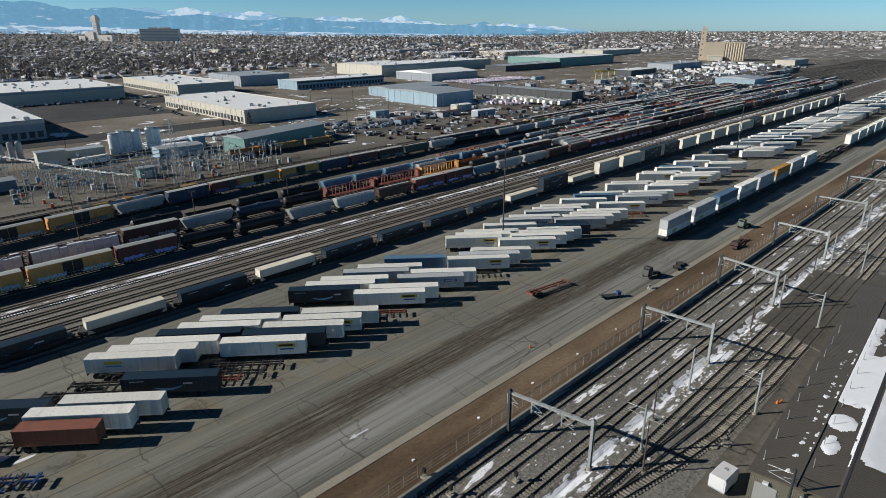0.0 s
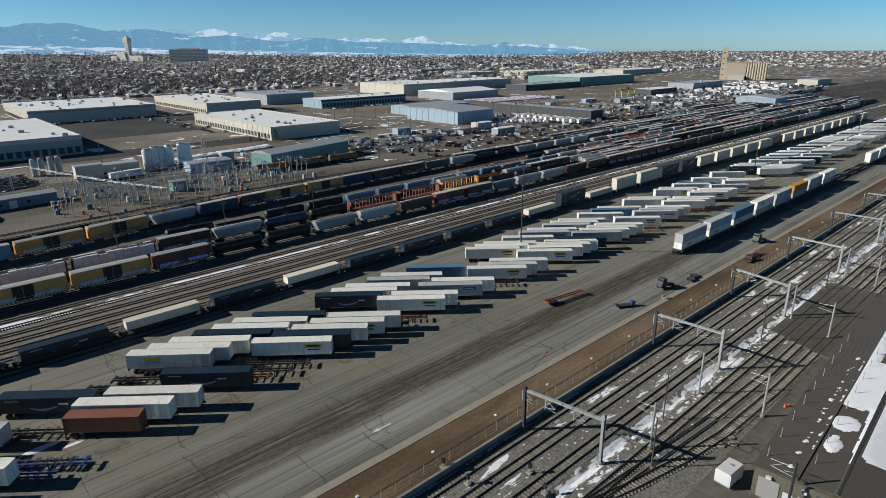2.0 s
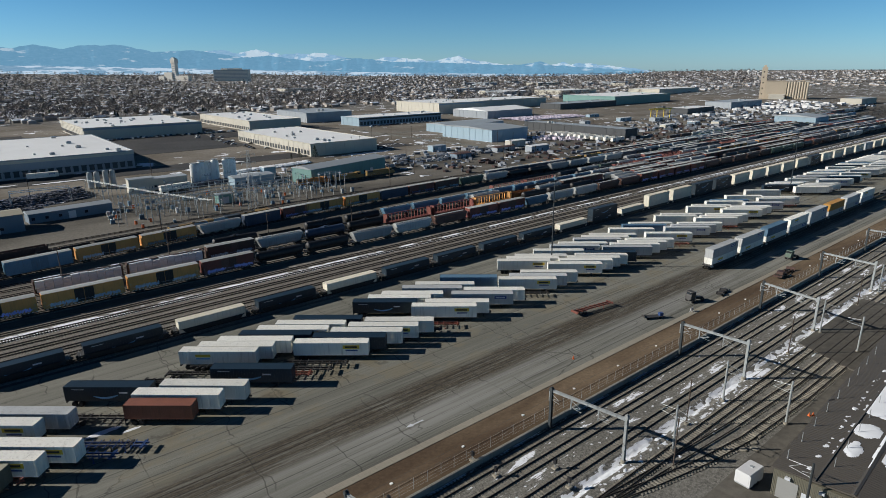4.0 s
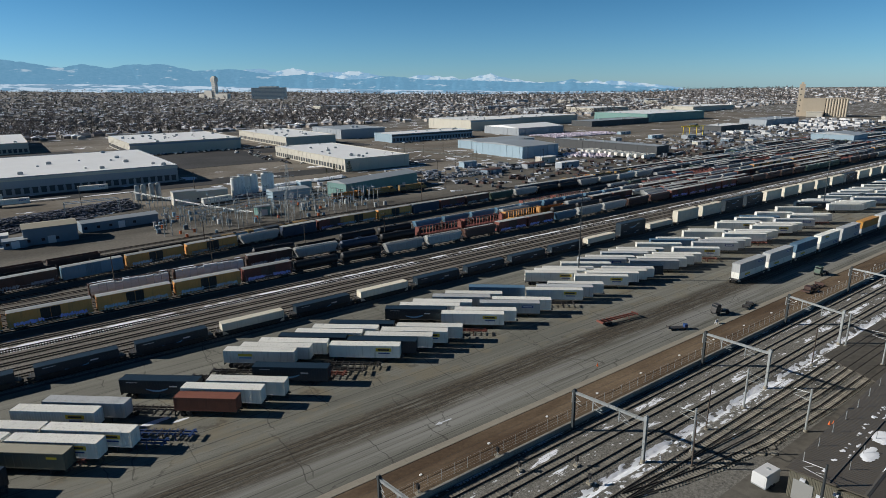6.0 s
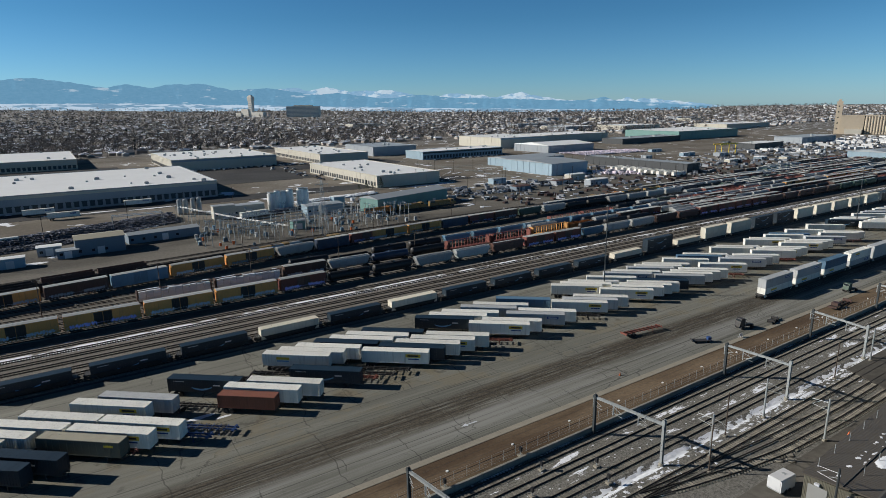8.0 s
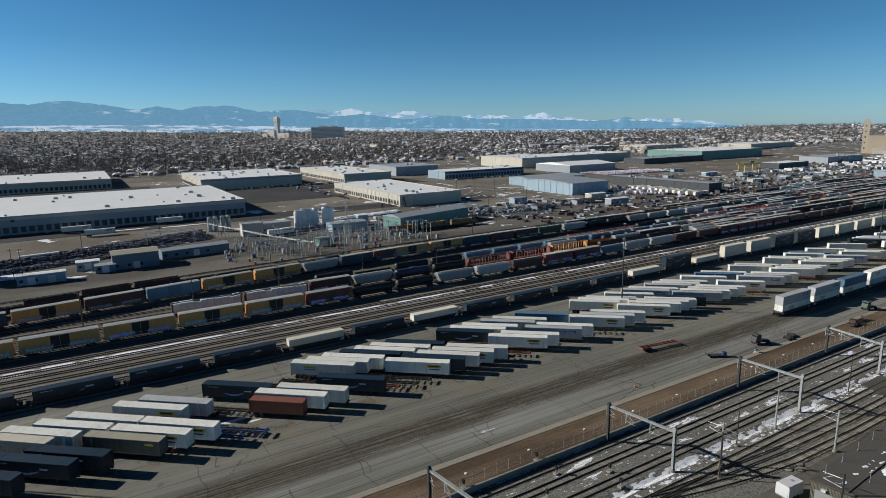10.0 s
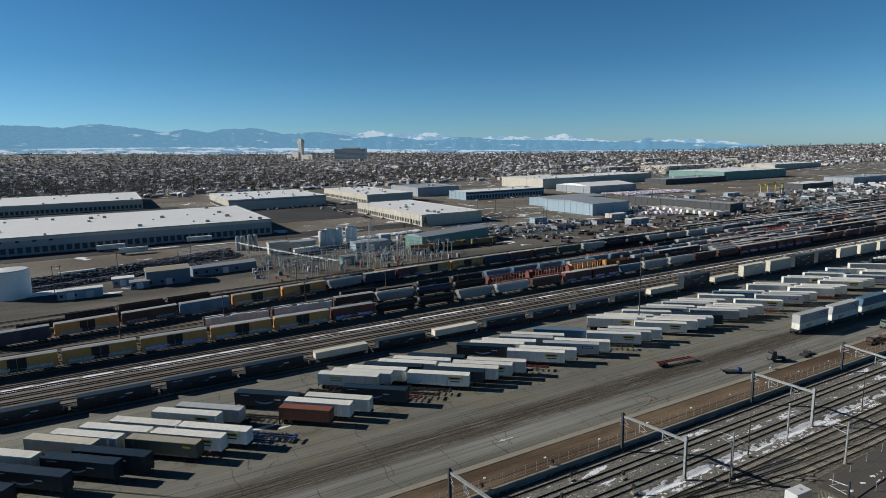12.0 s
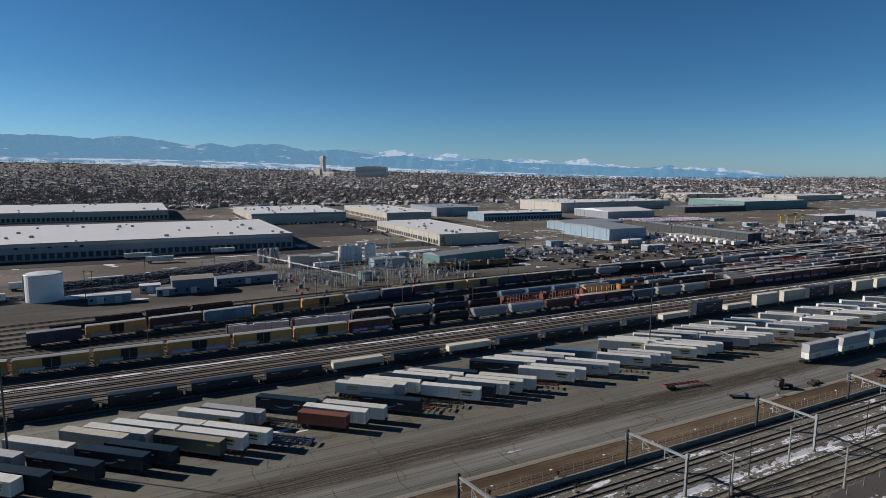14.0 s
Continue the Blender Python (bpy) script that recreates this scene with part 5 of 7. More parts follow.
snow_patch("roof_snow", 95.0, X1 - 0.5, YB + 0.3, YR - 0.45, shed_z, 0.3, lambda x, y: (20.6 - y) * 0.3 + 0.25 - max(0, 98 - x) * 0.1, 3.3, "melting snow on the brown shed roof", amp=0.3).matrix_basis = SHED
snow_patch("roof_snow", 93.0, 147.0, YR + 0.1, 25.75, shed_z, 0.2, thaw, 9.3, "melting snow on the brown shed roof", 0.4, 0.5, 0.3).matrix_basis = SHED
snow_patch("roof_snow", X0 + 2, 130.0, 26.9, 27.8, shed_z, 0.12, lambda x, y: -0.1 - abs(y - 27.35) * 0.6, 19.3, "thin broken line of snow along the roof", 0.8, 0.8).matrix_basis = SHED
snow_patch("roof_snow", X0 + 6, 130.0, 26.05, 26.5, shed_z, 0.1, lambda x, y: -0.12 - abs(y - 26.2) * 0.5, 29.3, "thin broken line of snow beside the roof step", 0.5, 0.8).matrix_basis = SHED
snow_patch("ditch_snow", 30, 330, 48.4, 50.7, lambda x, y: (Z_RAIL - 0.6 + 0.29 * abs(y - 49.4)), 0.25, lambda x, y: 0.03 - abs(y - 49.5) * 0.34, 5.1, "old snow lying along the drainage ditch", 0.6, 1.3)
for y0, y1, k, sd in ((58.4, 60.4, -0.3, 2.0), (53.6, 56.2, -0.26, 12.0), (62.3, 62.9, -0.12, 31.0), (46.6, 48.2, -0.22, 44.0), (43.4, 44.8, -0.34, 51.0)):
    snow_patch("track_snow", 40, 210, y0, y1, lambda x, y: Z_RAIL - 0.28, 0.16, lambda x, y, k=k, c=(y0 + y1) / 2: k - abs(y - c) * 0.12, sd, "ragged patches of old snow between the rails", 1.0, 1.9)

# ---- small things by the passenger line and in the yard ----
t = root("box_trailer", "small white enclosed box trailer on gravel", "trailer")
t.matrix_basis = pose(85.4, 34.2, Z_RAIL - 0.3, 0, 0, -4)
g = Geo().prism([(-1.15, 0.55), (-1.15, 2.35), (-1.0, 2.55), (1.0, 2.55), (1.15, 2.35), (1.15, 0.55)], -1.9, 1.9)
part("body", g, "truck_white", t)
part("skirt", Geo().box(-1.9, 1.9, -1.12, 1.12, 0.35, 0.55), "galv", t)
part("rear_door", Geo().box(-1.94, -1.9, -0.95, 0.95, 0.65, 2.3), "truck_white", t)
part("tongue", Geo().box(1.9, 3.0, -0.06, 0.06, 0.4, 0.52), "dark_steel", t)
part("roof_hatch", Geo().box(0.2, 0.7, -0.25, 0.25, 2.55, 2.62), "galv", t)
for x in (-0.45, 0.45):
    for y in (-1.1, 1.1):
        w = part("wheel", Geo().cyl((x, y - 0.1, 0.34), (x, y + 0.1, 0.34), 0.34, n=14), "rubber", t)
for x, y in ((111.5, 35.4), (112.2, 35.0)):
    t = root("traffic_cone", "orange traffic cone by the shed", "traffic cone", "traffic cones")
    t.location = (x, y, Z_RAIL - 0.33)
    part("cone", Geo().cyl((0, 0, 0.03), (0, 0, 0.75), 0.22, 0.04, n=10), "cone", t)
    part("base", Geo().box(-0.25, 0.25, -0.25, 0.25, 0, 0.04), "cone", t)
t = root("traffic_cone", "orange traffic cone on the yard asphalt", "traffic cone", "traffic cones")
t.location = (98.0, 77.0, 0.0)
part("cone", Geo().cyl((0, 0, 0.03), (0, 0, 0.75), 0.22, 0.04, n=10), "cone", t)
part("base", Geo().box(-0.25, 0.25, -0.25, 0.25, 0, 0.04), "cone", t)
for x, y in ((96.0, 38.2), (98.5, 38.6), (94.5, 37.2), (92.8, 38.4)):
    g = Geo().lathe([(0.0, 0.7), (0.12, 0.75), (0.2, 0.6)], 9, "z")
    ob = solid("concrete_cover", g, "concrete", "flat grey concrete cover lying on gravel", "concrete cover", "concrete covers")
    ob.matrix_basis = pose(x, y, Z_RAIL - 0.33, 0, 4, rnd.uniform(0, 90))
# signal posts by the wall
for x, y in ((56.8, 63.9), (51.5, 55.0), (64.0, 50.6), (41.0, 64.0), (57.5, 59.4), (65.8, 54.8)):
    t = root("dwarf_signal", "small trackside signal on a short post", "signal", "dwarf signals")
    t.location = (x, y, Z_RAIL - 0.3 if y < 63 else 1.2)
    part("post", Geo().cyl((0, 0, 0), (0, 0, 1.1), 0.07, n=8), "galv", t)
    part("head", Geo().box(-0.2, 0.2, -0.25, 0.25, 1.0, 1.75), "black", t)
    part("plinth", Geo().box(-0.4, 0.4, -0.4, 0.4, 0, 0.35), "concrete", t)
# lane arrow
g = Geo().add([(x, y, 0.006) for x, y in ((59.0, 79.3), (56.6, 79.35), (56.6, 79.0), (55.2, 79.5), (56.6, 80.0), (56.6, 79.65), (59.0, 79.6))], [(0, 1, 5, 6), (2, 3, 4), (1, 2, 4, 5)])
solid("lane_arrow", g, "pale_sign", "worn white lane arrow painted on asphalt", "road marking", kind="structure")


def yard_tractor(x, y, turn, label, body):
    t = root("yard_tractor", label, "yard tractor", "yard vehicles")
    t.matrix_basis = pose(x, y, 0, 0, 0, turn)
    part("frame", Geo().box(-2.6, 2.6, -0.45, 0.45, 0.55, 0.9), "chassis_dark", t)
    part("cab", Geo().prism([(0.9, 0.9), (0.9, 3.0), (2.2, 3.0), (2.5, 2.0), (2.7, 0.9)], -1.0, 0.9, "y"), body, t)
    part("windscreen", Geo().box(2.25, 2.42, -0.85, 0.75, 2.05, 2.8), "glass", t)
    part("side_window", Geo().box(1.1, 2.0, -1.03, -1.0, 2.0, 2.8), "glass", t)
    part("exhaust", Geo().cyl((0.7, 0.7, 0.9), (0.7, 0.7, 3.2), 0.08, n=8), "galv", t)
    part("fifth_wheel", Geo().box(-2.0, -0.7, -0.5, 0.5, 0.9, 1.1), "dark_steel", t)
    for xx in (-1.5, 1.8):
        for yy in (-1.0, 1.0):
            part("wheel", Geo().cyl((xx, yy - 0.18, 0.52), (xx, yy + 0.18, 0.52), 0.52, n=14), "rubber", t)


yard_tractor(207.5, 75.6, 172, "grey-green yard tractor parked at the kerb", "car_green")
yard_tractor(149.2, 77.2, 165, "dark yard tractor parked on the asphalt", "chassis_dark")
for x, y, l in ((158.5, 74.9, 3.2), (161.5, 75.5, 2.6)):
    t = root("tow_dolly", "low dark tow dolly by the kerb", "dolly", "dollies")
    t.matrix_basis = pose(x, y, 0, 0, 0, 12)
    part("frame", Geo().box(-l / 2, l / 2, -0.5, 0.5, 0.5, 0.7).box(l / 2, l / 2 + 1.2, -0.06, 0.06, 0.5, 0.62).box(-0.4, 0.4, -0.7, 0.7, 0.7, 1.0), "chassis_dark", t)
    for yy in (-0.85, 0.85):
        part("wheel", Geo().cyl((0, yy - 0.15, 0.48), (0, yy + 0.15, 0.48), 0.48, n=12), "rubber", t)
t = root("blue_cart", "flat steel cart with a small blue cabinet", "cart")
t.matrix_basis = pose(130.5, 78.0, 0, 0, 0, -30)
part("deck", Geo().box(-2.8, 2.4, -0.8, 0.8, 0.5, 0.62).box(-2.8, -2.65, -0.8, 0.8, 0.62, 1.0), "chassis_dark", t)
part("cabinet", Geo().box(1.5, 2.4, -0.5, 0.5, 0.62, 1.4), "chassis_blue", t)
for x in (-1.8, 1.5):
    for y in (-0.7, 0.7):
        part("wheel", Geo().cyl((x, y - 0.1, 0.32), (x, y + 0.1, 0.32), 0.32, n=12), "rubber", t)
t = root("scrap_chassis", "rusty broken chassis frames piled by the kerb", "scrap")
t.matrix_basis = pose(188, 70.2, 0.45, 0, 3, 4)
part("frame", Geo().box(-6, 6, -0.6, -0.45, 0.4, 0.75).box(-6, 6, 0.45, 0.6, 0.4, 0.75).box(-6, -5.8, -1.2, 1.2, 0.3, 0.8).box(5.2, 5.4, -1.2, 1.2, 0.3, 1.4).box(-2, -1.8, -1.2, 1.2, 0.4, 0.8), "car_brown", t)
part("crate", Geo().box(-4.5, -2.2, -0.9, 0.9, 0.78, 1.7), "car_brown", t)
for xx in (-4.5, 3.8):
    part("wheel", Geo().cyl((xx, -1.0, 0.3), (xx, 1.0, 0.3), 0.45, n=12), "rubber", t)
t = root("sawhorse_barrier", "small white barrier by the kerb", "barrier")
t.location = (141.5, 73.9, 0.03)
part("panel", Geo().box(-0.6, 0.6, -0.05, 0.05, 0.5, 1.1), "truck_white", t)
for x in (-0.5, 0.5):
    part("leg", Geo().prism([(-0.4, 0.0), (0.0, 1.0), (0.06, 1.0), (-0.3, 0.0)], x - 0.03, x + 0.03).prism([(0.4, 0.0), (0.0, 1.0), (-0.06, 1.0), (0.3, 0.0)], x - 0.03, x + 0.03), "truck_white", t)


# ---- industrial district ----
FAR_RISE = ((10, 24), (27, 24), (32, 20), (34, 10), (38, 4), (43, 0), (48, 3), (58, 14), (69, 38), (79, 42), (88, 60), (95, 70), (130, 70))


def land(x, y):
    """Gentle rise of the far town."""
    d = math.hypot(x, y)
    az = math.degrees(math.atan2(y, x))
    return -0.3 + float(np.interp(az, *zip(*FAR_RISE))) * max(0.0, min(1.2, (d - 900) / 3600)) ** (4.0 if az > 36 else 1.6)


def ribbed_block(a, b, h, xs, ys, half, out):
    """A block whose outline steps out at each rib: xs along its two long faces, ys along its ends."""
    prof = []
    for x in xs:
        prof += [(x - half, -b), (x - half, -b - out), (x + half, -b - out), (x + half, -b)]
    prof.append((a, -b))
    for y in ys:
        prof += [(a, y - half), (a + out, y - half), (a + out, y + half), (a, y + half)]
    prof += [(a, b), (-a, b)]
    for y in reversed(ys):
        prof += [(-a, y + half), (-a - out, y + half), (-a - out, y - half), (-a, y - half)]
    prof.append((-a, -b))
    n = len(prof)
    return Geo().add([(x, y, z) for z in (0, h) for x, y in prof], [(i, (i + 1) % n, n + (i + 1) % n, n + i) for i in range(n)] + [tuple(range(n))[::-1], tuple(range(n, 2 * n))])


def warehouse(x0, x1, y0, y1, h, label, wall="wall_cream", roof="roof_white", docks=(), units=10, turn=0.0, bands=None, windows=(), name="warehouse", pitch=0.0):
    """Flat-roofed hall: tilt-up panels with joints, parapet, dock doors and roof units. docks: sides 's', 'w', 'e'."""
    t = root(name, label, "warehouse", "industrial halls")
    cx, cy = (x0 + x1) / 2, (y0 + y1) / 2
    t.matrix_basis = pose(cx, cy, -0.35, 0, 0, turn)
    a, b, h = (x1 - x0) / 2, (y1 - y0) / 2, h + 0.35
    n, m = max(3, int(2 * a / 8)), max(3, int(2 * b / 8))
    part("wall", ribbed_block(a, b, h - 0.5, [-a + 2 * a * (i + 0.5) / n for i in range(n)], [-b + 2 * b * (i + 0.5) / m for i in range(m)], 0.3, 0.18), wall, t)
    if pitch:
        part("roof", Geo().prism([(-b - 0.4, h - 0.5), (0, h - 0.5 + pitch), (b + 0.4, h - 0.5), (b + 0.4, h - 0.7), (-b - 0.4, h - 0.7)], -a - 0.4, a + 0.4), roof, t)
    else:
        part("roof", Geo().box(-a + 0.3, a - 0.3, -b + 0.3, b - 0.3, h - 0.5, h - 0.3), roof, t)
        for p in ((-a - 0.1, a + 0.1, -b - 0.25, -b + 0.3), (-a - 0.1, a + 0.1, b - 0.3, b + 0.1), (-a - 0.25, -a + 0.3, -b, b), (a - 0.3, a + 0.25, -b, b)):
            part("parapet", Geo().box(*p, h - 0.6, h), wall, t)
    if bands:
        part("wall_band", Geo().box(-a - 0.22, a + 0.22, -b - 0.3, -b - 0.19, h - 2.4, h - 0.7), bands, t)
    r = random.Random(int(x0 * 3 + y0))
    for _ in range(0 if pitch else units):
        x, y, s = r.uniform(-a + 5, a - 5), r.uniform(-b + 5, b - 5), r.uniform(0.6, 1.6)
        part("roof_unit", Geo().box(x - s, x + s, y - s * 0.7, y + s * 0.7, h - 0.32, h + s * 0.8).box(x - s * 0.6, x + s * 0.6, y - s * 0.4, y + s * 0.4, h + s * 0.8, h + s * 0.95), "galv", t)
    for side in docks:
        if side == "s":
            n = int(2 * a / 4.4)
            for i in range(n):
                x = -a + 3 + (2 * a - 6) * i / (n - 1)
                part("dock_door", Geo().box(x - 1.4, x + 1.4, -b - 0.3, -b - 0.2, 1.2, 4.3).box(x - 1.7, x + 1.7, -b - 0.6, -b - 0.2, 4.3, 4.8), "dock_dark", t)
        else:
            n = int(2 * b / 5)
            s = -1 if side == "w" else 1
            for i in range(n):
                y = -b + 4 + (2 * b - 8) * i / (n - 1)
                p, q = sorted((s * (a + 0.2), s * (a + 0.32)))
                part("dock_door", Geo().box(p, q, y - 1.4, y + 1.4, 1.2, 4.3), "dock_dark", t)
    for x, w, z in windows:
        part("window", Geo().box(x - w / 2, x + w / 2, -b - 0.26, -b - 0.19, z, z + 1.4), "glass", t)
    return t


warehouse(-175, 95, 436, 575, 11.2, "huge blue-grey distribution hall with white roof and dock doors", "wall_grey", docks="s", units=34, bands="wall_cream", windows=[(-50 + 9 * i, 2.2, 8.0) for i in range(6)])
warehouse(-230, 24, 742, 900, 10.5, "long pale hall with white roof", "wall_cream", units=16, docks="s")
warehouse(100, 206, 640, 770, 11.3, "cream hall with white roof and parked cars in front", "wall_cream", units=24, docks="w", bands="wall_grey")
warehouse(205, 262, 402, 540, 9.0, "cream tilt-up hall with grey panels and white roof", "wall_cream", units=12, docks="w")
warehouse(247, 305, 617, 770, 10.3, "cream hall with dark dock doors and white roof", "wall_cream", units=14, docks="w")
warehouse(338, 400, 668, 750, 11.2, "grey industrial hall behind the lots", "wall_grey", "roof_grey", units=4)
warehouse(358, 475, 583, 622, 9.0, "long low hall with blue fascia", "wall_blue", units=6, bands="dock_dark", docks="s")
warehouse(360, 404, 374, 440, 10.5, "pale blue metal hall with grey roof", "wall_blue", "roof_grey", pitch=1.4)
warehouse(380, 455, 455, 490, 8.0, "pale blue low metal hall", "wall_blue", "roof_grey", pitch=1.2)
warehouse(535, 625, 660, 762, 14.5, "large cream hall with pale roof", "wall_cream", units=10, bands="wall_blue")
warehouse(528, 610, 556, 622, 9.5, "white low-pitched metal hall", "wall_grey", "roof_white", pitch=3.0)
warehouse(640, 790, 690, 760, 13.0, "long white industrial hall", "wall_cream", units=8)
warehouse(870, 1040, 610, 720, 13.5, "teal-grey industrial hall with pale roof", "wall_teal", units=8)
warehouse(720, 860, 600, 640, 8.0, "dark low transit shed", "dock_dark", "roof_grey", units=4)
warehouse(462, 480, 312, 432, 8.0, "long dark open shed beside white trailers", "dock_dark", "roof_grey", units=4)
warehouse(684, 718, 240, 280, 9.8, "pale blue-grey metal engine shed", "wall_blue", "roof_grey", pitch=2.0)
warehouse(1060, 1180, 880, 960, 12.0, "distant white flat-roofed hall", "wall_cream", units=5)
warehouse(1250, 1420, 760, 840, 12.0, "distant cream flat-roofed hall", "wall_cream", units=5)
warehouse(900, 1000, 430, 470, 9.0, "distant grey yard building", "wall_grey", "roof_grey", units=4)
warehouse(1120, 1190, 330, 360, 9.0, "distant pale yard building", "wall_cream", "roof_grey", units=4)
warehouse(760, 830, 420, 450, 7.0, "low dark yard building", "dock_dark", "roof_white", units=4)
for i in range(12):
    x0, y0 = 600 + 160 * rnd.random() * 8, 900 + 900 * rnd.random()
    warehouse(x0, x0 + rnd.uniform(50, 130), y0, y0 + rnd.uniform(30, 60), rnd.uniform(7, 11), "distant flat-roofed building among trees", rnd.choice(("wall_cream", "wall_grey")), rnd.choice(("roof_white", "roof_grey")), units=0).location.z += land(x0, y0)
# lots round the halls
for x0, x1, y0, y1, nm in ((95, 200, 500, 618, "lot"), (-300, 300, 405, 432, "lot"), (202, 330, 575, 616, "lot"), (100, 330, 619, 637, "lot"), (-230, 60, 690, 735, "lot")):
    solid("parking_lot", Geo().box(x0, x1, y0, y1, -0.34, -0.24), nm, "dark asphalt lot with snow at its rim", "parking lot", kind="structure")


def shed(x0, x1, y0, y1, h, label, wall, roof, pitch=0.9, turn=0.0, name="utility_building", doors=1):
    t = root(name, label, "building", "small buildings of the yard")
    t.matrix_basis = pose((x0 + x1) / 2, (y0 + y1) / 2, -0.2, 0, 0, turn)
    a, b = (x1 - x0) / 2, (y1 - y0) / 2
    part("wall", ribbed_block(a, b, h, [-a + 0.6 + i * 1.2 for i in range(int(2 * a / 1.2) - 1)], [], 0.06, 0.05), wall, t)
    part("roof", Geo().prism([(-b - 0.3, h), (0, h + pitch), (b + 0.3, h), (b + 0.3, h - 0.15), (-b - 0.3, h - 0.15)], -a - 0.3, a + 0.3), roof, t)
    for i in range(doors):
        x = -a + (i + 0.7) * 2 * a / (doors + 0.4)
        part("door", Geo().box(x - 1.4, x + 1.4, -b - 0.12, -b - 0.06, 0, min(3.2, h - 0.4)), "truck_white", t)
    for i in range(max(1, int(a / 3))):
        x = -a + 1.5 + i * 5
        if x < a - 1.5:
            part("window", Geo().box(x - 0.6, x + 0.6, -b - 0.1, -b - 0.05, 1.4, 2.5), "glass", t)
    return t


shed(1, 20, 288, 301, 7.0, "blue-grey metal building with tan roof", "wall_shed", "olive_roof")
shed(-6, 2, 286, 292, 3.4, "low blue-grey metal annex building", "wall_shed", "roof_grey", 0.2)
shed(22, 54, 301, 309, 4.2, "long low blue-grey building with snowy roof", "wall_shed", "roof_grey", turn=6)
shed(-34, -17, 279.5, 284.5, 4.2, "white modular office trailer", "wall_blue", "roof_white", 0.3, doors=2)
shed(-13, -4, 296, 302, 4.0, "small pale equipment building", "wall_grey", "roof_white", 0.3)
shed(150, 210, 308, 324, 8.2, "long teal-green engine house", "wall_teal", "roof_grey", 1.6, turn=14, doors=3)
shed(118, 140, 322, 332, 5.0, "pale blue pump house", "wall_blue", "roof_grey", 0.6)
shed(140, 147, 334, 340, 7.0, "small pale control house", "wall_blue", "roof_white", 0.3)
shed(82, 100, 344, 352, 6.0, "tan concrete service building", "wall_cream", "roof_grey", 0.2)
shed(70, 82, 340, 346, 7.5, "pale block service building", "wall_cream", "roof_grey", 0.2)
shed(96, 103, 285, 290, 4.5, "small teal switch house", "wall_teal", "roof_grey", 0.3)

# tall white tanks
for x, y, r, h in ((106, 349.5, 2.3, 10.4), (110, 350.5, 2.1, 11.2), (114, 351, 2.1, 10.6), (117.4, 349, 2.2, 11.6), (123.5, 348, 2.1, 11.9), (127, 348.5, 2.2, 11.4)):
    t = root("storage_tank", "tall white upright storage tank", "storage tank", "tall white tanks")
    t.location = (x, y, -0.2)
    part("shell", Geo().lathe([(0.2, r), (h, r), (h + 0.5, r * 0.6), (h + 0.7, 0.1)], 20, "z"), "tank_white", t)
    part("plinth", Geo().cyl((0, 0, 0), (0, 0, 0.3), r + 0.25, n=16), "concrete", t)
    part("ladder", Geo().box(-0.3, -0.24, -r - 0.25, -r - 0.2, 0.3, h).box(0.24, 0.3, -r - 0.25, -r - 0.2, 0.3, h), "galv", t)
    part("guard_rail", Geo().lathe([(h + 0.9, r - 0.1), (h + 0.95, r), (h + 1.0, r - 0.1)], 16, "z"), "galv", t)
for x, y in ((58, 372), (61.5, 372.5), (66, 374), (69.5, 374)):
    t = root("storage_tank", "slim grey upright tank on a plinth", "storage tank", "slim grey tanks")
    t.location = (x, y, -0.3)
    part("shell", Geo().lathe([(0.6, 1.4), (8.6, 1.4), (9.1, 0.5)], 14, "z"), "galv", t)
    part("stand", Geo().cyl((0, 0, 0), (0, 0, 0.7), 1.5, n=12), "concrete", t)
# big white tank at the west edge
t = root("storage_tank", "large white cylindrical storage tank", "storage tank")
t.location = (-52, 300, -0.2)
part("shell", Geo().lathe([(0, 7.5), (12.5, 7.5), (13.6, 0.3)], 32, "z"), "tank_white", t)
part("rim", Geo().lathe([(12.3, 7.5), (12.4, 7.7), (12.6, 7.5)], 32, "z"), "galv", t)
part("stair", Geo().box(-7.9, -7.5, -1, 1, 0, 12), "galv", t)

# worn vehicle ruts in the soil of the service yard
for off, seed in ((0.0, 1), (2.1, 2), (9.0, 3), (11.1, 4)):
    g, n = Geo(), 60
    for i in range(n + 1):
        x = -90 + 150 * i / n
        y = 268 + off + 0.19 * (x + 90) + 1.6 * math.sin(x * 0.045 + off * 0.2)
        w = 0.32 + 0.1 * math.sin(i * 1.7 + seed)
        g.v += [(x, y - w, -0.154), (x, y + w, -0.154), (x, y + w, -0.2), (x, y - w, -0.2)]
    for i in range(n):
        for j in range(4):
            g.f.append((4 * i + j, 4 * i + (j + 1) % 4, 4 * i + 4 + (j + 1) % 4, 4 * i + 4 + j))
            g.m.append(0)
    solid("wheel_rut", g, "lot", "dark packed wheel rut in bare soil", "rut", kind="structure")

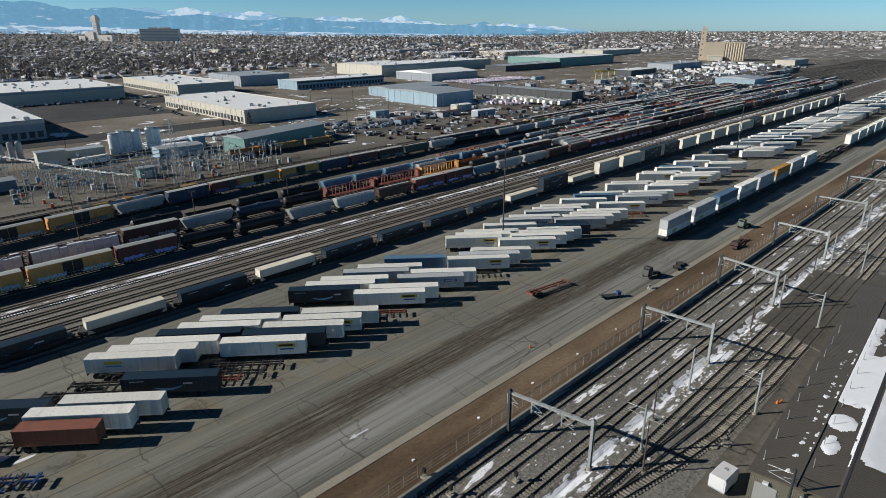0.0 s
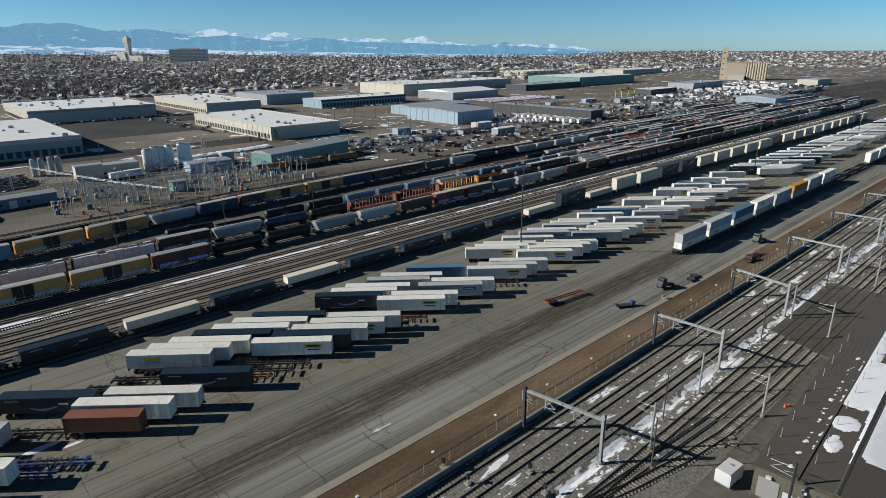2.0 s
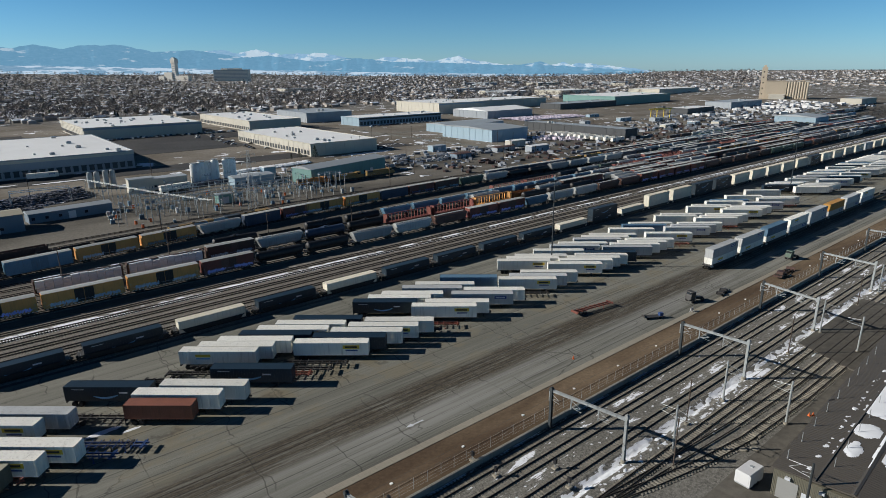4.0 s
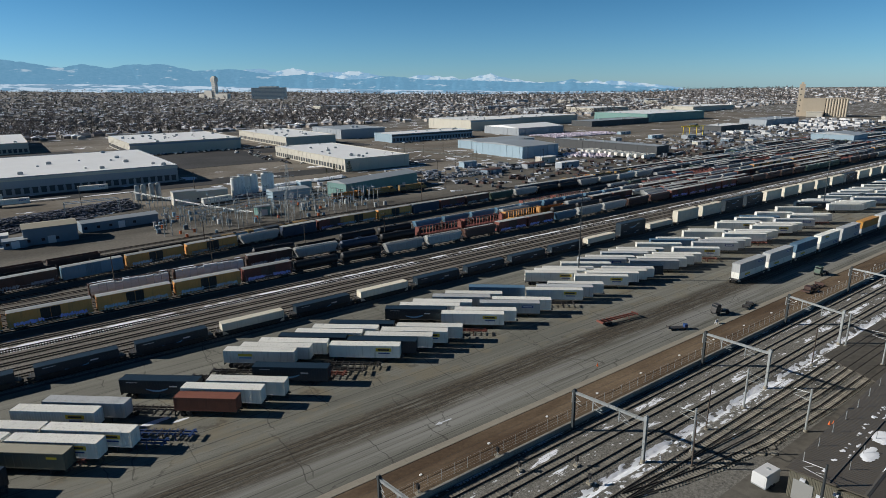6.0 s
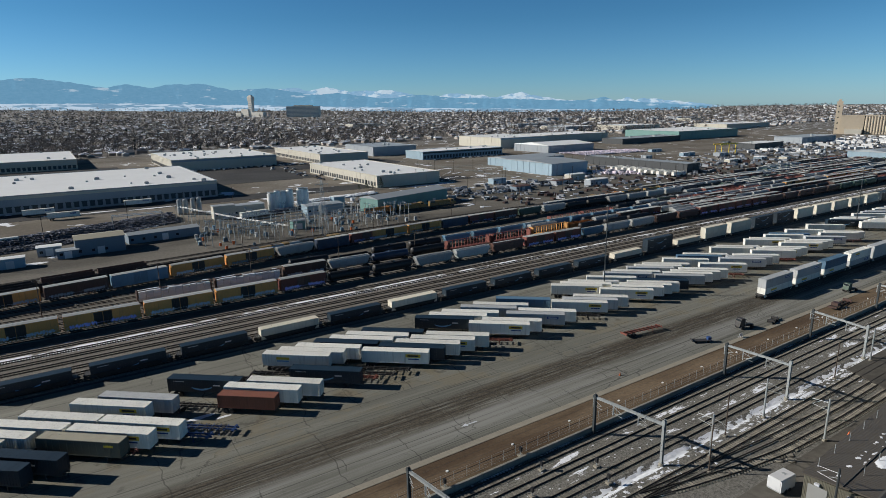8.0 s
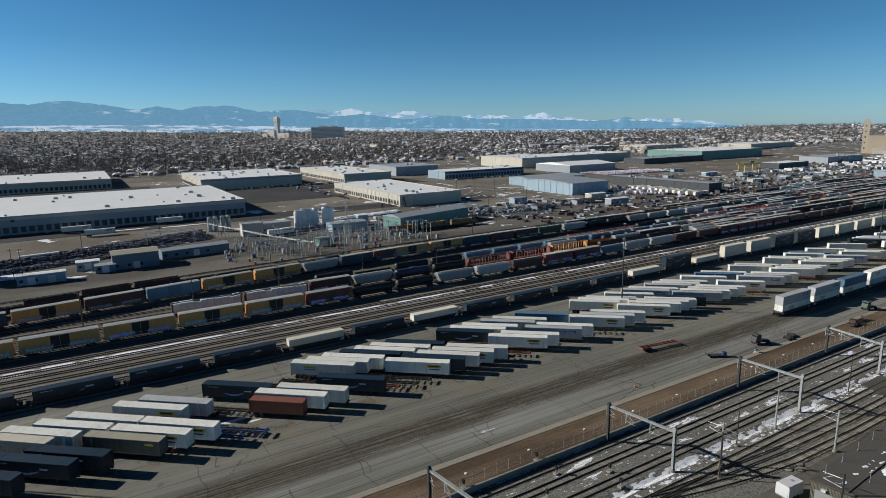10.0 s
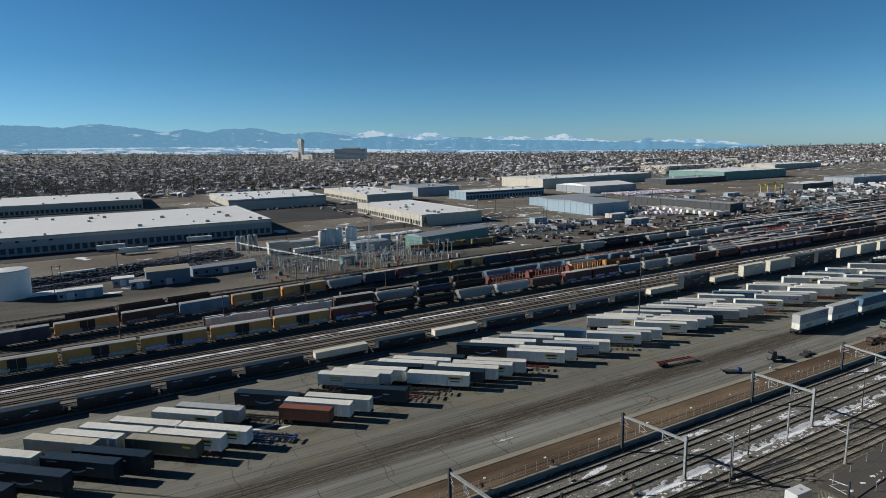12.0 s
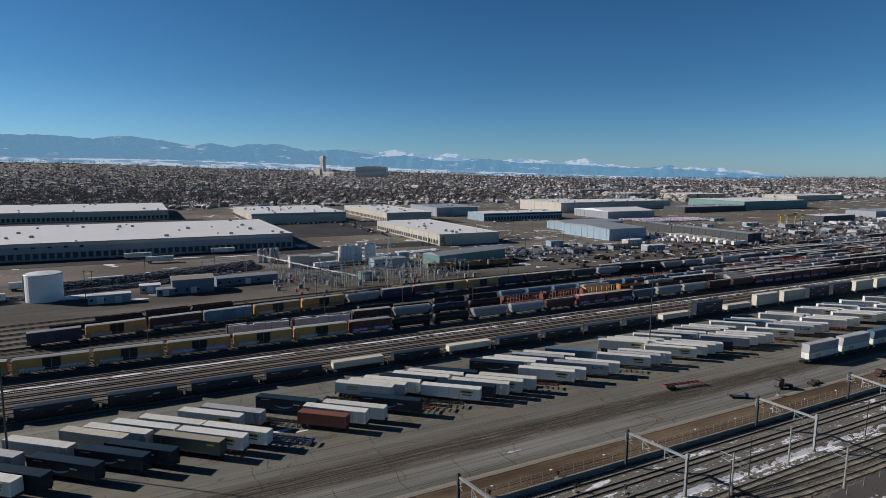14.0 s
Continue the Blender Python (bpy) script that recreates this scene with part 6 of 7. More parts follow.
# substation: pipe bridge, buses, posts and equipment
t = root("pipe_bridge", "long white pipe bridge on slim steel posts", "pipe bridge")
pts = [Vector((53, 348, 8.2)), Vector((72, 286, 8.2)), Vector((84, 258, 8.0))]
for p, q in zip(pts, pts[1:]):
    g = Geo()
    for dx, r in ((-0.9, 0.07), (0, 0.05), (0.8, 0.07)):
        g.cyl(p + Vector((dx, 0, 0)), q + Vector((dx, 0, 0)), r, n=8)
    part("pipe_run", g, "galv", t)
for p, q, n in ((pts[0], pts[1], 8), (pts[1], pts[2], 4)):
    for i in range(n):
        c = p.lerp(q, i / n)
        part("post", Geo().box(c.x - 1.2, c.x - 1.0, c.y - 0.1, c.y + 0.1, -0.2, 8.0).box(c.x + 1.0, c.x + 1.2, c.y - 0.1, c.y + 0.1, -0.2, 8.0).box(c.x - 1.3, c.x + 1.3, c.y - 0.12, c.y + 0.12, 7.7, 7.95), "galv", t)
t = root("pipe_bridge", "slim white pipe frame over a track", "pipe bridge")
for y in (331, 336):
    for x in (20, 44):
        part("post", Geo().box(x - 0.12, x + 0.12, y + 8 - 0.12, y + 8 + 0.12, -0.2, 7.2), "galv", t)
    part("pipe_run", Geo().cyl((20, y + 8, 7.2), (44, y + 8, 7.2), 0.2, n=8), "tank_white", t)
r3 = random.Random(11)


def equipment(x, y):
    k = r3.random()
    if k < 0.62:
        t = root("switch_post", "slim steel substation post with insulators", "substation post", "substation equipment")
        h = r3.uniform(4, 9.5)
        part("post", Geo().box(-0.12, 0.12, -0.12, 0.12, 0, h), "galv", t)
        part("cross_beam", Geo().box(-1.6, 1.6, -0.1, 0.1, h - 0.2, h), "galv", t)
        for dx in (-1.4, 0, 1.4):
            part("insulator", Geo().lathe([(h, 0.08), (h + 0.2, 0.16), (h + 0.4, 0.08), (h + 0.6, 0.16), (h + 0.9, 0.05)], 8, "z", 0, (dx, 0, 0)), "substation_blue", t)
    elif k < 0.84:
        t = root("transformer", "blue-grey electrical transformer with bushings", "transformer", "substation equipment")
        s = r3.uniform(0.5, 0.95)
        part("tank", ribbed_block(s, s * 0.7, 2.2 * s, [-s + 0.12 + i * (2 * s - 0.24) / 6 for i in range(7)], [], 0.04, 0.28), "substation_blue", t)
        for dx in (-0.6 * s, 0, 0.6 * s):
            part("bushing", Geo().lathe([(2.2 * s, 0.12), (2.4 * s, 0.2), (2.6 * s, 0.1), (3.2 * s, 0.05)], 8, "z", 0, (dx, 0, 0)), "galv", t)
        part("plinth", Geo().box(-s - 0.3, s + 0.3, -s, s, 0, 0.3), "concrete", t)
    elif k < 0.94:
        t = root("switch_cabinet", "pale metal switch cabinet", "cabinet", "substation equipment")
        s = r3.uniform(0.5, 1.0)
        part("body", Geo().box(-s, s, -0.6, 0.6, 0.15, 2.3), r3.choice(("substation_blue", "galv", "truck_white")), t)
        part("door", Geo().box(-s + 0.1, -0.05, -0.64, -0.6, 0.3, 2.1), "galv", t)
        part("plinth", Geo().box(-s - 0.1, s + 0.1, -0.7, 0.7, 0, 0.15), "concrete", t)
    else:
        t = root("steel_drum", "orange-red steel barrel in the substation", "barrel", "substation equipment")
        part("drum", Geo().lathe([(0, 0.55), (0.5, 0.6), (1.0, 0.55), (1.6, 0.55)], 12, "z"), "cone", t)
        part("lid", Geo().cyl((0, 0, 1.6), (0, 0, 1.68), 0.5, n=12), "galv", t)
    t.matrix_basis = pose(x, y, -0.16, 0, 0, r3.choice((0, 90)))


for i in range(34):
    for j in range(7):
        x, y = 50 + i * 3.3 + r3.uniform(-1, 1), 262 + j * 8.0 + i * 0.25 + r3.uniform(-1.6, 1.6)
        if r3.random() < 0.7:
            equipment(x, y)
for k in range(5):
    y = 266 + 9 * k
    t = root("bus_frame", "slim steel bus frame of the substation", "bus frame", "bus frames")
    for i in range(6):
        x = 62 + i * 14
        part("post", Geo().box(x - 0.14, x + 0.14, y - 0.14, y + 0.14, -0.2, 8.4), "galv", t)
    part("bus_bar", Geo().box(62, 132, y - 0.1, y + 0.1, 8.0, 8.25).cyl((62, y, 6.6), (132, y, 6.6), 0.06, n=6), "galv", t)


def heap(name, label, mat_name, x0, x1, ya, yb, n, seed, size=(1.1, 0.3, 0.22), zmax=2.2, kind="stuff"):
    """A stack of many small blocks that lie at all angles."""
    r = random.Random(seed)
    g = Geo()
    for _ in range(n):
        u = r.random()
        x = x0 + (x1 - x0) * u
        v = r.random()
        y = ya(u) + (yb(u) - ya(u)) * v
        z = zmax * r.random() * math.sin(math.pi * min(max(v, 0.05), 0.95)) - 0.1
        a, sx, sy, sz = r.uniform(0, 3.14), *(s * r.uniform(0.6, 1.3) for s in size)
        c, s = math.cos(a), math.sin(a)
        g.add([(x + c * px * sx - s * py * sy, y + s * px * sx + c * py * sy, z + pz * sz) for pz in (0, 1) for px, py in ((-1, -1), (1, -1), (1, 1), (-1, 1))],
              [(4, 5, 6, 7), (0, 1, 5, 4), (1, 2, 6, 5), (2, 3, 7, 6), (3, 0, 4, 7)])
    return solid(name, g, mat_name, label, "pile", kind=kind)


heap("tie_pile", "long dark pile of railway ties dusted with snow", "scrap", -60, 52, lambda u: 310 + 34 * u, lambda u: 325 + 48 * u, 9000, 3, zmax=3.6)
heap("tie_pile", "low rows of stacked ties with snow", "scrap", -70, 30, lambda u: 300 + 26 * u, lambda u: 306 + 30 * u, 2600, 23, zmax=1.6)
heap("snow_heap", "thin old snow between the tie piles", "snow", -60, 40, lambda u: 306 + 34 * u, lambda u: 312 + 34 * u, 260, 24, (1.5, 0.8, 0.2), 0.15)
heap("tie_pile", "dark pile of stacked ties and scrap", "scrap", 86, 150, lambda u: 334 + 6 * u, lambda u: 341 + 8 * u, 1800, 4)
heap("snow_heap", "ploughed snow along the lot", "snow", 128, 190, lambda u: 366 + 8 * u, lambda u: 371 + 12 * u, 500, 5, (1.6, 1.2, 0.5), 0.6)
heap("snow_heap", "ploughed snow beside the white tank", "snow", -46, -22, lambda u: 296, lambda u: 300, 200, 6, (1.6, 1.2, 0.4), 0.3)
heap("bales", "field of white wrapped bales in a storage yard", "pink_bales", 535, 640, lambda u: 500 - 12 * u, lambda u: 545 - 20 * u, 1500, 8, (1.2, 0.9, 1.1), 1.2)
heap("scrap_field", "parked machinery and material in the works yard", "vehicles", 420, 640, lambda u: 300 + 10 * u, lambda u: 420 - 40 * u, 170, 9, (2.6, 1.2, 1.8), 0.2)
heap("scrap_field", "parked machinery beyond the freight yard", "vehicles", 640, 1150, lambda u: 300, lambda u: 420 + 80 * u, 420, 10, (2.6, 1.2, 1.6), 0.3)
heap("parked_trailers", "white trailers and machinery standing far off", "truck_white", 700, 1150, lambda u: 330, lambda u: 400 + 60 * u, 130, 12, (5.0, 1.3, 2.6), 0.3)
heap("scrap_field", "parked cars and material beside the tracks", "vehicles", 160, 330, lambda u: 318 + 10 * u, lambda u: 360, 160, 14, (2.2, 0.9, 1.5), 0.1)

for x, y, rx, ry, z, sd in ((15, 112.5, 3.4, 0.7, 0.01, 21.0), (18, 110.4, 2.6, 0.5, 0.01, 22.0), (-42, 303, 9, 5, -0.16, 1.0), (-42, 341, 10, 3, -0.16, 2.0), (-14, 284, 5, 3, -0.16, 3.0), (-6, 292.5, 4, 3, -0.16, 4.0), (18, 413, 12, 2.2, -0.24, 5.0), (-4, 415, 10, 2.0, -0.24, 6.0), (-11, 350, 8, 4, -0.35, 7.0), (2, 360, 12, 3, -0.35, 8.0), (48, 408, 15, 2.5, -0.24, 9.0),
                             (145, 414, 16, 5, -0.24, 10.0), (153, 378, 20, 5, -0.35, 11.0), (138, 363, 15, 4, -0.35, 12.0), (104, 446, 6, 12, -0.35, 13.0), (250, 392, 26, 4, -0.35, 14.0), (300, 372, 30, 4, -0.35, 15.0)):
    snow_patch("ground_snow", x - 1.3 * rx, x + 1.3 * rx, y - 1.3 * ry, y + 1.3 * ry, lambda x, y, z=z: z - 0.02, 0.45, lambda x, y, c=(x, y, rx, ry): 0.3 - 0.5 * ((x - c[0]) / c[2]) ** 2 - 0.5 * ((y - c[1]) / c[3]) ** 2, sd * 7.7, "ragged patch of old snow on bare ground", 0.14, 0.3, 0.42)


def pine(x, y, h, seed):
    t = root("pine_tree", "dark green bushy pine beside the hall", "tree", "pines by the hall")
    t.location = (x, y, -0.35)
    r = random.Random(seed)
    part("trunk", Geo().cyl((0, 0, 0), (0, 0, h * 0.9), 0.2, 0.05, n=7), "wood_pole", t)
    g = Geo()
    for _ in range(420):
        f = r.random() ** 0.8
        a, rad = r.uniform(0, 6.283), h * 0.3 * (1.05 - f) * r.uniform(0.45, 1.0)
        c = Vector((rad * math.cos(a), rad * math.sin(a), h * (0.1 + 0.88 * f)))
        w = h * r.uniform(0.03, 0.075)
        g.add([c + Vector((r.uniform(-w, w), r.uniform(-w, w), r.uniform(-w, w) * 0.7)) for _ in range(3)], [(0, 1, 2)])
    part("crown", g, "conifer", t)


for i, (x, y, h) in enumerate(((195, 400, 7.0), (199.5, 399.5, 5.5), (206.5, 398.5, 8.5), (189, 401, 4.5))):
    pine(x, y, h, i)

# box trailers about the yards
TRAILER = trailer_maker("road_trailer", "white road trailer standing in the yard", "white_box", "navy", ribs=6)
for x, y, a in ((-12, 420, 3), (42, 424, -2), (-28, 330, 8), (-62, 331, 6), (-75, 300, 10), (0, 398, 0), (90, 332, 12)):
    place("roadtrailer", TRAILER, pose(x, y, -0.2, 0, 0, a))
for i in range(11):
    place("roadtrailer", TRAILER, pose(436 + rnd.uniform(-2, 2), 303 + i * 6.4, -0.3, 0, 0, 0))
CAR = {}


def car_maker(mat_name, label):
    def make():
        t = root("parked_car", label, "car", "parked cars")
        part("body", Geo().prism([(-2.2, 0.35), (-2.25, 0.9), (-1.3, 1.0), (-0.9, 1.5), (0.7, 1.5), (1.3, 1.0), (2.2, 0.85), (2.25, 0.35)], -0.9, 0.9, "y"), mat_name, t)
        part("window_glass", Geo().prism([(-1.1, 1.02), (-0.82, 1.44), (0.62, 1.44), (1.12, 1.02)], -0.91, 0.91, "y"), "glass", t)
        for x in (-1.4, 1.4):
            for y in (-0.85, 0.85):
                part("wheel", Geo().cyl((x, y - 0.1, 0.33), (x, y + 0.1, 0.33), 0.33, n=10), "rubber", t)
        return t
    return make


CARKIND = [("cw", car_maker("truck_white", "white parked car on a lot")), ("cd", car_maker("chassis_dark", "dark parked car on a lot")), ("cg", car_maker("galv", "silver parked car on a lot")), ("cb", car_maker("car_navy", "dark blue parked car on a lot"))]
for i in range(46):
    for y in (626, 632):
        if rnd.random() < 0.55:
            k, mk = rnd.choice(CARKIND)
            place(k, mk, pose(104 + i * 3.0, y, -0.24, 0, 0, 90 + rnd.uniform(-3, 3)))
for i in range(22):
    k, mk = rnd.choice(CARKIND)
    place(k, mk, pose(186 + rnd.uniform(0, 18), 470 + i * 6.5, -0.3, 0, 0, rnd.choice((0, 90))))
for i in range(18):
    k, mk = rnd.choice(CARKIND)
    place(k, mk, pose(205 + i * 5.2 + rnd.uniform(-1, 1), 330 + rnd.uniform(-8, 8), -0.2, 0, 0, rnd.uniform(0, 180)))
for i in range(26):
    k, mk = rnd.choice(CARKIND)
    place(k, mk, pose(365 + i * 4.2, 572 + rnd.uniform(-3, 3), -0.3, 0, 0, 90))

# small works buildings, stacks and poles on the open ground
r7 = random.Random(31)
for i in range(18):
    x, y, a = r7.uniform(270, 640), r7.uniform(300, 480), r7.uniform(4, 11)
    if not (350 < x < 500 and y > 300) and not (x < 300 and y > 380):
        shed(x, x + 2 * a, y, y + r7.uniform(5, 9), r7.uniform(3, 5), "small low works building on open ground", r7.choice(("wall_shed", "wall_cream", "wall_blue", "wall_grey")), r7.choice(("roof_grey", "roof_white", "car_brown")), 0.5)
for i in range(26):
    wood_pole(r7.uniform(230, 640), r7.uniform(262, 500), 11)
heap("stored_material", "white and grey stacks of stored material", "pink_bales", 405, 455, lambda u: 330, lambda u: 372, 110, 41, (2.2, 0.9, 1.6), 0.3)
heap("scrap_field", "scattered machinery on open ground", "vehicles", 230, 470, lambda u: 268 + 20 * u, lambda u: 330 + 60 * u, 130, 42, (1.9, 0.8, 1.3), 0.1)
heap("scrap_field", "rusty machinery and stacks beside the yard", "car_brown", 230, 640, lambda u: 266 + 30 * u, lambda u: 300 + 60 * u, 110, 43, (2.2, 0.8, 1.4), 0.1)
heap("snow_heap", "thin snow remnants on open ground", "snow", 210, 640, lambda u: 266, lambda u: 470, 420, 44, (2.6, 0.9, 0.12), 0.02)
for x0, x1, y0, y1 in ((200, 700, 340, 346), (330, 337, 264, 560), (500, 507, 300, 560), (205, 700, 494, 500)):
    solid("works_road", Geo().box(x0, x1, y0, y1, -0.34, -0.27), "asphalt", "grey worn works road on open ground", "road", kind="structure")

# yellow yard crane
t = root("gantry_crane", "yellow wide-span gantry crane in the works yard", "crane")
t.location = (662, 400, -0.3)
for x in (-14, 14):
    for y in (-4, 4):
        part("leg", Geo().box(x - 0.35, x + 0.35, y - 0.35, y + 0.35, 0, 12), "yellow_sign", t)
part("girder", Geo().box(-18, 18, -4.4, -3.6, 12, 13.2).box(-18, 18, 3.6, 4.4, 12, 13.2), "yellow_sign", t)
part("trolley", Geo().box(-3, 3, -4, 4, 14, 15.5), "dark_steel", t)

# ---- landmarks ----
t = root("grain_elevator", "tan concrete grain elevator with tall head house", "grain elevator")
t.matrix_basis = pose(1234, 495, -0.35, 0, 0, -67)
part("silos", Geo().box(-30, 6, -9.5, 9.5, 0, 32), "concrete_tower", t)
g = Geo().box(7.5, 42, -8.4, 8.4, 0, 31)
for i in range(8):
    for y in (-8.2, 8.2):
        g.cyl((9.7 + i * 4.3, y, 0), (9.7 + i * 4.3, y, 31), 2.2, n=14)
part("silos", g, "concrete_tower", t)
part("gallery", Geo().box(-30.4, 42.4, -9.9, 9.9, 32, 33.2), "concrete_tower", t)
# dark filler block that paints the shade of the gap between the silos
part("stair_shaft", Geo().box(6, 7.5, -8, 8, 0, 32), "dock_dark", t)
part("head_house", Geo().box(-38.5, -29, -5, 8, 0, 58).box(-36, -31.5, -2, 4, 58, 61.5), "concrete_tower", t)
for z in (8, 18, 28, 38, 48):
    part("window", Geo().box(-35.5, -33.5, -5.1, -5.0, z, z + 2.5), "glass", t)
part("loading_shed", Geo().box(-22, 4, -20, -10.4, 0, 8).prism([(-20.4, 8), (-15, 9.4), (-10.2, 8)], -22.5, 4.5), "wall_cream", t)
t = root("office_tower", "pale concrete hospital tower on the skyline", "tower")
t.matrix_basis = pose(989, 3400, -0.35, 0, 0, -58)
part("shaft", Geo().box(-11, 11, -11, 11, 0, 124), "office_pale", t)
part("crown", Geo().box(-14, 14, -14, 14, 100, 120).box(-7, 7, -7, 7, 124, 129), "office_pale", t)
part("wing", Geo().box(-60, -11, -16, 16, 0, 55).box(-95, -60, -20, 20, 0, 36).box(11, 90, -14, 14, 0, 38), "office_pale", t)
for i in range(8):
    part("window_band", Geo().box(-9, 9, -11.4, -11, 12 + i * 10, 15 + i * 10), "roof_grey", t)
t = root("office_block", "broad tan office block on the skyline", "office building")
t.matrix_basis = pose(1205, 3180, -0.35, 0, 0, -34)
part("wall", Geo().box(-88, 88, -22, 22, 0, 66), "office", t)
part("penthouse", Geo().box(-50, 50, -12, 12, 66, 72), "office", t)
for i in range(9):
    part("window_band", Geo().box(-86, 86, -22.6, -22, 5 + i * 6.8, 7.6 + i * 6.8), "roof_grey", t)
t = root("water_tower", "pale water tower on the far skyline", "water tower")
t.location = (3350, 1520, -6)
part("bowl", Geo().lathe([(30, 2), (33, 6), (38, 8), (43, 6), (45, 1)], 16, "z"), "tank_white", t)
part("stem", Geo().cyl((0, 0, -32), (0, 0, 32), 2.2, n=10), "tank_white", t)

# ---- town: houses, bare trees, far hills ----
g = Geo()
na, nd = 90, 40
for i in range(na + 1):
    for j in range(nd + 1):
        az, d = radians(-10 + 140 * i / na), 880 + 4050 * (j / nd) ** 1.5
        x, y = d * math.cos(az), d * math.sin(az)
        g.v.append((x, y, land(x, y) + 0.1 if y > 820 or d > 1500 else -0.6))
for i in range(na):
    for j in range(nd):
        k = i * (nd + 1) + j
        g.f.append((k, k + nd + 1, k + nd + 2, k + 1))
        g.m.append(0)
solid("town_land", g, "town_ground", "far lawns and streets with thin snow", "ground", kind="structure")
r5 = random.Random(21)
hg, tg, cg = Geo(), Geo(), Geo()


def house(x, y, z):
    a, b, h = r5.uniform(4.5, 7), r5.uniform(3.6, 5), r5.uniform(2.4, 4.2)
    q = r5.choice((0, 1))
    if q:
        a, b = b, a
    p = r5.uniform(1.4, 2.6)
    hg.box(x - a, x + a, y - b, y + b, z - 0.5, z + h, 0)
    if a >= b:
        hg.prism([(y - b - 0.5, z + h), (y, z + h + p), (y + b + 0.5, z + h)], x - a - 0.4, x + a + 0.4, "x", 1)
    else:
        hg.prism([(x - a - 0.5, z + h), (x, z + h + p), (x + a + 0.5, z + h)], y - b - 0.4, y + b + 0.4, "y", 1)


def bare_tree(x, y, z, h):
    """Trunk, and a ragged crown of thin twig blades."""
    s = h * 0.045 * 0.5
    tg.add([(x - s, y, z), (x + s, y, z), (x, y + s, z + h * 0.55)], [(0, 1, 2)])
    n = 58
    for _ in range(n):
        a, e, d = r5.uniform(0, 6.283), r5.uniform(-0.3, 1.45), h * 0.42 * r5.random() ** 0.5
        c = (x + d * math.cos(a) * math.cos(e), y + d * math.sin(a) * math.cos(e), z + h * 0.58 + d * math.sin(e) * 1.1)
        w = h * r5.uniform(0.035, 0.1)
        q = [(c[0] + r5.uniform(-w, w), c[1] + r5.uniform(-w, w), c[2] + r5.uniform(-w, w) * 1.3) for _ in range(3)]
        tg.add(q, [(0, 1, 2)])


def conifer(x, y, z, h):
    for k in range(7):
        f = k / 7
        r = h * 0.23 * (1 - f) + 0.2
        for _ in range(5):
            a = r5.uniform(0, 6.283)
            c, s = math.cos(a), math.sin(a)
            zz = z + h * (0.1 + 0.88 * f)
            cg.add([(x - s * r * 0.5, y + c * r * 0.5, zz), (x + s * r * 0.5 + c * r, y - c * r * 0.5 + s * r, zz - h * 0.07), (x, y, zz + h * 0.2)], [(0, 1, 2)])


def in_town(x, y):
    d, az = math.hypot(x, y), math.degrees(math.atan2(y, x))
    if y < 905 - 0.0 * x and not (x > 640 and y > 790 + 0.0 * x):
        return False
    return az > 14 and abs(math.hypot(x - 1205, y - 3180)) > 130 and not (64.5 < az < 74 and 2500 < d < 3400 and (x * 7) % 3 > 1)


n_house = n_tree = 0
for k in range(19000):
    az, d = radians(r5.uniform(24, 112)), 900 + 3680 * r5.random() ** 1.2
    x, y = d * math.cos(az), d * math.sin(az)
    if not in_town(x, y):
        continue
    dense = 0.5 + 0.5 * noise.noise(Vector((x * 0.0025, y * 0.0025, 3)))
    z = land(x, y)
    if k % 3 == 0:
        house(x, y, z)
    else:
        far = 1 + max(0, (d - 1800) / 2600)
        if r5.random() < 0.06:
            conifer(x, y, z, r5.uniform(7, 13) * far ** 0.4)
        elif r5.random() < 0.35 + 0.8 * dense:
            bare_tree(x, y, z, r5.uniform(9, 16) * far ** 0.5)
for _ in range(700):  # thick belt in front of the town
    az = radians(r5.uniform(56, 112))
    d = r5.uniform(900, 1500)
    x, y = d * math.cos(az), d * math.sin(az)
    if in_town(x, y):
        bare_tree(x, y, land(x, y), r5.uniform(10, 18))
for _ in range(5200):  # shallow hills to the north-east
    az, d = radians(r5.uniform(-2, 32)), r5.uniform(1500, 4600)
    x, y = d * math.cos(az), d * math.sin(az)
    if y > 760 or d > 2000:
        (house if r5.random() < 0.4 else lambda a, b, c: bare_tree(a, b, c, 10))(x, y, land(x, y))
solid("town_houses", hg, ("house_wall", "house_roof"), "many small houses with snowy roofs", "houses", kind="stuff")
solid("bare_trees", tg, "bark", "many leafless grey-brown street trees", "trees", kind="stuff")
solid("conifers", cg, "conifer", "scattered dark green conifers", "trees", kind="stuff")

# ---- mountains along the horizon ----
FOOTHILLS = ((10, -0.9), (29.6, -0.65), (37.4, -0.06), (40.9, 0.24), (41.6, 0.52), (42.6, 0.38), (44.5, 0.23), (50, 0.5), (55.4, 0.64), (57, 0.85), (59.1, 1.0), (60.7, 0.74), (62.3, 0.71), (66, 1.22), (68.1, 1.07),
             (72.1, 1.68), (75.2, 1.52), (77.5, 2.06), (80.4, 2.0), (81.5, 1.72), (83.5, 2.04), (84.9, 1.74), (88.4, 2.3), (90.4, 2.48), (92.5, 2.15), (95.3, 2.35), (101, 2.2), (106, 2.7), (114, 2.3))
SNOW_RANGE = ((30, -0.6), (32, -0.39), (34.2, -0.07), (38.3, 0.4), (39, 0.22), (39.7, 0.43), (41, 0.2), (45, 0.29), (48.3, 0.8), (49.1, 1.11), (50.1, 0.93), (51.4, 0.62), (52.8, 0.85), (55.6, 1.04), (57, 0.83), (59.1, 0.97), (61.2, 1.42), (64.9, 1.33), (67, 1.72), (68.5, 1.43), (70.1, 1.71), (74, 1.2))
VALLEY = ((10, -0.9), (43, -0.55), (58, -0.24), (69, 0.1), (84, 0.5), (95, 0.57), (114, 0.6))


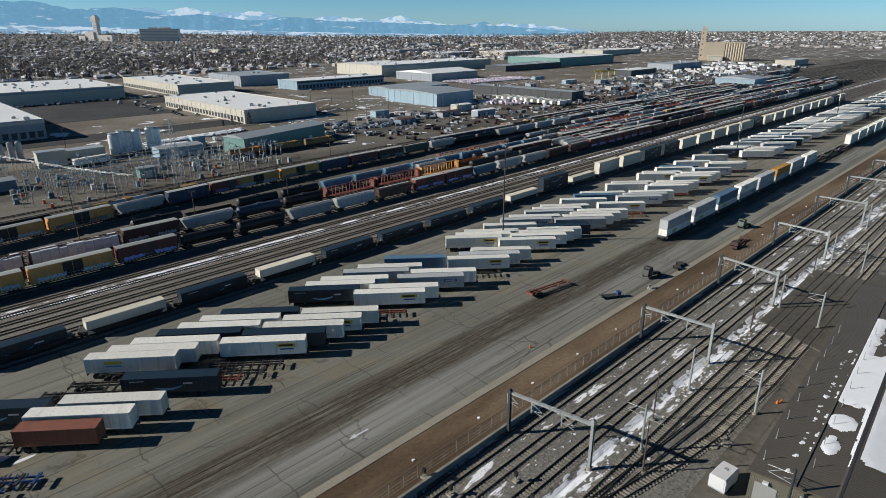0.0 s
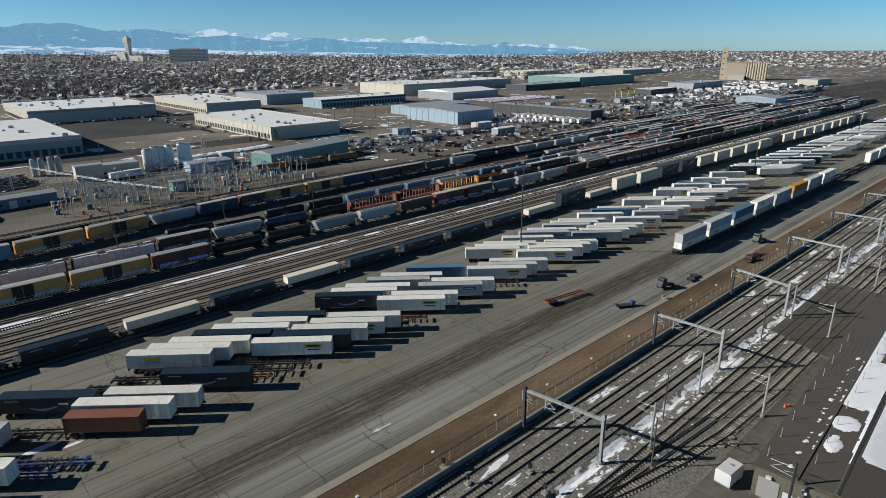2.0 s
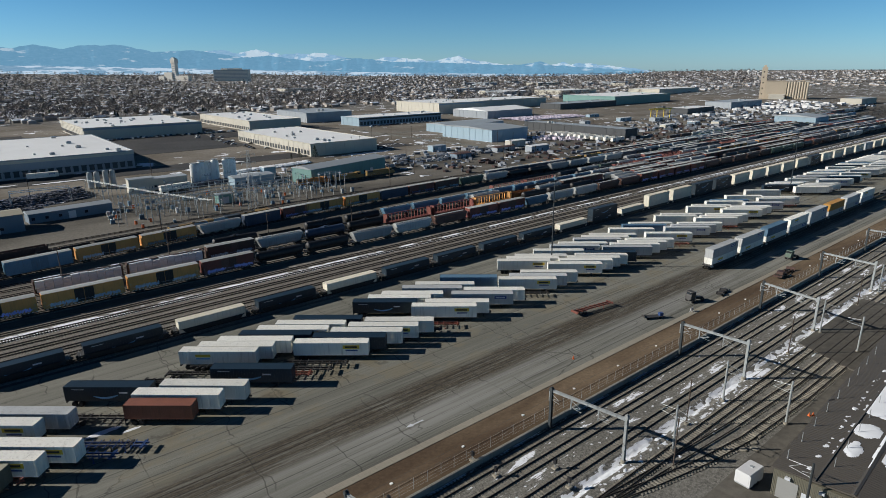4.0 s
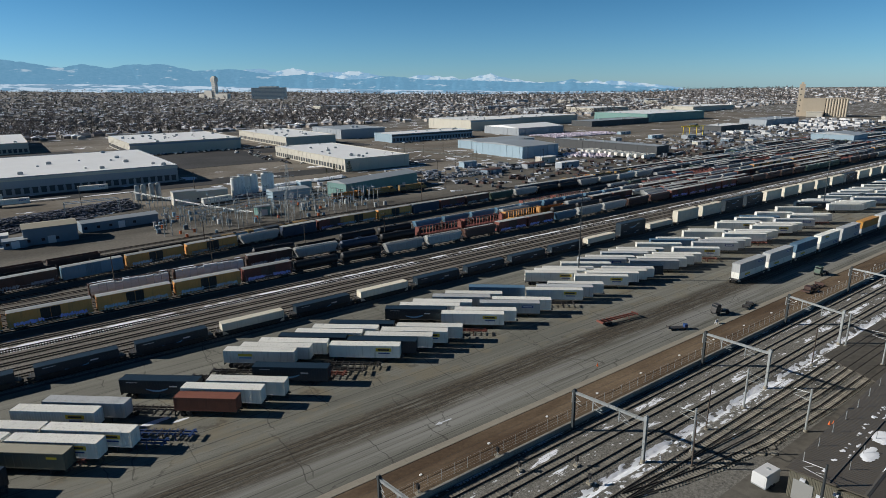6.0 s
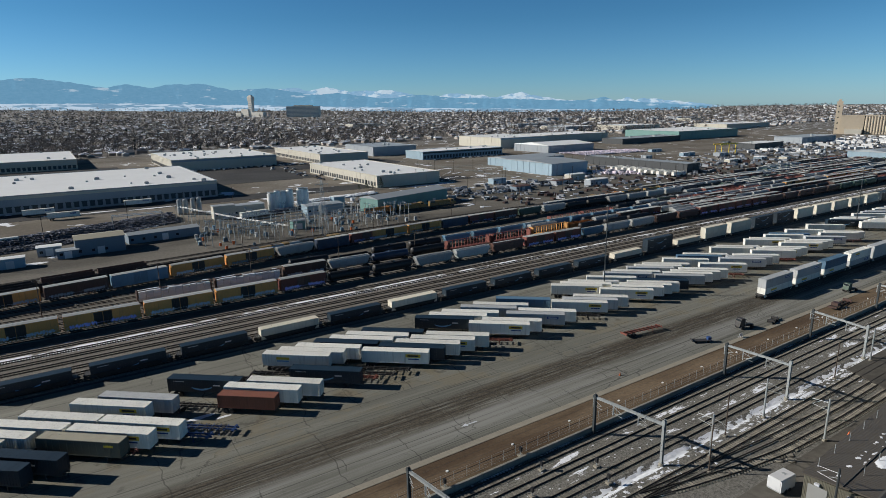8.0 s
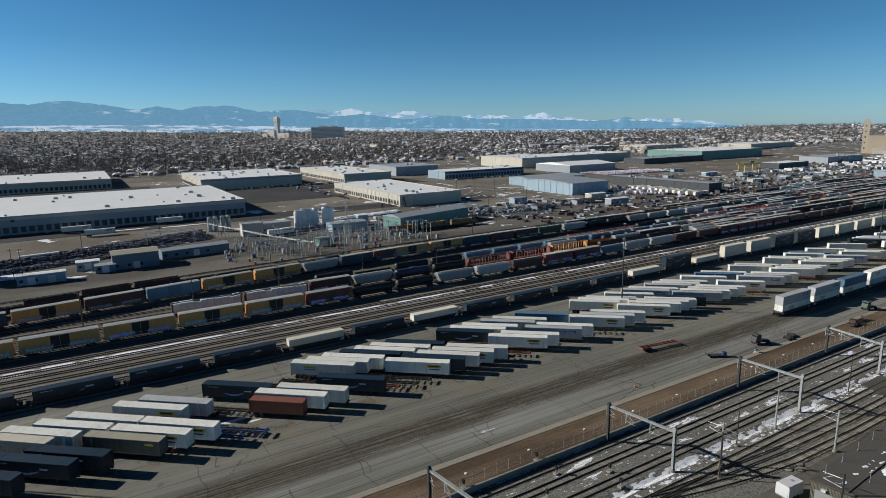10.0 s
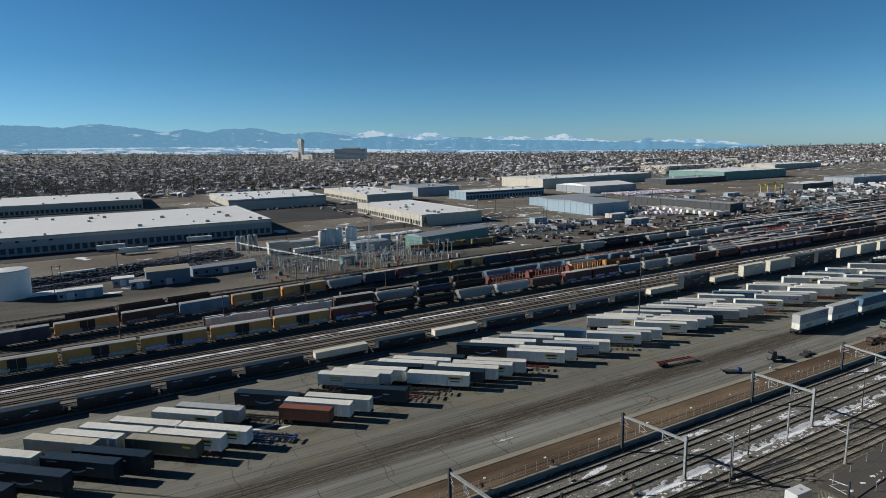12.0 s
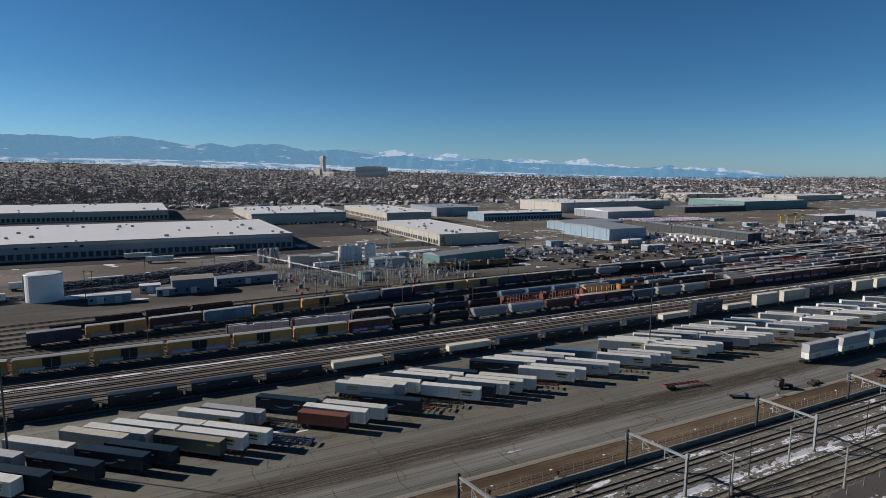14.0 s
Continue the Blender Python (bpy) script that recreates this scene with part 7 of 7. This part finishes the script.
def mountains(name, label, ridge, far, rough, mat_name, na, base):
    """A range along the horizon: rows from its foot up to a rugged crest, folded into spurs."""
    lo, hi = ridge[0][0], ridge[-1][0]
    g, nr = Geo(), 22
    for i in range(na + 1):
        az = lo + (hi - lo) * i / na
        top = float(np.interp(az, *zip(*ridge))) + rough * noise.fractal(Vector((az * 1.3, far, 0)), 0.8, 2.1, 6)
        c, s = math.cos(radians(az)), math.sin(radians(az))
        for j in range(nr + 1):
            f = j / nr
            d = far - 200 * (1 - f) + 150 * (f * (1.25 - f)) * noise.fractal(Vector((az * 0.9, f * 1.6, 7)), 1.0, 2.0, 6)
            g.v.append((-10 + d * c, -14 + d * s, 61 + d * math.tan(radians(base + (top - base) * f))))
    for i in range(na):
        for j in range(nr):
            k = i * (nr + 1) + j
            g.f.append((k, k + nr + 1, k + nr + 2, k + 1))
            g.m.append(0)
    ob = solid(name, g, mat_name, label, "mountains", kind="structure")
    ob.data.polygons.foreach_set("use_smooth", [True] * len(ob.data.polygons))
    return ob


def far_mat(name, haze_rock_a, haze_rock_b, snow, cover, stretch, glow):
    """Distant slopes as seen through miles of air: rock with fields of snow, the pale blue haze painted into its
    colour.
    """
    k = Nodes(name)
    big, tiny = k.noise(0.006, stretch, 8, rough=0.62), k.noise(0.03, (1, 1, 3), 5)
    rock = k.mix(k.step(tiny, 0.3, 0.7), haze_rock_a, haze_rock_b)
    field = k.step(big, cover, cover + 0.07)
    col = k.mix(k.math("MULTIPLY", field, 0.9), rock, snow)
    # emission carries the painted haze tone; the surface itself hardly reflects
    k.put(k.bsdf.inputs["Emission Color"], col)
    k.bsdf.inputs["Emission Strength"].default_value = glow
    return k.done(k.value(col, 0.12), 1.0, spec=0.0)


# rock and snow tones below already include the blue of the haze
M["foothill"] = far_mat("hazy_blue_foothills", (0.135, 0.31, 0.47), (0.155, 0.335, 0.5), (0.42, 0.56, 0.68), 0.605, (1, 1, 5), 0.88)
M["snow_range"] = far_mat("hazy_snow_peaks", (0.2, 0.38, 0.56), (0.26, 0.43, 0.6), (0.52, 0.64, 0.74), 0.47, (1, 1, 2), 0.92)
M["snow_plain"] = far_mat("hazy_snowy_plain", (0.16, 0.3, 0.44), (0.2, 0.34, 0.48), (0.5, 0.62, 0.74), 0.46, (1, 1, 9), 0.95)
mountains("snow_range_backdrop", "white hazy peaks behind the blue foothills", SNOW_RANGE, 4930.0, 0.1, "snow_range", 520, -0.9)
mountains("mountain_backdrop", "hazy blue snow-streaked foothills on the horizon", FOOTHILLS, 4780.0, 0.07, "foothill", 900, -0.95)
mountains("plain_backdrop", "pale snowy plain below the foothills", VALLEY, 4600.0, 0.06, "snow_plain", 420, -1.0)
